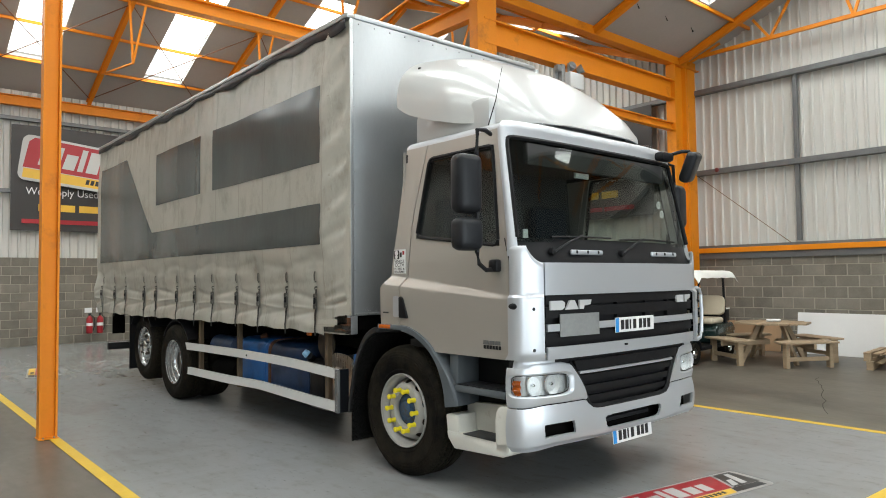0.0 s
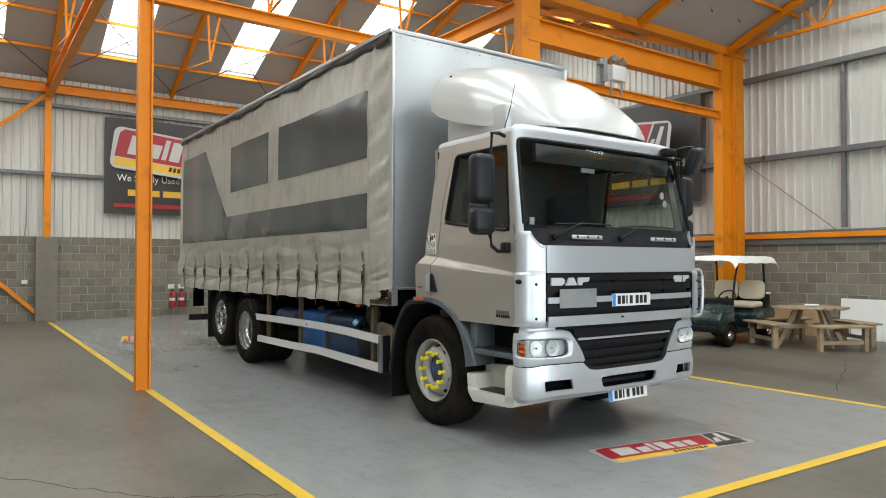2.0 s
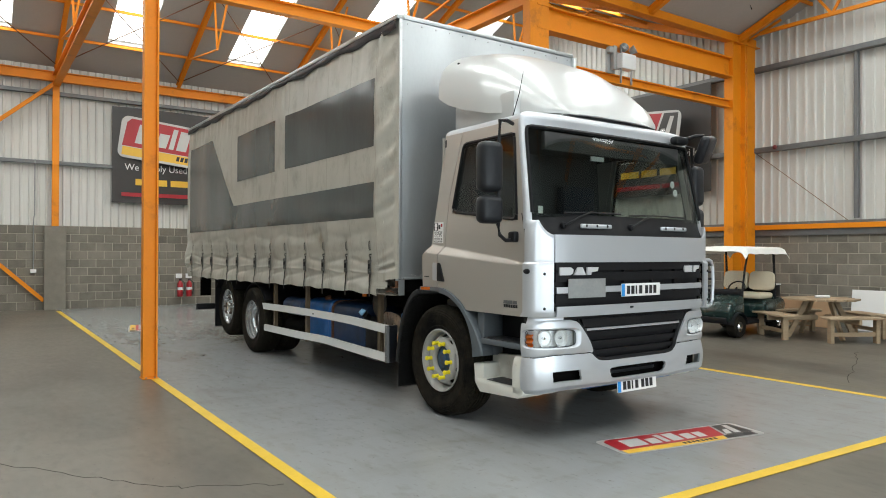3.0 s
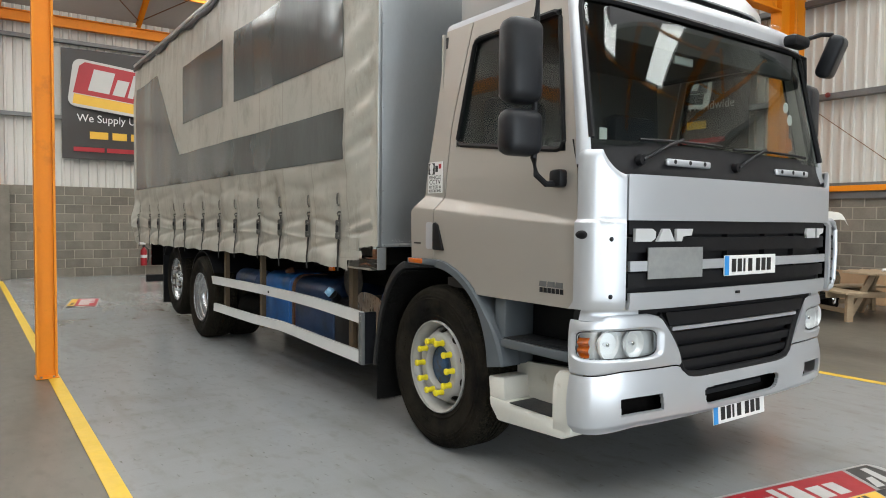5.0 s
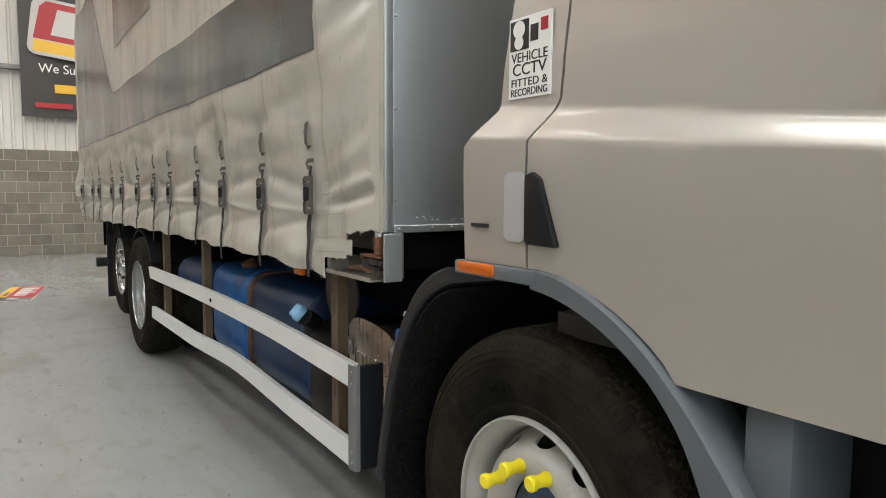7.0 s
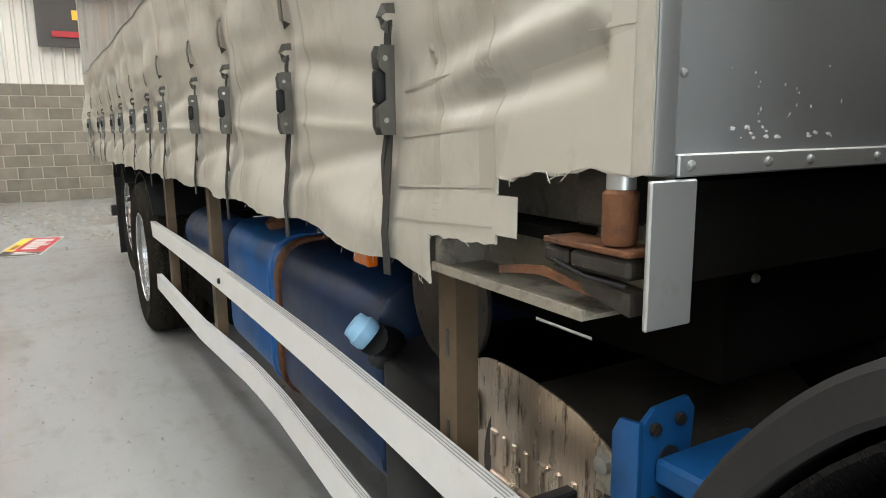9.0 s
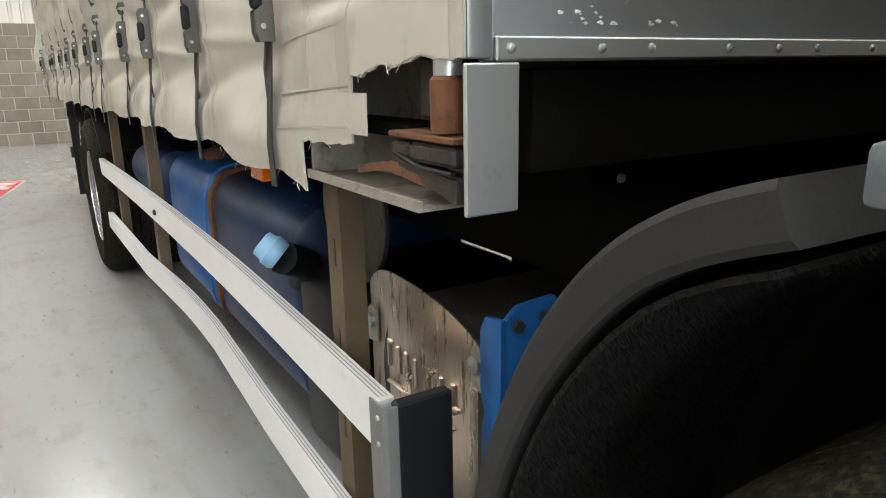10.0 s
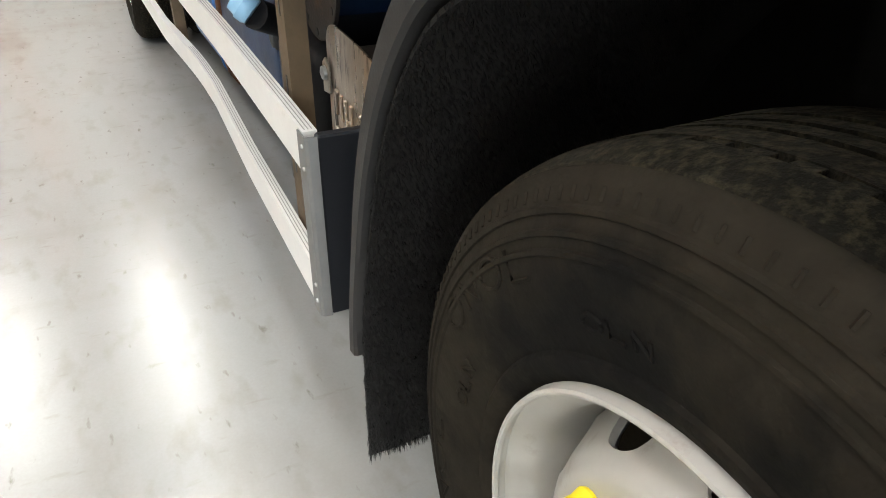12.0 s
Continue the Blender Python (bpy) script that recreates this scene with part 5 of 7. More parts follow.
        bm.faces.new([bm.verts.new(p + Vector((-w, 0, 0))), bm.verts.new(p + Vector((w, 0, 0))), bm.verts.new(p + d)])
    tagged(part("bristles", bm, BRISTLE, guard, "black spray-suppression bristles", smooth=False), kind="stuff")
    part("inner_wing", prism([(AX - 0.66, 0.62), (AX + 0.68, 0.62), (AX + 0.60, 1.0), (AX + 0.3, 1.19), (AX - 0.3, 1.19), (AX - 0.6, 0.9)], 0.02 * s, "x", s * 0.60), CHASSIS, truck)
    # steps: grey upper tread, white lower tray
    sx0, sx1 = sorted((s * 0.90, s * 1.20))
    part("upper_step", box(*sorted((s * 0.95, s * 1.215)), 0.27, 0.80, 0.775, 0.825, 0.012), GREYPL, truck, "grey plastic cab step")
    part("step_tread", box(*sorted((s * 0.97, s * 1.20)), 0.30, 0.78, 0.826, 0.832, 0.002, 1), DARKGREY, truck)
    for ys_ in (0.38, 0.58):
        part("tread_slot", box(*sorted((s * 1.02, s * 1.15)), ys_, ys_ + 0.12, 0.8325, 0.835, 0.001, 1), BLACK, truck)
    part("step_well", box(*sorted((s * 0.90, s * 0.95)), 0.22, 0.90, 0.40, 1.06, 0.01), BLACKPL, truck)
    part("step_riser", box(*sorted((s * 0.95, s * 1.19)), 0.78, 0.88, 0.66, 1.05, 0.02), GREYPL, truck)
    tray = part("lower_step", prism([(0.26, 0.40), (0.31, 0.37), (0.82, 0.345), (0.89, 0.42), (0.90, 0.47), (0.26, 0.47)], 0.275 * s, "x", s * 0.93, 0.01), WHITEPL, truck, "white plastic lower cab step")
    part("step_cheek", prism([(0.25, 0.40), (0.385, 0.40), (0.385, 0.62), (0.37, 0.69), (0.34, 0.722), (0.25, 0.728)], 0.235 * s, "x", s * 0.97, 0.012), WHITEPL, tray)
    part("step_rear_cheek", prism([(0.765, 0.46), (0.90, 0.46), (0.915, 0.588), (0.775, 0.60)], 0.24 * s, "x", s * 0.96, 0.012), WHITEPL, tray)
    part("step_back", prism([(0.34, 0.46), (0.87, 0.46), (0.87, 0.665), (0.34, 0.70)], 0.05 * s, "x", s * 0.955, 0.006), WHITEPL, tray)
    part("step_tread", box(*sorted((s * 1.02, s * 1.215)), 0.38, 0.71, 0.47, 0.476, 0.002, 1), DARKGREY, tray)

# headboard of the cab and its dark inside
part("cab_back", box(-1.15, 1.15, 1.465, 1.48, 1.2, 2.68), SILVER2, truck)
part("cab_lining", box(-1.13, 1.13, 1.44, 1.462, 1.2, 2.66), INTERIOR, truck)
part("cab_floor", box(-1.1, 1.1, 0.28, 1.46, 1.06, 1.12), INTERIOR, truck)
part("dashboard", prism([(0.26, 1.10), (0.75, 1.10), (0.78, 1.62), (0.70, 1.82), (0.22, 1.86)], 2.12, "x", -1.06, 0.03), INTERIOR, truck, "dark cab dashboard")
for x in (-0.62, 0.62):
    part("seat", box(x - 0.27, x + 0.27, 0.88, 1.38, 1.42, 1.60, 0.06), SEAT, truck)
    part("seat_back", box(x - 0.26, x + 0.26, 1.26, 1.40, 1.5, 2.30, 0.06), SEAT, truck)
wheel_m = pose(-0.62, 0.74, 1.86, 38, 0, 0)
bm = bmesh.new()
n, k = 28, 8
tor = [[bm.verts.new(((0.23 + 0.016 * math.cos(2 * math.pi * j / k)) * math.cos(2 * math.pi * i / n), (0.23 + 0.016 * math.cos(2 * math.pi * j / k)) * math.sin(2 * math.pi * i / n), 0.016 * math.sin(2 * math.pi * j / k))) for j in range(k)] for i in range(n)]
for i in range(n):
    for j in range(k):
        bm.faces.new((tor[i][j], tor[i][(j + 1) % k], tor[(i + 1) % n][(j + 1) % k], tor[(i + 1) % n][j]))
box(-0.22, 0.22, -0.03, 0.03, -0.02, 0.0, 0.008, bm=bm)
part("steering_wheel", bm, BLACKPL, truck, m=wheel_m)
part("headlining", box(-1.05, 1.05, 0.32, 1.44, 2.62, 2.66), INTERIOR, truck)
part("sun_visor", box(-0.95, 0.95, 0.25, 0.30, 2.44, 2.60, 0.01), INTERIOR, truck)
# white card paints in a small bright reflection low in the windscreen
part("paper_note", box(-1.085, -1.03, 0.19, 0.195, 1.89, 1.96), WHITE, truck, "small white card standing in for a windscreen reflection")
part("inner_mirror", box(-0.30, -0.12, 0.30, 0.32, 2.40, 2.52, 0.005), WHITE, truck)

for x, z in ((0.775, 2.235), (0.80, 2.155)):
    part("round_sticker", lathe([(0.0, 0.0001), (0.0, 0.034), (-0.001, 0.034), (-0.001, 0.0001)], 20, "y"), WHITE, truck, "round white paper disc behind the windscreen", Matrix.Translation(fp(x, z, -0.022)))
# windscreen, frame and scuttle
part("windscreen", sheet(lambda u, z: cp(u, z, -0.012), steps(-0.825, 0.825, 44), steps(1.87, 2.625, 10), 0.005), PANE, truck, "tinted cab windscreen")
edge = [(-0.80, z) for z in steps(1.90, 2.56, 6)] + [(-0.787, 2.60), (-0.755, 2.622)] + [(u, 2.628) for u in steps(-0.69, 0.69, 16)] + [(0.755, 2.622), (0.787, 2.60)] + [(0.80, z) for z in steps(2.56, 1.90, 6)]
part("windscreen_seal", tube([cp(u, z, 0.001) for u, z in edge], 0.017, 6), BLACKPL, truck, "black windscreen seal")
part("scuttle_panel", sheet(lambda u, z: cp(u, z, -0.004, ramp(z, [(1.66, 0.028), (1.74, 0.04), (1.80, 0.063), (1.90, 0.094)])), steps(-0.95, 0.95, 56), steps(1.66, 1.897, 8), 0.02), BLACKPL, truck, "black panel under the windscreen")
part("roof_lip", sheet(lambda u, z: cp(u, z), steps(-1, 1, 50), steps(2.63, 2.70, 4), 0.02), SILVER, truck)


def roof_fn(u, t):
    """The cab's roof: its outline drawn in and up."""
    a = abs(u)
    s = -1 if u < 0 else 1
    if a <= 1:
        p = cp(u, 2.70)
    else:
        p = (s * half_w(2.70, 1.0), lerp(edge_a(2.70), 1.46, a - 1), 2.70)
    k = 1 - t
    z = 2.70 + 0.065 * math.sin(t * math.pi / 2) if t < 1 else 2.765
    inset = 0.10 * (1 - math.cos(t * math.pi / 2))
    return (p[0] * (1 - inset / 1.1), lerp(p[1], 0.9, inset / 1.4), z)


bm = sheet(roof_fn, steps(-2, 2, 70), steps(0, 1, 6))
top = [v for v in bm.verts if abs(v.co.z - 2.765) < 1e-4]
top.sort(key=lambda v: math.atan2(v.co.y - 0.9, v.co.x))
bm.faces.new(top)
bmesh.ops.recalc_face_normals(bm, faces=bm.faces[:])
part("cab_roof", bm, SILVER, truck, "silver cab roof")
for x in (-0.72, 0.72):
    part("roof_marker", box(x - 0.05, x + 0.05, 0.24, 0.30, 2.735, 2.765, 0.01), LENS, truck, "clear roof marker lamp")

# front panel, grille and its bars
front("front_panel", steps(-1.036, 1.036, 40), steps(1.497, 1.722, 6), SILVER, 0.012, 0.02, label="silver front panel")
gr = front("grille", steps(-1.03, 1.03, 40), steps(0.98, 1.50, 6), BLACKPL, -0.035, 0.01, label="black plastic grille")
for zz, th in ((1.462, 0.066), (1.375, 0.075), (1.20, 0.07)):
    front("grille_bar", steps(-1.02, 1.02, 40), [zz - th / 2, zz - th / 2 + 0.006, zz + th / 2 - 0.006, zz + th / 2], BLACKPL, 0.0, 0.03, parent=gr)
for x in (-0.55, -0.2, 0.2, 0.55):
    part("grille_rib", box(x - 0.006, x + 0.006, fp(x, 1.3)[1] + 0.003, fp(x, 1.3)[1] + 0.04, 1.17, 1.49), BLACKPL, gr)
front("bright_strip", steps(-1.02, 1.02, 40), steps(1.245, 1.295, 3), SILVER, 0.012, 0.02, parent=gr, label="silver grille strip")
front("bright_strip", steps(-1.02, 1.02, 40), steps(1.053, 1.138, 4), SILVER, 0.014, 0.02, parent=gr, label="silver grille strip")
x, y, z = fp(-0.12, 1.11, 0.016)
part("latch", box(-0.14, -0.10, y - 0.006, y + 0.004, 1.10, 1.115, 0.003), DARKGREY, gr)

# badges as plain raised shapes
def badge(pts_list, y_of, m_off=0.0, material=BADGE, label="raised bright maker's badge", th=0.01):
    bm = bmesh.new()
    for pts in pts_list:
        vs0 = [bm.verts.new((x, y_of(x, z) - th, z)) for x, z in pts]
        vs1 = [bm.verts.new((x, y_of(x, z) + 0.004, z)) for x, z in pts]
        k = len(pts)
        bm.faces.new(vs0)
        for i in range(k):
            bm.faces.new((vs0[i], vs0[(i + 1) % k], vs1[(i + 1) % k], vs1[i]))
    bmesh.ops.recalc_face_normals(bm, faces=bm.faces[:])
    return part("badge", bm, material, truck, label, smooth=False)


gy = lambda x, z: fp(x, z, 0.004)[1]
badge([[(-0.991, 1.392), (-0.88, 1.392), (-0.852, 1.408), (-0.848, 1.44), (-0.875, 1.456), (-0.991, 1.456)], [(-0.838, 1.392), (-0.703, 1.392), (-0.745, 1.456), (-0.795, 1.456)], [(-0.69, 1.392), (-0.645, 1.392), (-0.638, 1.416), (-0.565, 1.422), (-0.553, 1.456), (-0.69, 1.456)]], gy)
badge([[(0.70, 1.40), (0.82, 1.40), (0.82, 1.46), (0.70, 1.46), (0.685, 1.43)], [(0.85, 1.40), (0.89, 1.40), (0.90, 1.42), (0.96, 1.43), (0.97, 1.46), (0.85, 1.46)]], gy)


def number_plate(x0, z0, off, tilt=0.0):
    y = fp(x0 + 0.26, z0 + 0.05, off)[1]
    p = part("number_plate", box(0, 0.551, -0.006, 0, 0, 0.111, 0.004, 1), WHITE, truck, "white number plate with a blue band", pose(x0, y, z0, tilt))
    part("blue_band", box(0.003, 0.045, -0.0085, -0.0062, 0.003, 0.108), PLATEBLUE, p)
    for k, x in enumerate((0.075, 0.135, 0.195, 0.245, 0.33, 0.39, 0.45)):
        part("plate_bar", box(x, x + (0.018 if k == 2 else 0.042), -0.0085, -0.0062, 0.02, 0.092), BLACK, p, smooth=False)
    return p


number_plate(-0.265, 1.20, 0.012)
number_plate(-0.252, 0.362, -0.035, -4)
part("blank_plate", sheet(lambda x, z: (x, fp(-0.69, 1.3, 0.016)[1] - 0.075 * (x + 0.69), z), steps(-0.905, -0.478, 4), steps(1.205, 1.362, 2), 0.006), GALV, truck, "blank grey metal plate", smooth=False)

# lower grille
low = part("lower_grille", sheet(lambda a, z: fp(a * lerp(0.55, 0.75, (z - 0.68) / 0.36), z, -0.08), steps(-1, 1, 30), steps(0.68, 1.04, 5), 0.01), BLACKPL, truck, "black lower grille")
for zz, th, o in ((0.99, 0.07, -0.01), (0.89, 0.045, -0.03), (0.81, 0.045, -0.035), (0.735, 0.04, -0.04)):
    part("grille_bar", sheet(lambda a, z: fp(a * lerp(0.55, 0.735, (z - 0.68) / 0.36), z, o), steps(-1, 1, 30), [zz - th / 2, zz - th / 2 + 0.006, zz + th / 2 - 0.006, zz + th / 2], 0.04), BLACKPL, low)
part("bright_strip", sheet(lambda a, z: fp(a * 0.655, z, -0.02), steps(-1, 1, 30), steps(0.925, 0.945, 2), 0.02), SILVER, low)
rim_pts = [(-0.765, 1.012), (-0.72, 0.97), (-0.655, 0.89), (-0.60, 0.79), (-0.565, 0.715), (-0.52, 0.682)] + [(x, 0.672) for x in steps(-0.4, 0.4, 8)] + [(0.52, 0.682), (0.565, 0.715), (0.60, 0.79), (0.655, 0.89), (0.72, 0.97), (0.765, 1.012)]
part("grille_rim", tube([fp(x, z, -0.03) for x, z in rim_pts], 0.02, 8), BLACKPL, low)

# bumper with lamp and air openings
def bumper_top(x):
    return lerp(0.672, 0.738, smooth(abs(x), 0.46, 0.64)) - 0.016 * smooth(abs(x), 1.0, 1.2)


def bump_fn(u, v):
    x = cp(u, 0.6)[0]
    z = lerp(0.445 - 0.02 * smooth(abs(x), 0.9, 1.2), bumper_top(x), v)
    o = -0.018 + 0.022 * math.sin(v * math.pi) - 0.03 * smooth(0.15 - v, 0.0, 0.15)
    return cp(u, z, o)


bu = steps(-1, 1, 420)
UF0, UF1, US = ux(0.735), ux(1.04), ux(0.37)
bumper = part("bumper", sheet(bump_fn, bu, steps(0, 1, 70), 0.02, lambda u, v: (UF0 - 0.012 + 0.04 * v < abs(u) < UF1 - 0.02 + 0.03 * v and 0.27 < v < 0.57) or abs(u / (US * (0.92 + 0.3 * v))) ** 9 + abs((v - 0.46) / 0.22) ** 5 < 1), SILVER, truck, "silver front bumper")
part("bumper_inside", sheet(lambda u, v: cp(u, lerp(0.46, 0.72, v), -0.10), steps(-0.98, 0.98, 40), steps(0, 1, 3), 0.01), CHASSIS, bumper)
part("tow_beam", box(-0.62, 0.62, 0.11, 0.18, 0.42, 0.465, 0.01), BLUE, truck, "blue cross beam under the bumper")
part("recess_step", box(-0.32, 0.32, 0.07, 0.13, 0.53, 0.56, 0.005), DARKGREY, bumper)

REFLECT = mat("bright_lamp_bowl", (0.88, 0.89, 0.90), 0.22, metal=0.35, var=0.05, scale=40, fine=160, bump=0.1)
# lamp housings
for s in (-1, 1):
    def hz(u, v):
        x = abs(cp(u, 0.9)[0])
        lo = bumper_top(x) + 0.006
        return lerp(lo, 1.026 - 0.026 * smooth(x, 1.10, 1.22) - 0.016 * smooth(0.88 - x, 0.0, 0.1), v)

    def hu(t, v):
        return lerp(ux(lerp(0.585, 0.775, v ** 1.3)), 1.0, t)
    L0, L1 = ux(0.795), 0.958

    def opening(u, v):
        return abs((u - (L0 + L1) / 2) / (L1 - L0) * 2) ** 7 + abs((hz(u, v) - 0.877) / (0.066 + 0.008 * (L1 - u) / (L1 - L0))) ** 5

    house = part("lamp_housing", sheet(lambda t, v: (lambda u: cp(s * u, hz(u, v), -0.022 + 0.020 * math.sin(max(0.0, min(1.0, v)) * math.pi) ** 0.5 - 0.012 * smooth(2.4 - opening(u, v), 0.0, 1.3)))(hu(t, v)), steps(0, 1, 150), steps(0, 1, 96), 0.02 * s, lambda t, v: opening(hu(t, v), v) < 1), SILVER, truck, "silver headlamp surround")
    part("lens", sheet(lambda u, v: cp(s * u, hz(u, v), -0.016), steps(L0 - 0.002, L1 + 0.002, 14), steps(0.20, 0.76, 8), 0.004), LENS, house, "clear headlamp lens")
    part("lamp_bowl", sheet(lambda u, v: cp(s * u, hz(u, v), -0.072), steps(L0 - 0.02, L1 + 0.02, 14), steps(0.12, 0.82, 8), 0.006), REFLECT, house, "bright lamp reflector housing")
    part("lens_rim", tube([cp(s * (lerp(L0, L1, 0.5) + 0.5 * (L1 - L0) * math.copysign(abs(math.cos(q)) ** 0.29, math.cos(q))), 0.877 + 0.070 * math.copysign(abs(math.sin(q)) ** 0.4, math.sin(q)), -0.020) for q in [2 * math.pi * i / 48 for i in range(49)]], 0.004, 6), BLACKPL, house, "thin black lens gasket")
    for uu in (lerp(L0, L1, 0.22), lerp(L0, L1, 0.52)):
        p = cp(s * uu, 0.877, -0.042)
        part("reflector", lathe([(-0.012, 0.074), (0.0, 0.070), (0.018, 0.057), (0.034, 0.036), (0.042, 0.004), (0.048, 0.004), (0.04, 0.04), (0.02, 0.062), (0.0, 0.077)], 32, "y", close=True), REFLECT, house, m=Matrix.Translation(p))
        part("bulb_shield", lathe([(0.04, 0.01), (0.0, 0.012), (-0.006, 0.008), (-0.008, 0.0001)], 14, "y"), CHROME, house, m=Matrix.Translation(p))
    part("turn_lamp", sheet(lambda u, v: cp(s * u, hz(u, v), -0.040 - 0.010 * math.sin(v * 40)), steps(lerp(L0, L1, 0.80), L1, 8), steps(0.30, 0.66, 24), 0.004), AMBER, house, "amber turn lamp")
    part("lamp_gap", sheet(lambda u, z: cp(s * u, z, -0.05), steps(ux(0.62), 1.0, 16), steps(0.98, 1.08, 2), 0.01), BLACK, truck)

for s in (-1, 1):
    part("lamp_neck", sheet(lambda u, z: cp(s * u, z, -0.012 - 0.03 * math.sin(math.pi * (z - 1.0) / 0.09) * 0.5), steps(ux(0.93), 0.93, 12), steps(1.0, 1.09, 6), 0.015 * s), SILVER, truck)
# wipers and grab handles
for x0, x1 in ((-0.90, -0.25), (-0.05, 0.75)):
    a, b = Vector(fp(x0, 1.80, 0.03)), Vector(fp(x0 + 0.36, 1.925, 0.03))
    wiper = part("wiper", tube([a, a.lerp(b, 0.5) + Vector((0, -0.012, 0.012)), b], 0.009, 6), BLACKPL, truck, "black windscreen wiper")
    part("wiper_blade", tube([fp(x, 1.905 + 0.012 * math.sin(3 * (x - x0)), 0.012) for x in steps(x0 + 0.02, x1 + 0.1, 8)], 0.008, 6), BLACKPL, wiper)
    part("wiper_pivot", lathe([(0.0, 0.03), (-0.03, 0.026), (-0.034, 0.0001)], 14, "y"), BLACKPL, wiper, m=Matrix.Translation(fp(x0, 1.80, 0.0)))
for x in (-0.71, 0.40):
    y = fp(x + 0.2, 1.80, -0.012)[1]
    h = part("grab_handle", box(x, x + 0.40, y - 0.035, y - 0.012, 1.780, 1.818, 0.012, 3), SILVER, truck, "silver front grab handle")
    for dx in (0.065, 0.20, 0.335):
        part("handle_foot", lathe([(0.02, 0.012), (-0.037, 0.012), (-0.038, 0.0001)], 10, "y"), DARKGREY, h, m=Matrix.Translation((x + dx, y, 1.802)))

# roof deflector
def defl(u, y):
    """u from -1 to 1 across, y along the cab."""
    topz = ramp(y, [(0.28, 2.80), (0.34, 2.91), (0.48, 3.08), (0.70, 3.28), (0.95, 3.45), (1.2, 3.56), (1.45, 3.62), (1.62, 3.635)])
    botz = ramp(y, [(0.28, 2.785), (0.5, 2.80), (0.9, 2.84), (1.25, 2.93), (1.50, 3.02), (1.62, 3.10)])
    w = ramp(y, [(0.28, 0.50), (0.34, 0.70), (0.48, 0.86), (0.70, 0.97), (1.0, 1.06), (1.62, 1.10)])
    th = abs(u) * math.pi / 2
    n = 2.9
    sx, cz = math.sin(th) ** (2 / n), max(0.0, math.cos(th)) ** (2 / n)
    return ((-1 if u < 0 else 1) * w * sx, y, botz + (topz - botz) * cz)


part("roof_deflector", sheet(defl, steps(-1, 1, 56), [0.28, 0.30, 0.34, 0.40, 0.48] + steps(0.58, 1.62, 14), 0.012), DEFLECT, truck, "curved silver roof wind deflector")
part("deflector_base", box(-0.99, 0.99, 0.60, 1.50, 2.755, 3.02, 0.04), DEFLECT, truck)
part("deflector_back", box(-0.95, 0.95, 1.48, 1.5, 2.9, 3.45), DARKGREY, truck)
part("antenna", tube([(-1.0, 0.62, 2.74), (-1.02, 0.50, 2.95), (-1.03, 0.42, 3.18)], [0.006, 0.004, 0.002], 6), BLACKPL, truck, "thin black roof antenna")
part("antenna_foot", lathe([(0, 0.018), (0.02, 0.014), (0.03, 0.0001)], 10, "z"), BLACKPL, truck, m=pose(-1.0, 0.62, 2.735))

# mirrors
def mirror(s):
    """Main and wide-angle mirror on a bent arm beside the cab."""
    x = s * 1.45
    arm = part("mirror_arm", tube([(s * 1.17, 0.42, 2.66), (s * 1.27, 0.38, 2.67), (s * 1.36, 0.37, 2.66), (s * 1.37, 0.37, 2.50), (s * 1.38, 0.37, 1.80), (s * 1.37, 0.36, 1.72), (s * 1.32, 0.34, 1.675), (s * 1.22, 0.33, 1.68)], 0.017, 8), BLACKPL, truck, "black bent mirror arm")
    part("arm_mount", box(*sorted((s * 1.19, s * 1.275)), 0.285, 0.37, 1.66, 1.75, 0.02), BLACKPL, arm)
    main = part("main_mirror", box(-0.112, 0.112, -0.075, 0.075, -0.208, 0.208, 0.058, 4), DARKGREY, arm, "dark grey main mirror", pose(x, 0.40, 2.275, 0, 0, s * 6))
    part("mirror_glass", box(-0.08, 0.08, 0.0755, 0.078, -0.17, 0.17, 0.001, 1), CHROME, main)
    wide = part("wide_mirror", box(-0.115, 0.115, -0.072, 0.072, -0.115, 0.115, 0.055, 4), DARKGREY, arm, "dark grey wide-angle mirror", pose(x, 0.40, 1.925, 0, 0, s * 6))
    part("mirror_glass", box(-0.08, 0.08, 0.0725, 0.075, -0.09, 0.09, 0.001, 1), CHROME, wide)
    return arm


mirror(-1)
mirror(1)
km = part("kerb_mirror_arm", tube([(0.92, 0.20, 2.68), (1.02, 0.10, 2.72), (1.12, 0.08, 2.73), (1.19, 0.10, 2.69)], 0.016, 8), BLACKPL, truck, "black front mirror arm")
part("kerb_mirror", box(-0.16, 0.16, -0.05, 0.05, -0.14, 0.14, 0.04, 3), DARKGREY, km, "black kerb mirror", pose(1.20, 0.11, 2.60, 22, -8, 18))
part("arm_clamp", box(0.78, 0.98, 0.14, 0.24, 2.63, 2.71, 0.03), BLACKPL, km)
wing = part("air_slat_frame", tube([(1.12, 0.13, 1.06), (1.262, 0.12, 1.05), (1.31, 0.12, 1.065), (1.338, 0.12, 1.11), (1.354, 0.12, 1.30), (1.342, 0.12, 1.45), (1.32, 0.12, 1.495), (1.28, 0.12, 1.51), (1.15, 0.13, 1.51)], 0.018, 10), SILVER, truck, "silver slatted corner wind deflector")
part("slat_post", box(1.205, 1.225, 0.12, 0.16, 1.06, 1.50, 0.004, 1), BLACKPL, wing)
for zz in steps(1.11, 1.46, 5):
    part("slat", box(1.16, 1.345, 0.125, 0.20, zz - 0.008, zz + 0.008, 0.003, 1), BLACKPL, wing)

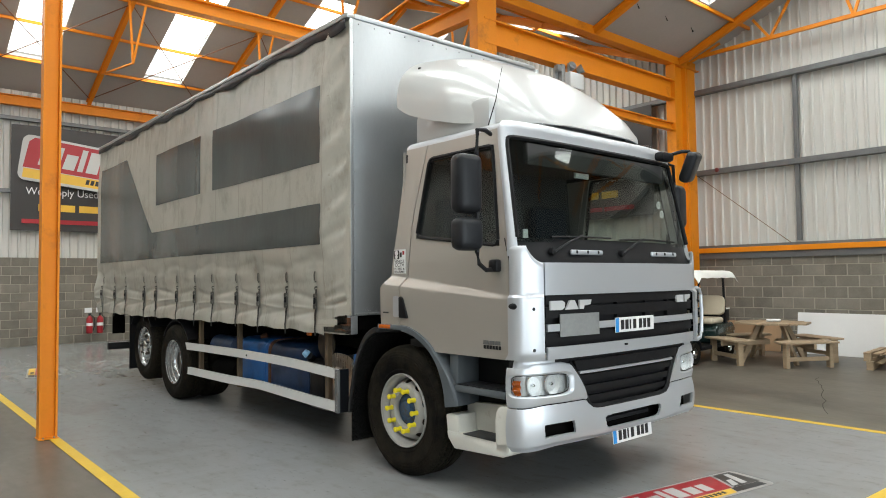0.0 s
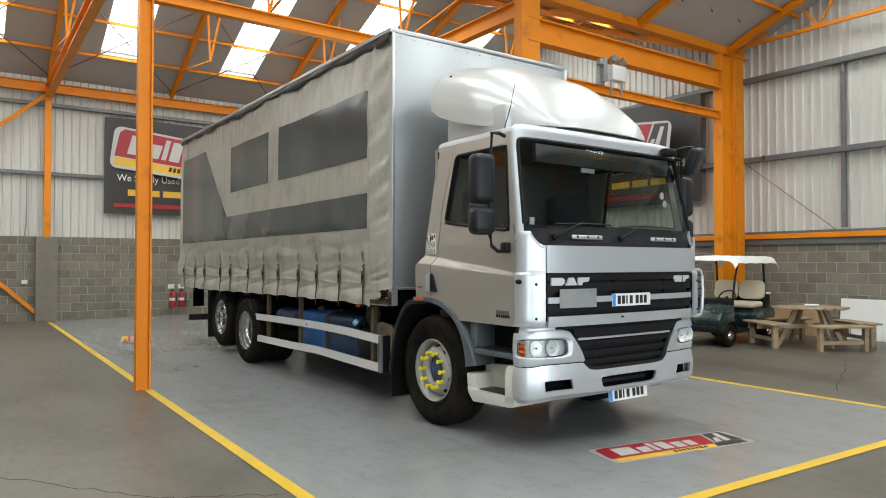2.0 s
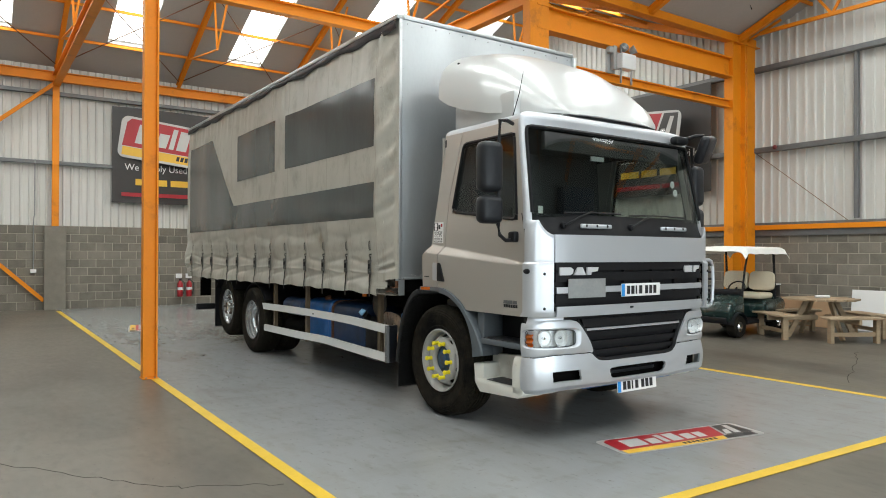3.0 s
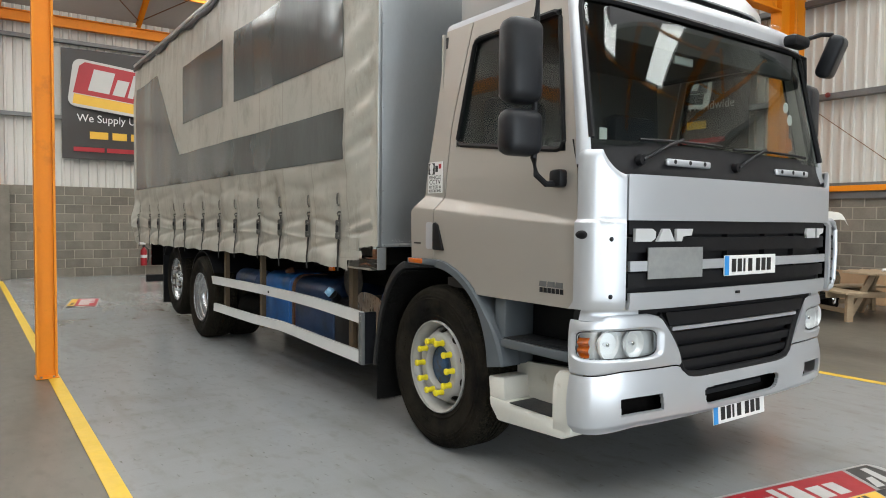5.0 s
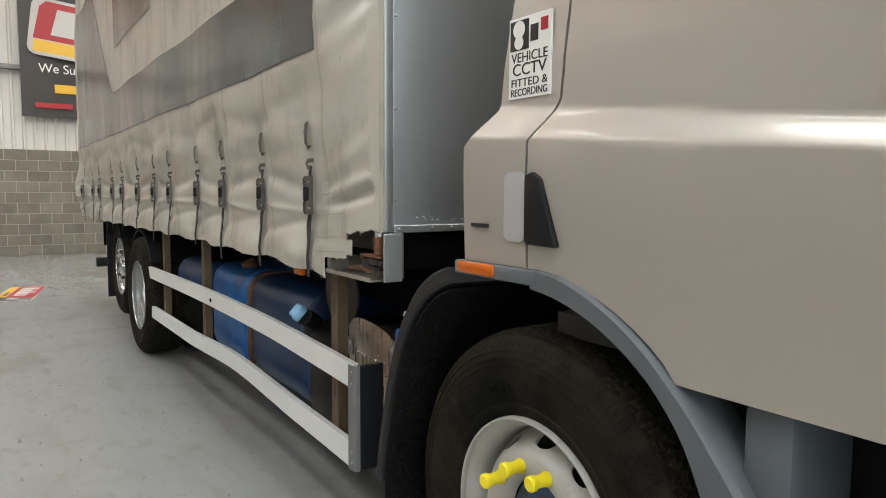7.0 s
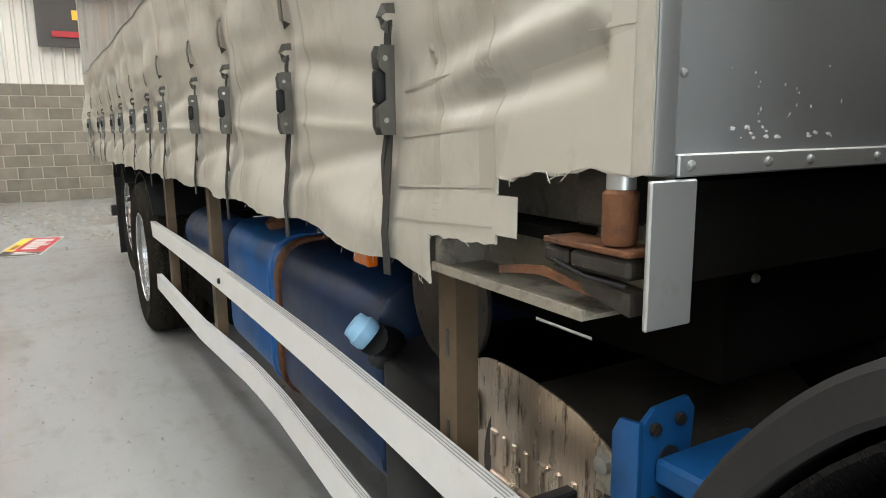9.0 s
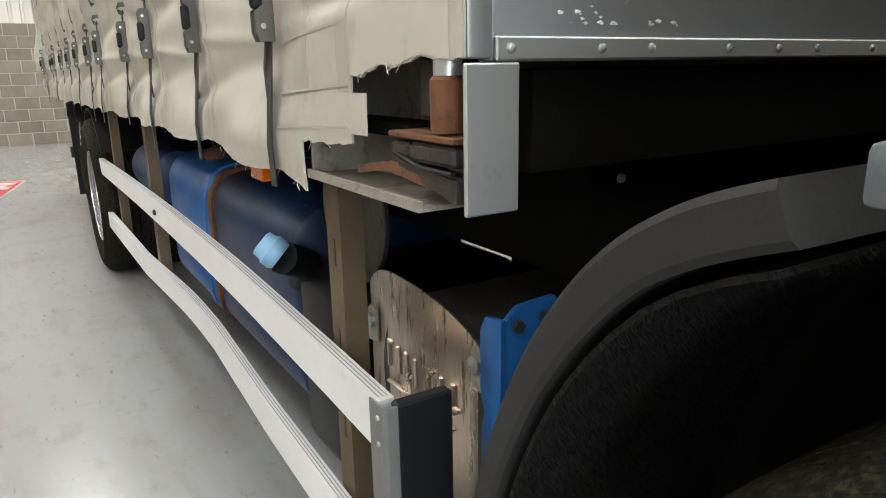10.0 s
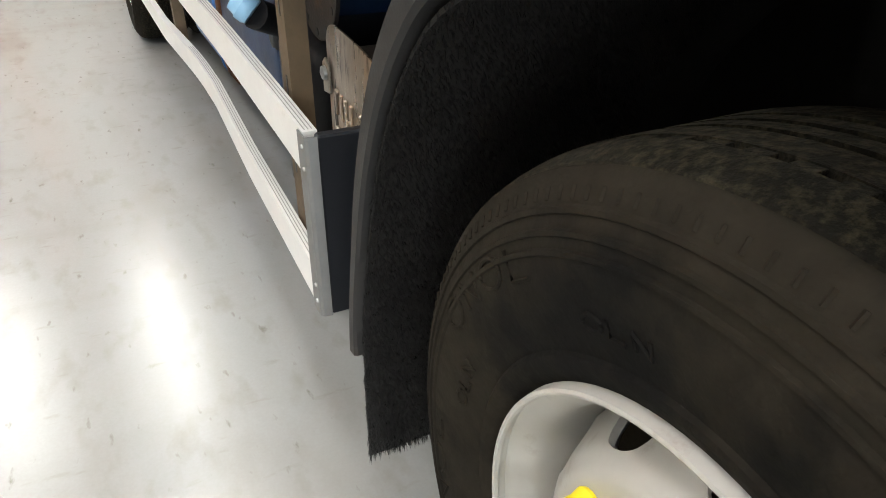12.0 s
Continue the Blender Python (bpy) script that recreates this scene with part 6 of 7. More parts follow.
# sticker on the quarter panel
sx = -half_w(1.745, 1.48) - 0.004
st = part("camera_sticker", box(sx - 0.001, sx + 0.006, 1.405, 1.56, 1.665, 1.865), WHITE, truck, "white and black camera warning sticker", pose(0, 0, 0), smooth=False)
SM = Matrix(((0, 0, -1, 0), (-1, 0, 0, 0), (0, 1, 0, 0), (0, 0, 0, 1)))
for txt, zz, sz in (("VEHICLE", 1.765, 0.034), ("CCTV", 1.735, 0.042), ("FITTED &", 1.703, 0.028), ("RECORDING", 1.679, 0.026)):
    words(txt, sz, Matrix.Translation((sx - 0.0015, 1.4825, zz)) @ SM, BLACK, st, width=0.135 if txt != "CCTV" else 0.125, depth=0.0008)
part("picture_block", box(sx - 0.0025, sx, 1.485, 1.555, 1.785, 1.858), BLACK, st, smooth=False)
part("picture_dot", lathe([(0.0, 0.022), (-0.0012, 0.022), (-0.0012, 0.0001)], 20), WHITE, st, m=pose(sx - 0.003, 1.52, 1.835))
part("picture_dot", lathe([(0.0, 0.017), (-0.0012, 0.017), (-0.0012, 0.0001)], 20), WHITE, st, m=pose(sx - 0.003, 1.52, 1.803))
part("picture_block", box(sx - 0.0025, sx, 1.45, 1.478, 1.80, 1.84), BLACK, st, smooth=False)
part("picture_mark", box(sx - 0.0025, sx, 1.415, 1.44, 1.82, 1.85), RED, st, smooth=False)
part("lock_mark", box(-CW - 0.002, -CW + 0.01, 1.60, 1.67, 1.335, 1.345), BLACK, truck)
# model badge on the door: two rows of plain raised shapes
def door_mark(y0, y1, z0, z1, lean, material):
    x = -half_w(z1, y0) - 0.003
    return part("badge", prism([(y0, z0), (y1, z0), (y1 - lean, z1), (y0 - lean * 0.3, z1)], 0.012, "x", x, 0.001), material, truck, "dark raised model badge", smooth=False)


for y0, y1 in ((0.296, 0.348), (0.354, 0.408), (0.414, 0.468)):
    door_mark(y0, y1, 1.149, 1.178, 0.006, RAILGREY)
for k in range(6):
    door_mark(0.292 + k * 0.030, 0.314 + k * 0.030, 1.118, 1.144, 0.0, DARKGREY)



# the cab is a little narrower than the body and sits flush with it on the driver's side
NARROW = Matrix.Translation((-CW, 0, 0)) @ Matrix.Diagonal((0.9433, 1, 1, 1)) @ Matrix.Translation((CW, 0, 0))


def in_truck(ob):
    m = ob.matrix_basis
    while ob.parent and ob.parent is not truck:
        ob = ob.parent
        m = ob.matrix_basis @ m
    return m


for ob in [o for o in bpy.data.objects if o not in built_before and o.type == "MESH"]:
    m = in_truck(ob)
    ob.data.transform(m.inverted() @ NARROW @ m)

# straps and buckles along the curtain
def cheek(y, t):
    return prism([(-0.006, 1.335), (-0.030, 1.335), (-0.036, 1.35), (-0.036, 1.385), (-0.022, 1.395), (-0.022, 1.44), (-0.034, 1.45), (-0.036, 1.475), (-0.030, 1.488), (-0.006, 1.488)], t, "y", y, 0.0)


for q, y in enumerate(STRAPS):
    fx = -HB - 0.016 - max(fold(y, 1.36 + 0.03 * k) for k in range(8))
    M = Matrix.Translation((fx, 0, 0))
    low = -HB - 0.020 - fold(y, 1.16)
    strap = part("strap", tube([(fx - 0.007, y, 1.53), (fx - 0.010, y, 1.50), (fx - 0.010, y, 1.34), (lerp(fx, low, 0.5) - 0.006, y, 1.25), (low - 0.003, y, 1.16), (low - 0.001, y - 0.003, hem(y) - 0.03 - 0.02 * (q % 3))], 0, flat=(0.003, 0.024)), WEBBING, truck, "dark webbing curtain strap with a steel buckle")
    part("strap_tail", tube([(fx - 0.014, y + 0.004, 1.34), (fx - 0.016, y + 0.018, 1.29), (fx - 0.012, y + 0.024, 1.22 - 0.01 * (q % 4)), (fx - 0.022, y + 0.034, 1.19), (fx - 0.018, y + 0.05, 1.185)], 0, flat=(0.003, 0.012)), WEBBING, strap)
    part("strap_hook", tube([(fx + 0.004, y, 1.552), (fx - 0.016, y, 1.550), (fx - 0.026, y, 1.535), (fx - 0.016, y, 1.522), (fx - 0.004, y, 1.515)], 0, flat=(0.004, 0.017)), STEEL, strap, "steel strap hook")
    up = -HB - 0.012 - max(fold(y, 1.60), fold(y, 1.65), fold(y, 1.69))
    part("strap_loop", tube([(up + 0.004, y, 1.70), (up - 0.010, y, 1.695), (up - 0.014, y, 1.66), (up - 0.010, y, 1.615), (up + 0.004, y, 1.60)], 0, flat=(0.004, 0.022)), STEEL, strap, "steel strap loop")
    part("buckle", cheek(y + 0.012, 0.003), STEEL, strap, "worn steel over-centre buckle", M)
    part("buckle", cheek(y - 0.015, 0.003), STEEL, strap, "worn steel over-centre buckle", M)
    part("buckle_base", box(-0.006, -0.003, y - 0.012, y + 0.012, 1.335, 1.488), STEEL, strap, m=M)
    part("buckle_block", box(-0.033, -0.006, y - 0.0115, y + 0.0115, 1.345, 1.385, 0.004, 1), STEEL, strap, m=M)
    part("buckle_lever", box(-0.040, -0.008, y - 0.0112, y + 0.0112, 1.388, 1.448, 0.008, 2), BLACKPL, strap, "black buckle roller", M)
    for zz in (1.36, 1.465):
        part("buckle_pin", lathe([(-0.018, 0.0001), (-0.018, 0.005), (0.018, 0.005), (0.018, 0.0001)], 8, "y"), CHROME, strap, m=pose(fx - 0.024, y, zz))
# lock box behind the torn curtain corner
LY = BY0 - 0.035
part("lock_back", box(-HB + 0.10, -HB + 0.115, LY + 0.10, LY + 0.62, 1.126, 1.30), GRIME, truck, "grimy backing plate")
part("lock_end", box(-HB + 0.0, -HB + 0.11, LY + 0.48, LY + 0.486, 1.118, 1.24, 0.001, 1), GRIME, truck)
part("lock_channel", prism([(-HB - 0.010, 1.118), (-HB + 0.098, 1.118), (-HB + 0.098, 1.205), (-HB + 0.094, 1.205), (-HB + 0.094, 1.124), (-HB - 0.004, 1.124), (-HB - 0.004, 1.132), (-HB - 0.010, 1.132)], 0.36, "y", LY + 0.12, 0.0), GRIME, truck, "grimy steel channel with a bent lip")
part("lock_bar", tube([(-HB + 0.0, LY + 0.30, 1.150), (-HB - 0.004, LY + 0.245, 1.160), (-HB - 0.004, LY + 0.20, 1.166), (-HB + 0.004, LY + 0.15, 1.156), (-HB + 0.01, LY + 0.06, 1.146)], 0, flat=(0.006, 0.011)), RUST, truck, "rusty bent lock bar")
part("lock_roller", lathe([(1.214, 0.0001), (1.214, 0.018), (1.220, 0.0205), (1.272, 0.0205), (1.276, 0.017), (1.276, 0.0001)], 20, "z"), RUST, truck, "rusty curtain roller foot", pose(-HB + 0.012, LY + 0.085, 0))
part("roller_collar", lathe([(1.2765, 0.0001), (1.2765, 0.0165), (1.298, 0.0165), (1.298, 0.0001)], 16, "z"), ALU, truck, m=pose(-HB + 0.012, LY + 0.085, 0))
part("ratchet_plate", box(-HB - 0.006, -HB + 0.05, LY + 0.052, LY + 0.20, 1.203, 1.211, 0.002, 1), RUST, truck, "rusty curtain ratchet plate")
part("ratchet", box(-HB - 0.002, -HB + 0.045, LY + 0.056, LY + 0.155, 1.176, 1.200, 0.005, 1), DARKSTEEL, truck, "oily ratchet body")
part("ratchet", box(-HB + 0.0, -HB + 0.045, LY + 0.160, LY + 0.205, 1.178, 1.198, 0.004, 1), DARKSTEEL, truck)
part("ratchet_pawl", prism([(LY + 0.056, 1.135), (LY + 0.13, 1.150), (LY + 0.19, 1.168), (LY + 0.19, 1.175), (LY + 0.056, 1.163)], 0.03, "x", -HB + 0.002, 0.002), DARKSTEEL, truck)
part("lock_cable", tube([(-HB + 0.0, LY + 0.06, 1.170), (-HB - 0.006, LY + 0.12, 1.172), (-HB - 0.002, LY + 0.18, 1.182), (-HB + 0.01, LY + 0.21, 1.18)], 0.003, 6), BLACKPL, truck)
part("lock_box", box(-HB + 0.03, -HB + 0.09, LY + 0.115, LY + 0.18, 1.225, 1.298, 0.004, 1), DARKSTEEL, truck)
part("lock_ledge", box(-HB + 0.03, -HB + 0.099, LY + 0.21, LY + 0.46, 1.196, 1.214, 0.003, 1), CHASSIS, truck)
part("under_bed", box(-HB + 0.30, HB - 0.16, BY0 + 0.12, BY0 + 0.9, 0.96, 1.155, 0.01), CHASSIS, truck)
part("under_bolt", lathe([(0, 0.008), (-0.006, 0.006), (-0.008, 0.0001)], 8, "y"), GALV, truck, m=pose(-HB + 0.36, BY0 + 0.119, 1.12))
for k in range(18):
    part("rivet", lathe([(0, 0.006), (-0.003, 0.005), (-0.0045, 0.0025), (-0.005, 0.0001)], 14, "y"), GALV, truck, m=pose(-HB + 0.055 + k * 0.117 + 0.02 * math.sin(k * 2.3), BY0 - 0.008, 1.3035))
for k in range(9):
    part("rivet", lathe([(0, 0.0055), (-0.003, 0.0045), (-0.004, 0.002), (-0.0045, 0.0001)], 14, "y"), GALV, truck, m=pose(-HB + 0.045, BY0 - 0.0005, 1.4 + k * 0.3))
for k in range(14):
    part("rivet", lathe([(0, 0.009), (-0.005, 0.007), (-0.006, 0.0001)], 8, "y"), GALV, truck, m=pose(-HB + 0.1 + k * 0.18, BY0 - 0.0005, BZ1 - 0.07))

# side guard
GX = -1.235
def rail_high(y, v):
    return (GX, y, lerp(0.70, 0.79, v) + glide(y, [(2.41, 0.0), (2.7, 0.012), (3.35, 0.032), (4.6, 0.034), (6.2, 0.010)]))


def rail_low(y, v):
    """The lower rail, pushed in by a knock."""
    push = ramp(y, [(2.4, 0.0), (3.1, 0.014), (3.72, 0.038), (3.95, 0.036), (4.35, 0.022), (4.8, 0.004), (6.22, 0.0)])
    lift = ramp(y, [(2.4, 0.0), (3.7, 0.012), (4.1, 0.022), (4.8, 0.008), (6.22, -0.006)])
    return (GX + push, y, lerp(0.395, 0.488, v) + lift)


for fn_, label_ in ((rail_high, "white aluminium side guard rail"), (rail_low, "white aluminium side guard rail, bent by a knock")):
    rail = part("guard_rail", sheet(fn_, steps(2.41, 6.19, 80), [0, 0.04, 0.5, 0.96, 1], -0.028), RAILW, truck, label_)
    for q in (0.007, 0.014, 0.021):
        part("rail_groove", tube([(fn_(y, 1)[0] + q, y, fn_(y, 1)[2] + 0.0002) for y in steps(2.42, 4.2, 30)], 0, flat=(0.002, 0.0008)), GALV, rail)
part("guard_end", box(GX + 0.02, GX + 0.12, 2.383, 2.409, 0.39, 0.788, 0.004, 1), DARKGREY, truck, "black guard end plate")
part("guard_edge", prism([(GX - 0.004, 2.435), (GX - 0.004, 2.392), (GX + 0.002, 2.384), (GX + 0.019, 2.381), (GX + 0.019, 2.385), (GX + 0.004, 2.39), (GX - 0.001, 2.396), (GX - 0.001, 2.435)], 0.398, "z", 0.39), RAILGREY, truck, "grey rounded guard end edging")
for z in (0.42, 0.46, 0.72, 0.765):
    part("rivet", lathe([(0, 0.005), (-0.003, 0.004), (-0.004, 0.0001)], 8), GALV, truck, m=pose(GX - 0.004, 2.405, z))
for y in (2.645, 4.62, 5.78):
    gb = part("guard_bracket", prism([(GX + 0.04, y - 0.03), (GX + 0.085, y - 0.03), (GX + 0.085, y - 0.026), (GX + 0.045, y - 0.026), (GX + 0.045, y + 0.026), (GX + 0.085, y + 0.026), (GX + 0.085, y + 0.03), (GX + 0.04, y + 0.03)], 0.76, "z", 0.38, 0.0), BRACKET, truck, "grimy slotted steel bracket", smooth=False)
    for k in (1, 3, 5):
        part("bracket_slot", box(GX + 0.0385, GX + 0.0405, y - 0.005, y + 0.005, 0.52 + k * 0.085, 0.57 + k * 0.085, 0.0008, 1), BLACK, gb)
part("rail_bolt", lathe([(0, 0.012), (-0.008, 0.01), (-0.01, 0.0001)], 8), DARKGREY, truck, m=pose(GX - 0.001, 4.30, 0.775))

# darkened blue: the curtain's shade on the tanks is put into the colour
SHADEDBLUE = mat("shade_darkened_blue", (0.008, 0.032, 0.095), 0.45, var=0.4, scale=5, fine=60, bump=0.15, stain=(0.008, 0.016, 0.03), stain_at=0.50, stain_scale=2.2, soft=0.25)
# fuel tank, filler, air tanks, silencer cover
tank = part("fuel_tank", prism(rounded(-1.085, -0.55, 0.36, 0.95, 0.12), 0.80, "y", 4.02, 0.02), BLUE, truck, "dirty blue painted fuel tank with a shade-darkened end")
# tank end in the darkened blue, as shade under the skirt
part("tank_end", prism(rounded(-1.083, -0.55, 0.362, 0.948, 0.12), 0.82, "y", 3.20, 0.02), SHADEDBLUE, tank, "blue tank end darkened to look shaded")
for y, w_, mt in ((4.01, 0.05, RUST), (4.13, 0.02, BLUE)):
    part("tank_strap", prism(rounded(-1.093, -0.54, 0.352, 0.958, 0.125), w_, "y", y, 0.002), mt, tank, "rusty tank strap" if mt is RUST else "")
part("tank_cap", lathe([(0.0, 0.045), (0.05, 0.045), (0.055, 0.035), (0.055, 0.0001)], 16, "z"), RUST, tank, m=pose(-0.95, 4.42, 0.94, 0, -25))
neck = part("filler_neck", tube([(-1.03, 3.30, 0.70), (-1.08, 3.12, 0.82), (-1.16, 3.05, 0.865)], 0.04, 12), BLACKPL, truck, "black filler neck with a pale blue cap")
part("filler_cap", lathe([(0.0, 0.034), (0.01, 0.039), (0.03, 0.039), (0.036, 0.034), (0.055, 0.031), (0.058, 0.02), (0.058, 0.0001)], 18), mat("pale_blue_cap", (0.22, 0.42, 0.62), 0.4, var=0.1, bump=0.05), neck, "pale blue filler cap", Matrix.Translation((-1.165, 3.045, 0.868)) @ Matrix.Rotation(radians(150), 4, "Z") @ Matrix.Rotation(radians(-40), 4, "Y"))
part("additive_tank", box(-1.09, -0.6, 2.84, 3.18, 0.32, 0.82, 0.05, 3), BLACKPL, truck, "black plastic additive tank")
# upper air tank also darkened by colour to look shaded
part("air_tank", lathe([(4.95, 0.0001), (4.95, 0.08), (4.98, 0.13), (5.6, 0.13), (5.63, 0.08), (5.63, 0.0001)], 24, "y"), SHADEDBLUE, truck, "blue air tank darkened to look shaded", pose(-1.0, 0, 0.80))
part("air_tank", lathe([(4.95, 0.0001), (4.95, 0.08), (4.98, 0.12), (5.6, 0.12), (5.63, 0.08), (5.63, 0.0001)], 24, "y"), CHASSIS, truck, m=pose(-0.98, 0, 0.5))
plate = part("spring_plate", lathe([(-0.006, 0.0001), (-0.006, 0.16), (-0.004, 0.162), (0.006, 0.16), (0.006, 0.0001)], 40), DARKSTEEL, truck, "dark drilled steel plate", pose(-1.04, 2.90, 0.985))
for k in range(12):
    part("plate_hole", lathe([(0, 0.0001), (0, 0.010), (-0.0075, 0.010), (-0.0075, 0.0001)], 10), BLACK, plate, m=pose(0, 0.142 * math.cos(k * 0.5236), 0.142 * math.sin(k * 0.5236)))
sil = part("silencer", lathe([(-1.08, 0.0001), (-1.08, 0.20), (-0.55, 0.20), (-0.55, 0.0001)], 40), DARKSTEEL, truck, "dark oily silencer drum", pose(0, 2.50, 0.70))
shield = part("heat_shield", sheet(lambda y, v: (-1.060 - 0.03 * (1 - ((y - 2.52) / 0.27) ** 2), y, lerp(0.42, 0.70 + 0.215 * (1 - abs((y - 2.56) / 0.33) ** 3.5) - 0.02 * smooth(2.60 - y, 0.0, 0.3), v)), steps(2.325, 2.79, 24), steps(0, 1, 10), -0.004), SHIELD, truck, "scorched metal heat shield with stamped marks")
for k, yy in enumerate((2.665, 2.62, 2.585, 2.55, 2.505, 2.46, 2.425)):
    bulge = -1.060 - 0.03 * (1 - ((yy - 2.52) / 0.27) ** 2)
    part("stamped_bar", box(bulge - 0.006, bulge + 0.002, yy - 0.006, yy + 0.006, 0.715, 0.775, 0.003, 1), SHIELD, shield)
    if k % 2 == 0:
        part("stamped_bar", box(bulge - 0.006, bulge + 0.002, yy - 0.02, yy + 0.006, 0.764 - 0.02 * (k % 4), 0.775 - 0.02 * (k % 4), 0.003, 1), SHIELD, shield)
part("stamped_bar", box(-1.096, -1.084, 2.42, 2.66, 0.686, 0.694, 0.003, 1), SHIELD, shield)
for yy, zz in ((2.742, 0.79), (2.365, 0.83)):
    part("shield_tab", prism([(yy - 0.022, zz - 0.045), (yy + 0.022, zz - 0.05), (yy + 0.02, zz + 0.02), (yy, zz + 0.035), (yy - 0.02, zz + 0.02)], 0.006, "x", -1.082, 0.002), GRIME, shield, "pale grimy bolt tab")
    part("shield_bolt", lathe([(0, 0.018), (-0.015, 0.015), (-0.02, 0.0001)], 10), GALV, shield, m=pose(-1.075, yy, zz))
brk = part("silencer_bracket", prism([(2.285, 0.50), (2.335, 0.50), (2.335, 0.74), (2.328, 0.765), (2.338, 0.80), (2.338, 0.90), (2.325, 0.925), (2.285, 0.93)], 0.010, "x", -1.094, 0.002), BLUE, truck, "dirty blue silencer bracket with bolts")
part("bracket_web", prism([(-1.084, 0.50), (-1.02, 0.50), (-1.02, 0.76), (-0.985, 0.80), (-0.975, 0.93), (-0.99, 0.95), (-1.06, 0.945), (-1.084, 0.925)], 0.010, "y", 2.287, 0.002), BLUE, brk)
part("bracket_hole", lathe([(0, 0.0001), (0, 0.022), (-0.003, 0.022), (-0.003, 0.0001)], 16, "y"), BLACK, brk, m=pose(-1.03, 2.2865, 0.86))
part("bracket_arm", box(-1.06, -0.85, 2.20, 2.286, 0.83, 0.87, 0.006, 1), BLUE, brk)
for xx, zz in ((-1.062, 0.915), (-1.01, 0.92), (-1.062, 0.80)):
    part("bracket_bolt", lathe([(0, 0.010), (-0.008, 0.010), (-0.010, 0.0001)], 6, "y"), DARKSTEEL, brk, m=pose(xx, 2.287, zz))
spb = part("spring_bracket", prism([(1.20, 0.84), (1.24, 1.0), (1.34, 1.06), (1.40, 1.13), (1.44, 1.13), (1.44, 0.86), (1.36, 0.80)], 0.014, "x", -0.66, 0.004), BLUE, truck, "blue chassis bracket inside the wheel arch")
part("bracket_hole", lathe([(0, 0.0001), (0, 0.045), (-0.004, 0.045), (-0.004, 0.0001)], 20), BLACK, spb, m=pose(-0.6605, 1.35, 0.94))
part("hose_clip", tube([(-0.66, 1.15, 0.72), (-0.67, 1.18, 0.85), (-0.66, 1.22, 0.95)], 0.016, 8), BLUE, spb)
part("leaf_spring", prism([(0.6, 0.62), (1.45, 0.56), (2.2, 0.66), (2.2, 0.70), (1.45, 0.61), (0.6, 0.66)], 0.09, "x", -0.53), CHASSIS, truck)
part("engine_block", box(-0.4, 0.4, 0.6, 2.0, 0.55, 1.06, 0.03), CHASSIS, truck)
# added box, no real part: keeps the space behind the silencer dark
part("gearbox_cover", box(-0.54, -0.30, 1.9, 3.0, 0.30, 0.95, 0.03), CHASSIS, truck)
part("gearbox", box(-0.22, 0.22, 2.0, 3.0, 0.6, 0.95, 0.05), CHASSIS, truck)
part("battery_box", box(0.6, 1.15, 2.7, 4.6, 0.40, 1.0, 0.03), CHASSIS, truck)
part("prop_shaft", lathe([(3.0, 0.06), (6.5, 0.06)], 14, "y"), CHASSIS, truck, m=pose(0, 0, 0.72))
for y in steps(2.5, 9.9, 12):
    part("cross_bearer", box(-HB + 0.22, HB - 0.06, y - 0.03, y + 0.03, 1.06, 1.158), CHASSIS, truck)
# inner rear wheels, guards and flaps
for s in (-1, 1):
    part("inner_tyre", tyre_bm(REAR_R), RUBBER, truck, m=pose(s * 0.745, AXLES[1], REAR_R))
    for y, zc in zip(AXLES[1:], (REAR_R, TAG_Z)):
        part("rear_guard", sheet(lambda x, a: (s * x, y + 0.575 * math.cos(radians(a)), zc + 0.575 * math.sin(radians(a))), [0.62, 0.9, 1.2, 1.225], steps(35, 145, 16), 0.012), BLACKPL, truck, "black plastic rear wheel guard")
    part("rear_flap", box(*sorted((s * 0.70, s * 1.21)), AXLES[2] + 0.60, AXLES[2] + 0.612, 0.22, 1.10, 0.003, 1), BLACKPL, truck)
part("rear_bumper_bar", box(-1.15, 1.15, BY1 - 0.25, BY1 - 0.15, 0.42, 0.54, 0.01), BLACKPL, truck, "black underrun bar")
for sx_ in (-0.6, 0.6):
    part("bumper_hanger", box(sx_ - 0.04, sx_ + 0.04, BY1 - 0.24, BY1 - 0.16, 0.54, 1.06), CHASSIS, truck)
part("side_marker", box(-HB - 0.006, -HB + 0.02, 2.86, 2.93, 1.075, 1.11, 0.004, 1), AMBER, truck, "small red-orange side marker")
part("tail_bracket", box(-1.03, -0.82, BY1 - 0.06, BY1 - 0.02, 0.69, 1.1, 0.006), CHASSIS, truck)

# flaked paint low on the headboard
flk = random.Random(21)
bm = bmesh.new()
for k in range(34):
    cx, cz, r0 = -HB + flk.choice((0.15, 0.19, 0.22, 0.30)) + flk.uniform(-0.03, 0.04), 1.331 + flk.random() ** 3 * 0.10, flk.uniform(0.0008, 0.003)
    pts = [(cx + r0 * flk.uniform(0.4, 1.3) * (2.2 if cz < 1.35 else 0.6) * math.cos(q), cz + r0 * flk.uniform(0.4, 1.2) * math.sin(q)) for q in [2 * math.pi * i / 9 for i in range(9)]]
    prism(pts, 0.0006, "y", BY0 - 0.0012, 0.0, bm)
tagged(part("flaked_paint", bm, WHITE, bulk, "flaked pale paint", smooth=False), kind="stuff")


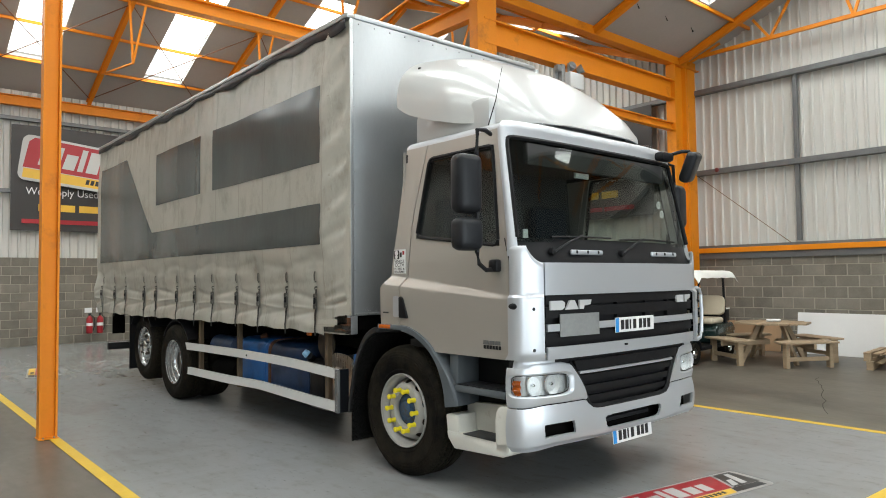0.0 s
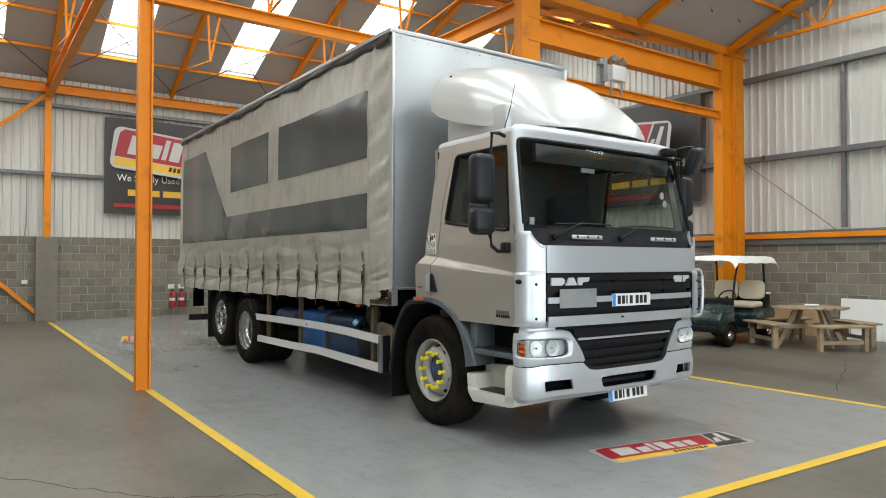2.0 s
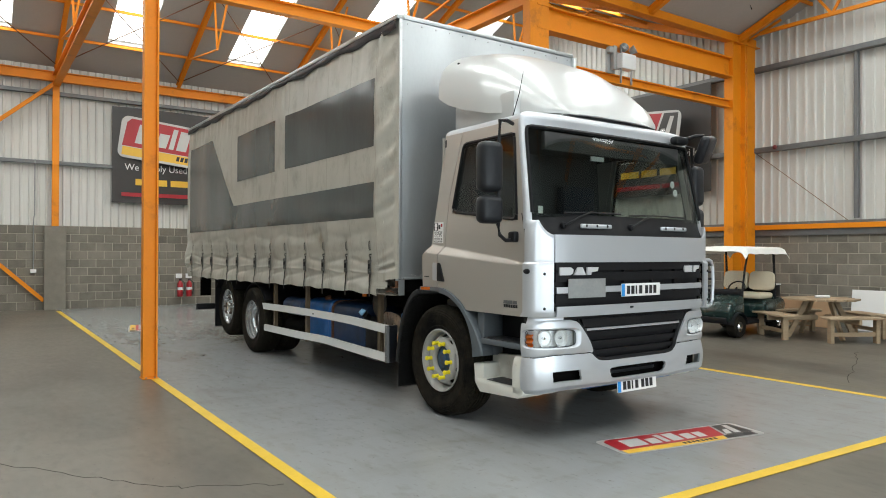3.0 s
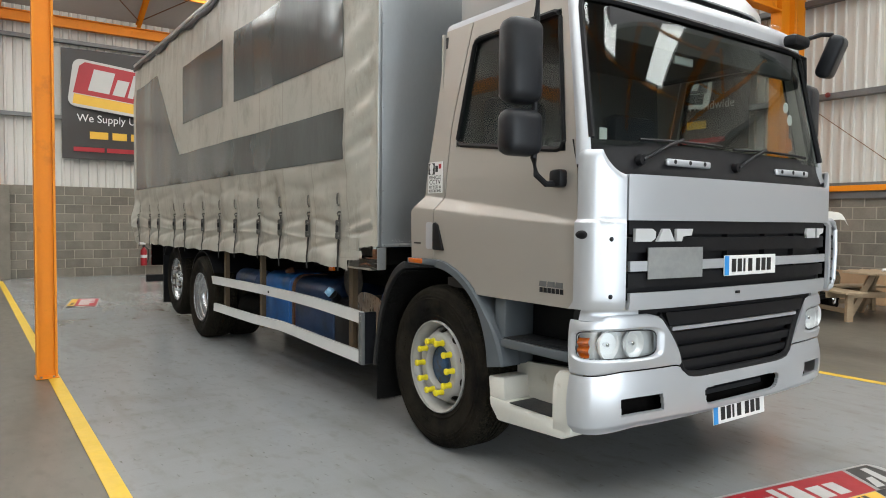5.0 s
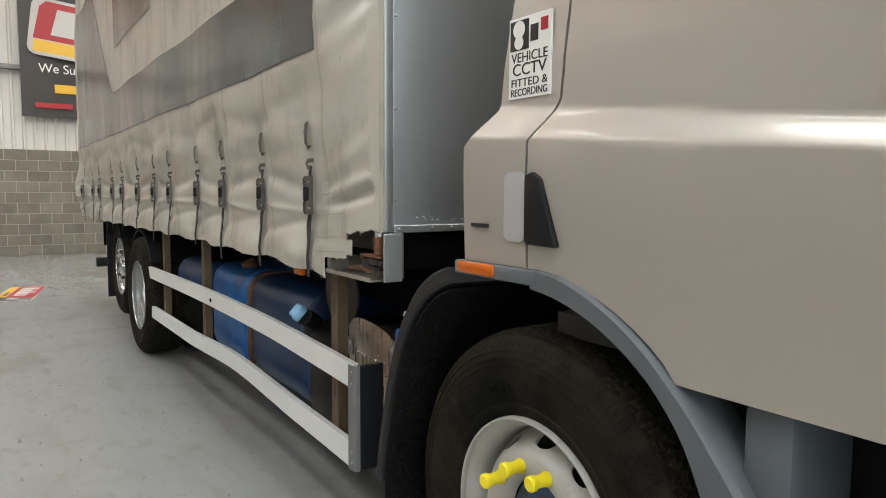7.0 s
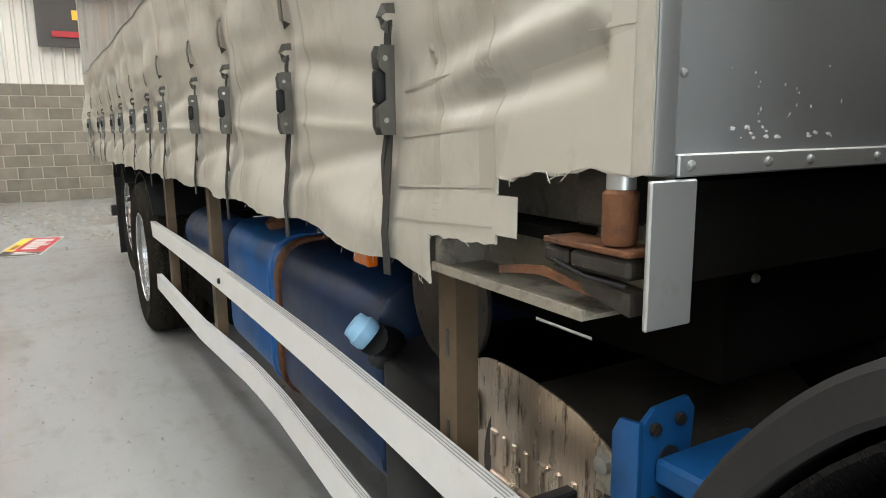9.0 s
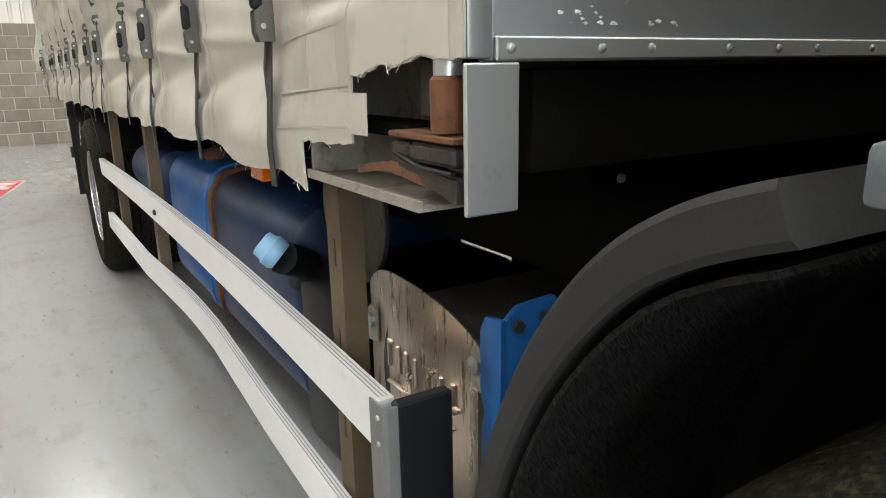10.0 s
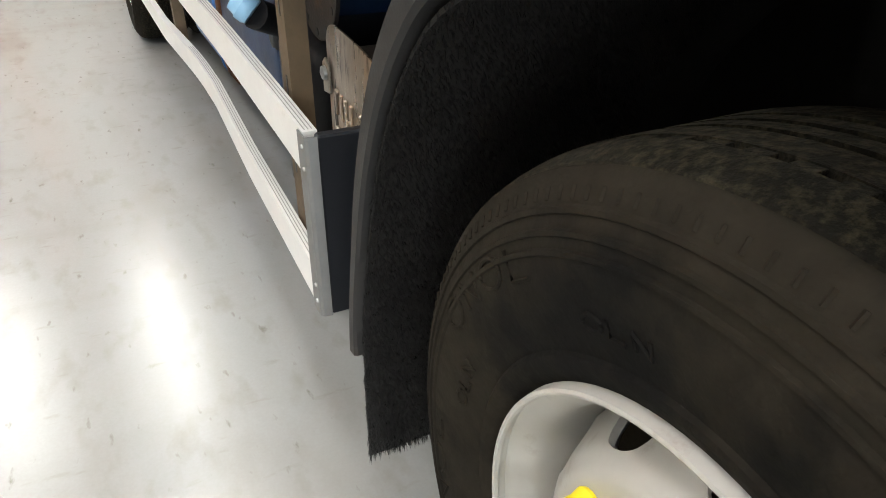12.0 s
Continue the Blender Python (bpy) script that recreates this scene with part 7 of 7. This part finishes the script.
# ---- things in the hall ----
def logo(parent, w, h, m, scale_th=1.0):
    """The hire firm's sign as plain shapes: white plate, red field, gold foot, pale slanted bars, chequered end."""
    t = 0.004 * scale_th
    part("sign_plate", prism(rounded(0, w, 0, h, h * 0.16), t, "z", 0.0), PALEPR if scale_th > 0.5 else GREYPR, parent, m=m, smooth=False)
    part("red_field", prism([(0.025 * w, 0.28 * h), (0.75 * w, 0.28 * h), (0.82 * w, 0.95 * h), (0.07 * w, 0.95 * h), (0.04 * w, 0.85 * h)], t * 0.5, "z", t), RED, parent, m=m, smooth=False)
    part("gold_band", prism([(0.03 * w, 0.06 * h), (0.71 * w, 0.06 * h), (0.735 * w, 0.265 * h), (0.03 * w, 0.265 * h)], t * 0.5, "z", t), GOLD, parent, m=m, smooth=False)
    part("grey_field", prism([(0.77 * w, 0.28 * h), (0.97 * w, 0.28 * h), (0.97 * w, 0.95 * h), (0.84 * w, 0.95 * h)], t * 0.5, "z", t), BANNER, parent, m=m, smooth=False)
    for f in (0.80, 0.87):
        part("white_stripe", prism([((f - 0.02) * w, 0.34 * h), ((f + 0.025) * w, 0.34 * h), ((f + 0.065) * w, (0.88 if f > 0.82 else 0.62) * h), ((f + 0.03) * w, (0.88 if f > 0.82 else 0.62) * h)], t * 0.3, "z", t * 1.6), PALEPR, parent, m=m, smooth=False)
    part("black_field", prism([(0.72 * w, 0.08 * h), (0.95 * w, 0.08 * h), (0.95 * w, 0.27 * h), (0.74 * w, 0.27 * h)], t * 0.5, "z", t), BLACK, parent, m=m, smooth=False)
    x = 0.11 * w
    for bw, hh in ((0.13, 0.46), (0.075, 0.34), (0.035, 0.50), (0.075, 0.48), (0.07, 0.34), (0.06, 0.34)):
        part("pale_bar", prism([(x, 0.38 * h), (x + bw * w, 0.38 * h), (x + bw * w + 0.02 * w, (0.38 + hh) * h), (x + 0.02 * w, (0.38 + hh) * h)], t * 0.5, "z", t * 1.6), PALEPR, parent, m=m, smooth=False)
        x += (bw + 0.02) * w
    x = 0.42 * w
    for k in range(8):
        part("dark_bar", prism([(x, 0.12 * h), (x + 0.022 * w, 0.12 * h), (x + 0.026 * w, 0.23 * h), (x + 0.004 * w, 0.23 * h)], t * 0.3, "z", t * 1.6), BLACK, parent, m=m, smooth=False)
        x += 0.031 * w


def banner(m, label):
    """A hung vinyl banner in local x (along) z (up), facing -y."""
    b = thing("banner", label, "banner", m, "wall banners")
    W, H = 4.42, 2.72
    part("vinyl", sheet(lambda x, z: (x, -0.015 + 0.012 * math.sin(x * 2.1 + z), z + 0.02 * math.sin(x * 1.3) * (1 if z > H / 2 else 0)), steps(0, W, 24), steps(0, H, 12), 0.004), BANNER, b)
    up = Matrix(((1, 0, 0, 0), (0, 0, -1, -0.032), (0, 1, 0, 0), (0, 0, 0, 1)))
    logo(b, 3.72, 1.16, Matrix.Translation((0.12, 0, 1.32)) @ up @ Matrix(((1, 0.26, 0, 0), (0, 1, 0, 0), (0, 0, 1, 0), (0, 0, 0, 1))))
    words("We Supply Used Trucks Worldwide", 0.27, Matrix.Translation((W / 2, 0, 1.02)) @ up, WHITE, b, width=3.75)
    x = 0.62
    for n_ in (0.42, 0.34, 0.62, 0.5, 0.5):
        part("gold_bar", box(x, x + n_, -0.036, -0.030, 0.52, 0.70), GOLD, b, smooth=False)
        x += n_ + 0.1
    x = 0.25
    for n_ in (0.7, 1.9, 0.9):
        part("red_bar", box(x, x + n_, -0.036, -0.030, 0.19, 0.30), RED, b, smooth=False)
        x += n_ + 0.06
    return b


banner(pose(2.93, YB - 0.13, 2.97), "dark vinyl banner with a red sign on the wall")
banner(pose(XR - 0.17, 13.65, 3.12, 0, 0, -90), "dark vinyl banner with a red sign on the gable wall")

# floor signs
fs = thing("floor_sign", "red, white and gold sign stuck on the painted floor", "floor sign", pose(3.918, 2.662, 0.0045, 0, 0, -1.5))
logo(fs, 1.556, 0.40, Matrix(((1, 0.29, 0, 0), (0, 1, 0, 0), (0, 0, 1, 0), (0, 0, 0, 1))), 0.3)
fs2 = thing("floor_sign", "small red and gold sign stuck on the painted floor", "floor sign", pose(2.49, 14.97, 0.0045, 0, 0, -90))
logo(fs2, 1.48, 0.455, Matrix(((1, 0.40, 0, 0), (0, 1, 0, 0), (0, 0, 1, 0), (0, 0, 0, 1))), 0.3)

# fire extinguishers and signs on the back wall
def extinguisher(x, z):
    e = thing("fire_extinguisher", "red fire extinguisher hung on the block wall", "extinguisher", pose(x, YB - 0.12, z), "wall extinguishers")
    part("cylinder", lathe([(0, 0.0001), (0, 0.07), (0.02, 0.08), (0.38, 0.08), (0.44, 0.05), (0.46, 0.025), (0.48, 0.025), (0.48, 0.0001)], 20, "z"), RED, e)
    part("valve", box(-0.03, 0.03, -0.06, 0.03, 0.48, 0.54, 0.008), BLACK, e)
    part("hose", tube([(0.02, -0.05, 0.5), (0.10, -0.07, 0.42), (0.11, -0.06, 0.2), (0.07, -0.09, 0.08)], 0.012, 6), BLACK, e)
    part("label_band", lathe([(0.20, 0.0812), (0.28, 0.0812)], 20, "z"), WHITE, e)


extinguisher(4.805, 0.25)
extinguisher(5.065, 0.25)
for x in (4.795, 5.078):
    tagged(part("wall_sign", box(x - 0.09, x + 0.09, YB - 0.012, YB - 0.004, 0.80, 0.93, 0.002, 1), WHITE), "small white safety sign on the block wall", "sign", "safety signs")
sb = thing("switch_box", "grey conduit with a small switch box on the wall", "switch", pose(1.05, YB - 0.05, 1.05))
part("box", box(-0.07, 0.07, -0.04, 0.03, -0.05, 0.05, 0.01), WHITE, sb)
part("conduit", tube([(0, 0, 0.05), (0, 0, 1.4), (0.02, -0.06, 1.5), (0.02, -0.06, 3.0)], 0.014, 8), GALV, sb)

# junction box on the tie beam
jb = thing("junction_box", "grey electrical box with lamps on the orange beam", "electrical box", pose(9.95, VALLEY - 0.12, 4.98))
part("box", box(0.02, 0.42, -0.12, 0.06, 0.16, 0.46, 0.02), RAILW, jb, "pale grey steel box")
part("box", box(-0.20, -0.10, -0.10, 0.06, 0.10, 0.56, 0.015), GALV, jb)
part("mounting_plate", box(-0.28, -0.06, 0.0, 0.05, 0.05, 0.50, 0.01), GALV, jb)
part("small_lamp", box(-0.34, -0.22, -0.12, -0.02, 0.40, 0.52, 0.02), GALV, jb)
for x in (0.05, 0.35):
    part("clamp", tube([(x, -0.05, -0.12), (x, -0.05, 0.62)], 0, flat=(0.03, 0.03)), GALV, jb)
for x in (0.12, 0.40):
    part("lamp_head", lathe([(0.10, 0.03), (0.06, 0.07), (-0.02, 0.085), (-0.03, 0.08), (-0.02, 0.07), (0.02, 0.05), (0.03, 0.0001)], 20, "y"), GALV, jb, "small round flood lamp", pose(x, -0.08, 0.58, -25, 0, 30 if x > 0.2 else -15))
rl = thing("alarm_lamp", "small red alarm sounder on the grey rail", "alarm", pose(XR - 0.158, 7.6, 4.0))
part("body", lathe([(0, 0.035), (-0.05, 0.05), (-0.07, 0.02), (-0.07, 0.0001)], 16), mat("dark_red_plastic", (0.14, 0.02, 0.02), 0.5), rl)

# white board, cardboard, pallet, blue rack by the gable wall
def leaning(name, label, cat, w, h, m, material, th=0.02):
    return tagged(part(name, box(0, w, -th, 0, 0, h, 0.003, 1), material, None, m=m, smooth=False), label, cat)


leaning("white_board", "large white board leaning on the block wall", "board", 2.03, 0.84, pose(XR - 0.10, 6.03, 0.0, -8, 0, -90), WHITE)


def pallet(m):
    p = thing("pallet", "weathered wooden pallet lying on the floor", "pallet", m)
    for k in range(7):
        part("board", box(-0.6, 0.6, -0.5 + k * 0.15, -0.40 + k * 0.15, 0.122, 0.142, 0.003, 1), WOOD, p)
    for y in (-0.45, 0.0, 0.45):
        for x in (-0.53, 0.0, 0.53):
            part("block", box(x - 0.05, x + 0.05, y - 0.05, y + 0.05, 0.022, 0.12), WOOD, p)
        part("board", box(-0.6, 0.6, y - 0.05, y + 0.05, 0, 0.02), WOOD, p)
    return p


pallet(pose(13.6, 3.75, 0, 0, 0, 8))
pallet(pose(13.62, 3.77, 0.145, 0, 0, 5))
rack = thing("tool_rack", "blue and brown rack of small parts by the wall", "rack", pose(14.45, 3.35, 0, 0, 0, 0))
part("frame", box(-0.3, 0.3, -0.6, 0.6, 0.30, 1.0, 0.02), BRACKET, rack)
for k in range(4):
    part("bin", box(-0.36, -0.302, -0.55 + 0.29 * k, -0.30 + 0.29 * k, 0.40, 0.62, 0.01), BLUE, rack)
    part("bin", box(-0.36, -0.302, -0.55 + 0.29 * k, -0.30 + 0.29 * k, 0.68, 0.90, 0.01), BLUE, rack)
part("leg", box(-0.28, 0.28, -0.58, -0.5, 0, 0.3), BRACKET, rack)
part("leg", box(-0.28, 0.28, 0.5, 0.58, 0, 0.3), BRACKET, rack)


def picnic_table(m):
    """Round pub table with four seats on A-frames."""
    t = thing("picnic_table", "weathered wooden picnic table with four fixed benches", "table", m)
    R, H = 0.62, 0.74
    for k in range(9):
        y0 = -R + k * 2 * R / 9
        ym = y0 + R / 9
        hw = math.sqrt(max(0.06, R * R - ym * ym))
        part("top_board", box(-hw, hw, y0 + 0.004, y0 + 2 * R / 9 - 0.004, H - 0.035, H, 0.004, 1), WOOD, t)
    for q in range(4):
        a = q * 90 + 45
        r = Matrix.Rotation(radians(a), 4, "Z")
        part("leg", tube([(0.28, 0, H - 0.04), (0.66, 0, 0.0)], 0, flat=(0.045, 0.09)), WOOD, t, m=r)
        part("bearer", box(0.1, 1.08, -0.025, 0.02, 0.33, 0.42, 0.004, 1), WOOD, t, m=r @ pose(0, 0.05, 0))
        part("bench", box(0.80, 1.08, -0.52, 0.52, 0.42, 0.455, 0.006, 1), WOOD, t, m=r)
        part("bench", box(0.66, 0.79, -0.45, 0.45, 0.42, 0.455, 0.006, 1), WOOD, t, m=r)
        for y in (-0.42, 0.42):
            part("bench_leg", box(0.90, 1.0, y - 0.035, y + 0.035, 0, 0.42, 0.004, 1), WOOD, t, m=r)
        part("stretcher", box(0.93, 0.97, -0.42, 0.42, 0.12, 0.19, 0.003, 1), WOOD, t, m=r)
    return t


picnic_table(pose(13.05, 5.75, 0, 0, 0, 14))
tagged(part("rolled_paper", lathe([(-0.13, 0.0001), (-0.13, 0.025), (0.13, 0.025), (0.13, 0.0001)], 14), WHITE, None, m=pose(13.1, 5.75, 0.766, 0, 0, -40)), "white rolled paper on the picnic table", "paper roll")
tagged(part("cardboard_sheet", box(0, 1.2, -0.02, 0, 0.0, 0.62, 0.004, 1), CARD, None, m=pose(XR - 0.12, 7.55, 0.0, -9, 0, -90)), "brown cardboard sheet leaning on the wall", "cardboard")


def golf_cart(m):
    """Dark green cart facing local -x, with a white canvas top."""
    g = thing("golf_cart", "dark green golf cart with cream seats and white canvas top", "golf cart", m)
    part("floor_pan", box(-0.75, 0.95, -0.55, 0.55, 0.24, 0.32, 0.02), BLACKPL, g)
    part("front_body", prism([(-1.15, 0.32), (-0.62, 0.30), (-0.55, 0.42), (-0.58, 0.82), (-0.72, 0.86), (-1.10, 0.70), (-1.20, 0.52)], 1.08, "y", -0.54, 0.06), DKGREEN, g, "glossy dark green front cowl")
    part("rear_body", prism([(0.20, 0.32), (1.10, 0.34), (1.18, 0.62), (1.05, 0.74), (0.30, 0.72), (0.18, 0.60)], 1.12, "y", -0.56, 0.05), DKGREEN, g, "glossy dark green rear body")
    part("seat", box(0.14, 0.68, -0.52, 0.52, 0.73, 0.86, 0.05, 3), CREAM, g, "cream seat cushion")
    for y in (-0.27, 0.27):
        part("backrest", prism([(y + 0.25 * max(-1, min(1, 1.25 * math.cos(q))) , 0.21 * max(-1, min(1, 1.2 * math.sin(q)))) for q in [2 * math.pi * i / 28 for i in range(28)]], 0.11, "x", -0.055, 0.02), CREAM, g, "cream rounded backrest pad", pose(0.72, 0, 1.10, 0, 12, 0))
    part("dashboard", box(-0.66, -0.52, -0.50, 0.50, 0.78, 0.96, 0.04), BLACKPL, g)
    part("steering_wheel", lathe([(-0.012, 0.15), (0.012, 0.15), (0.012, 0.17), (-0.012, 0.17)], 24, close=True), BLACKPL, g, m=pose(-0.32, -0.25, 0.98, 0, 35, 0))
    part("steering_column", tube([(-0.32, -0.25, 0.98), (-0.58, -0.25, 0.80)], 0.02, 8), BLACKPL, g)
    for y in (-0.5, 0.5):
        part("front_strut", tube([(-0.62, y, 0.86), (-0.50, y, 1.40), (-0.36, y, 1.76)], 0.02, 8), BLACKPL, g)
        part("rear_strut", tube([(0.80, y, 0.72), (0.72, y, 1.76)], 0.025, 8), BLACKPL, g)
        for x in (-0.86, 0.78):
            w = part("wheel", lathe([(-0.09, 0.11), (-0.10, 0.20), (-0.07, 0.225), (0.07, 0.225), (0.10, 0.20), (0.09, 0.11)], 28, "y", close=True), RUBBER, g, m=pose(x, y, 0.225))
            part("rim", lathe([(-0.085, 0.0001), (-0.095, 0.04), (-0.07, 0.06), (-0.085, 0.10), (-0.08, 0.112), (0.08, 0.112), (0.08, 0.0001)], 20, "y"), CHROME, w)
        part("wheel_arch", sheet(lambda v, a: (-0.86 + 0.29 * math.cos(radians(a)), y + v, 0.225 + 0.29 * math.sin(radians(a))), [-0.1, 0.1], steps(10, 170, 12), 0.015), BLACKPL, g)
    part("windscreen", box(-0.52, -0.515, -0.48, 0.48, 0.90, 1.70), LENS, g, m=pose(0, 0, 0))
    part("canvas_top", sheet(lambda x, y: (x, y, 1.80 + 0.05 * (1 - (abs(y) / 0.62) ** 4) - 0.10 * smooth(abs(y), 0.56, 0.64) - 0.10 * smooth(abs(x - 0.2), 0.84, 0.95) + 0.008 * math.sin(x * 14) * math.sin(y * 11)), steps(-0.76, 1.16, 32), steps(-0.64, 0.64, 22), 0.012), COVER, g, "white canvas roof cover")
    part("rear_box", box(0.90, 1.24, -0.42, 0.42, 0.74, 1.0, 0.03), BLACKPL, g, "black rear box")
    part("box_lid", box(0.89, 1.25, -0.43, 0.43, 1.0, 1.03, 0.01), WHITE, g)
    part("bumper", box(-1.24, -1.18, -0.5, 0.5, 0.30, 0.42, 0.02), BLACKPL, g)
    return g


golf_cart(pose(12.35, 7.15, 0, 0, 0, 6) @ Matrix.Diagonal((1, 1, 0.93, 1)))
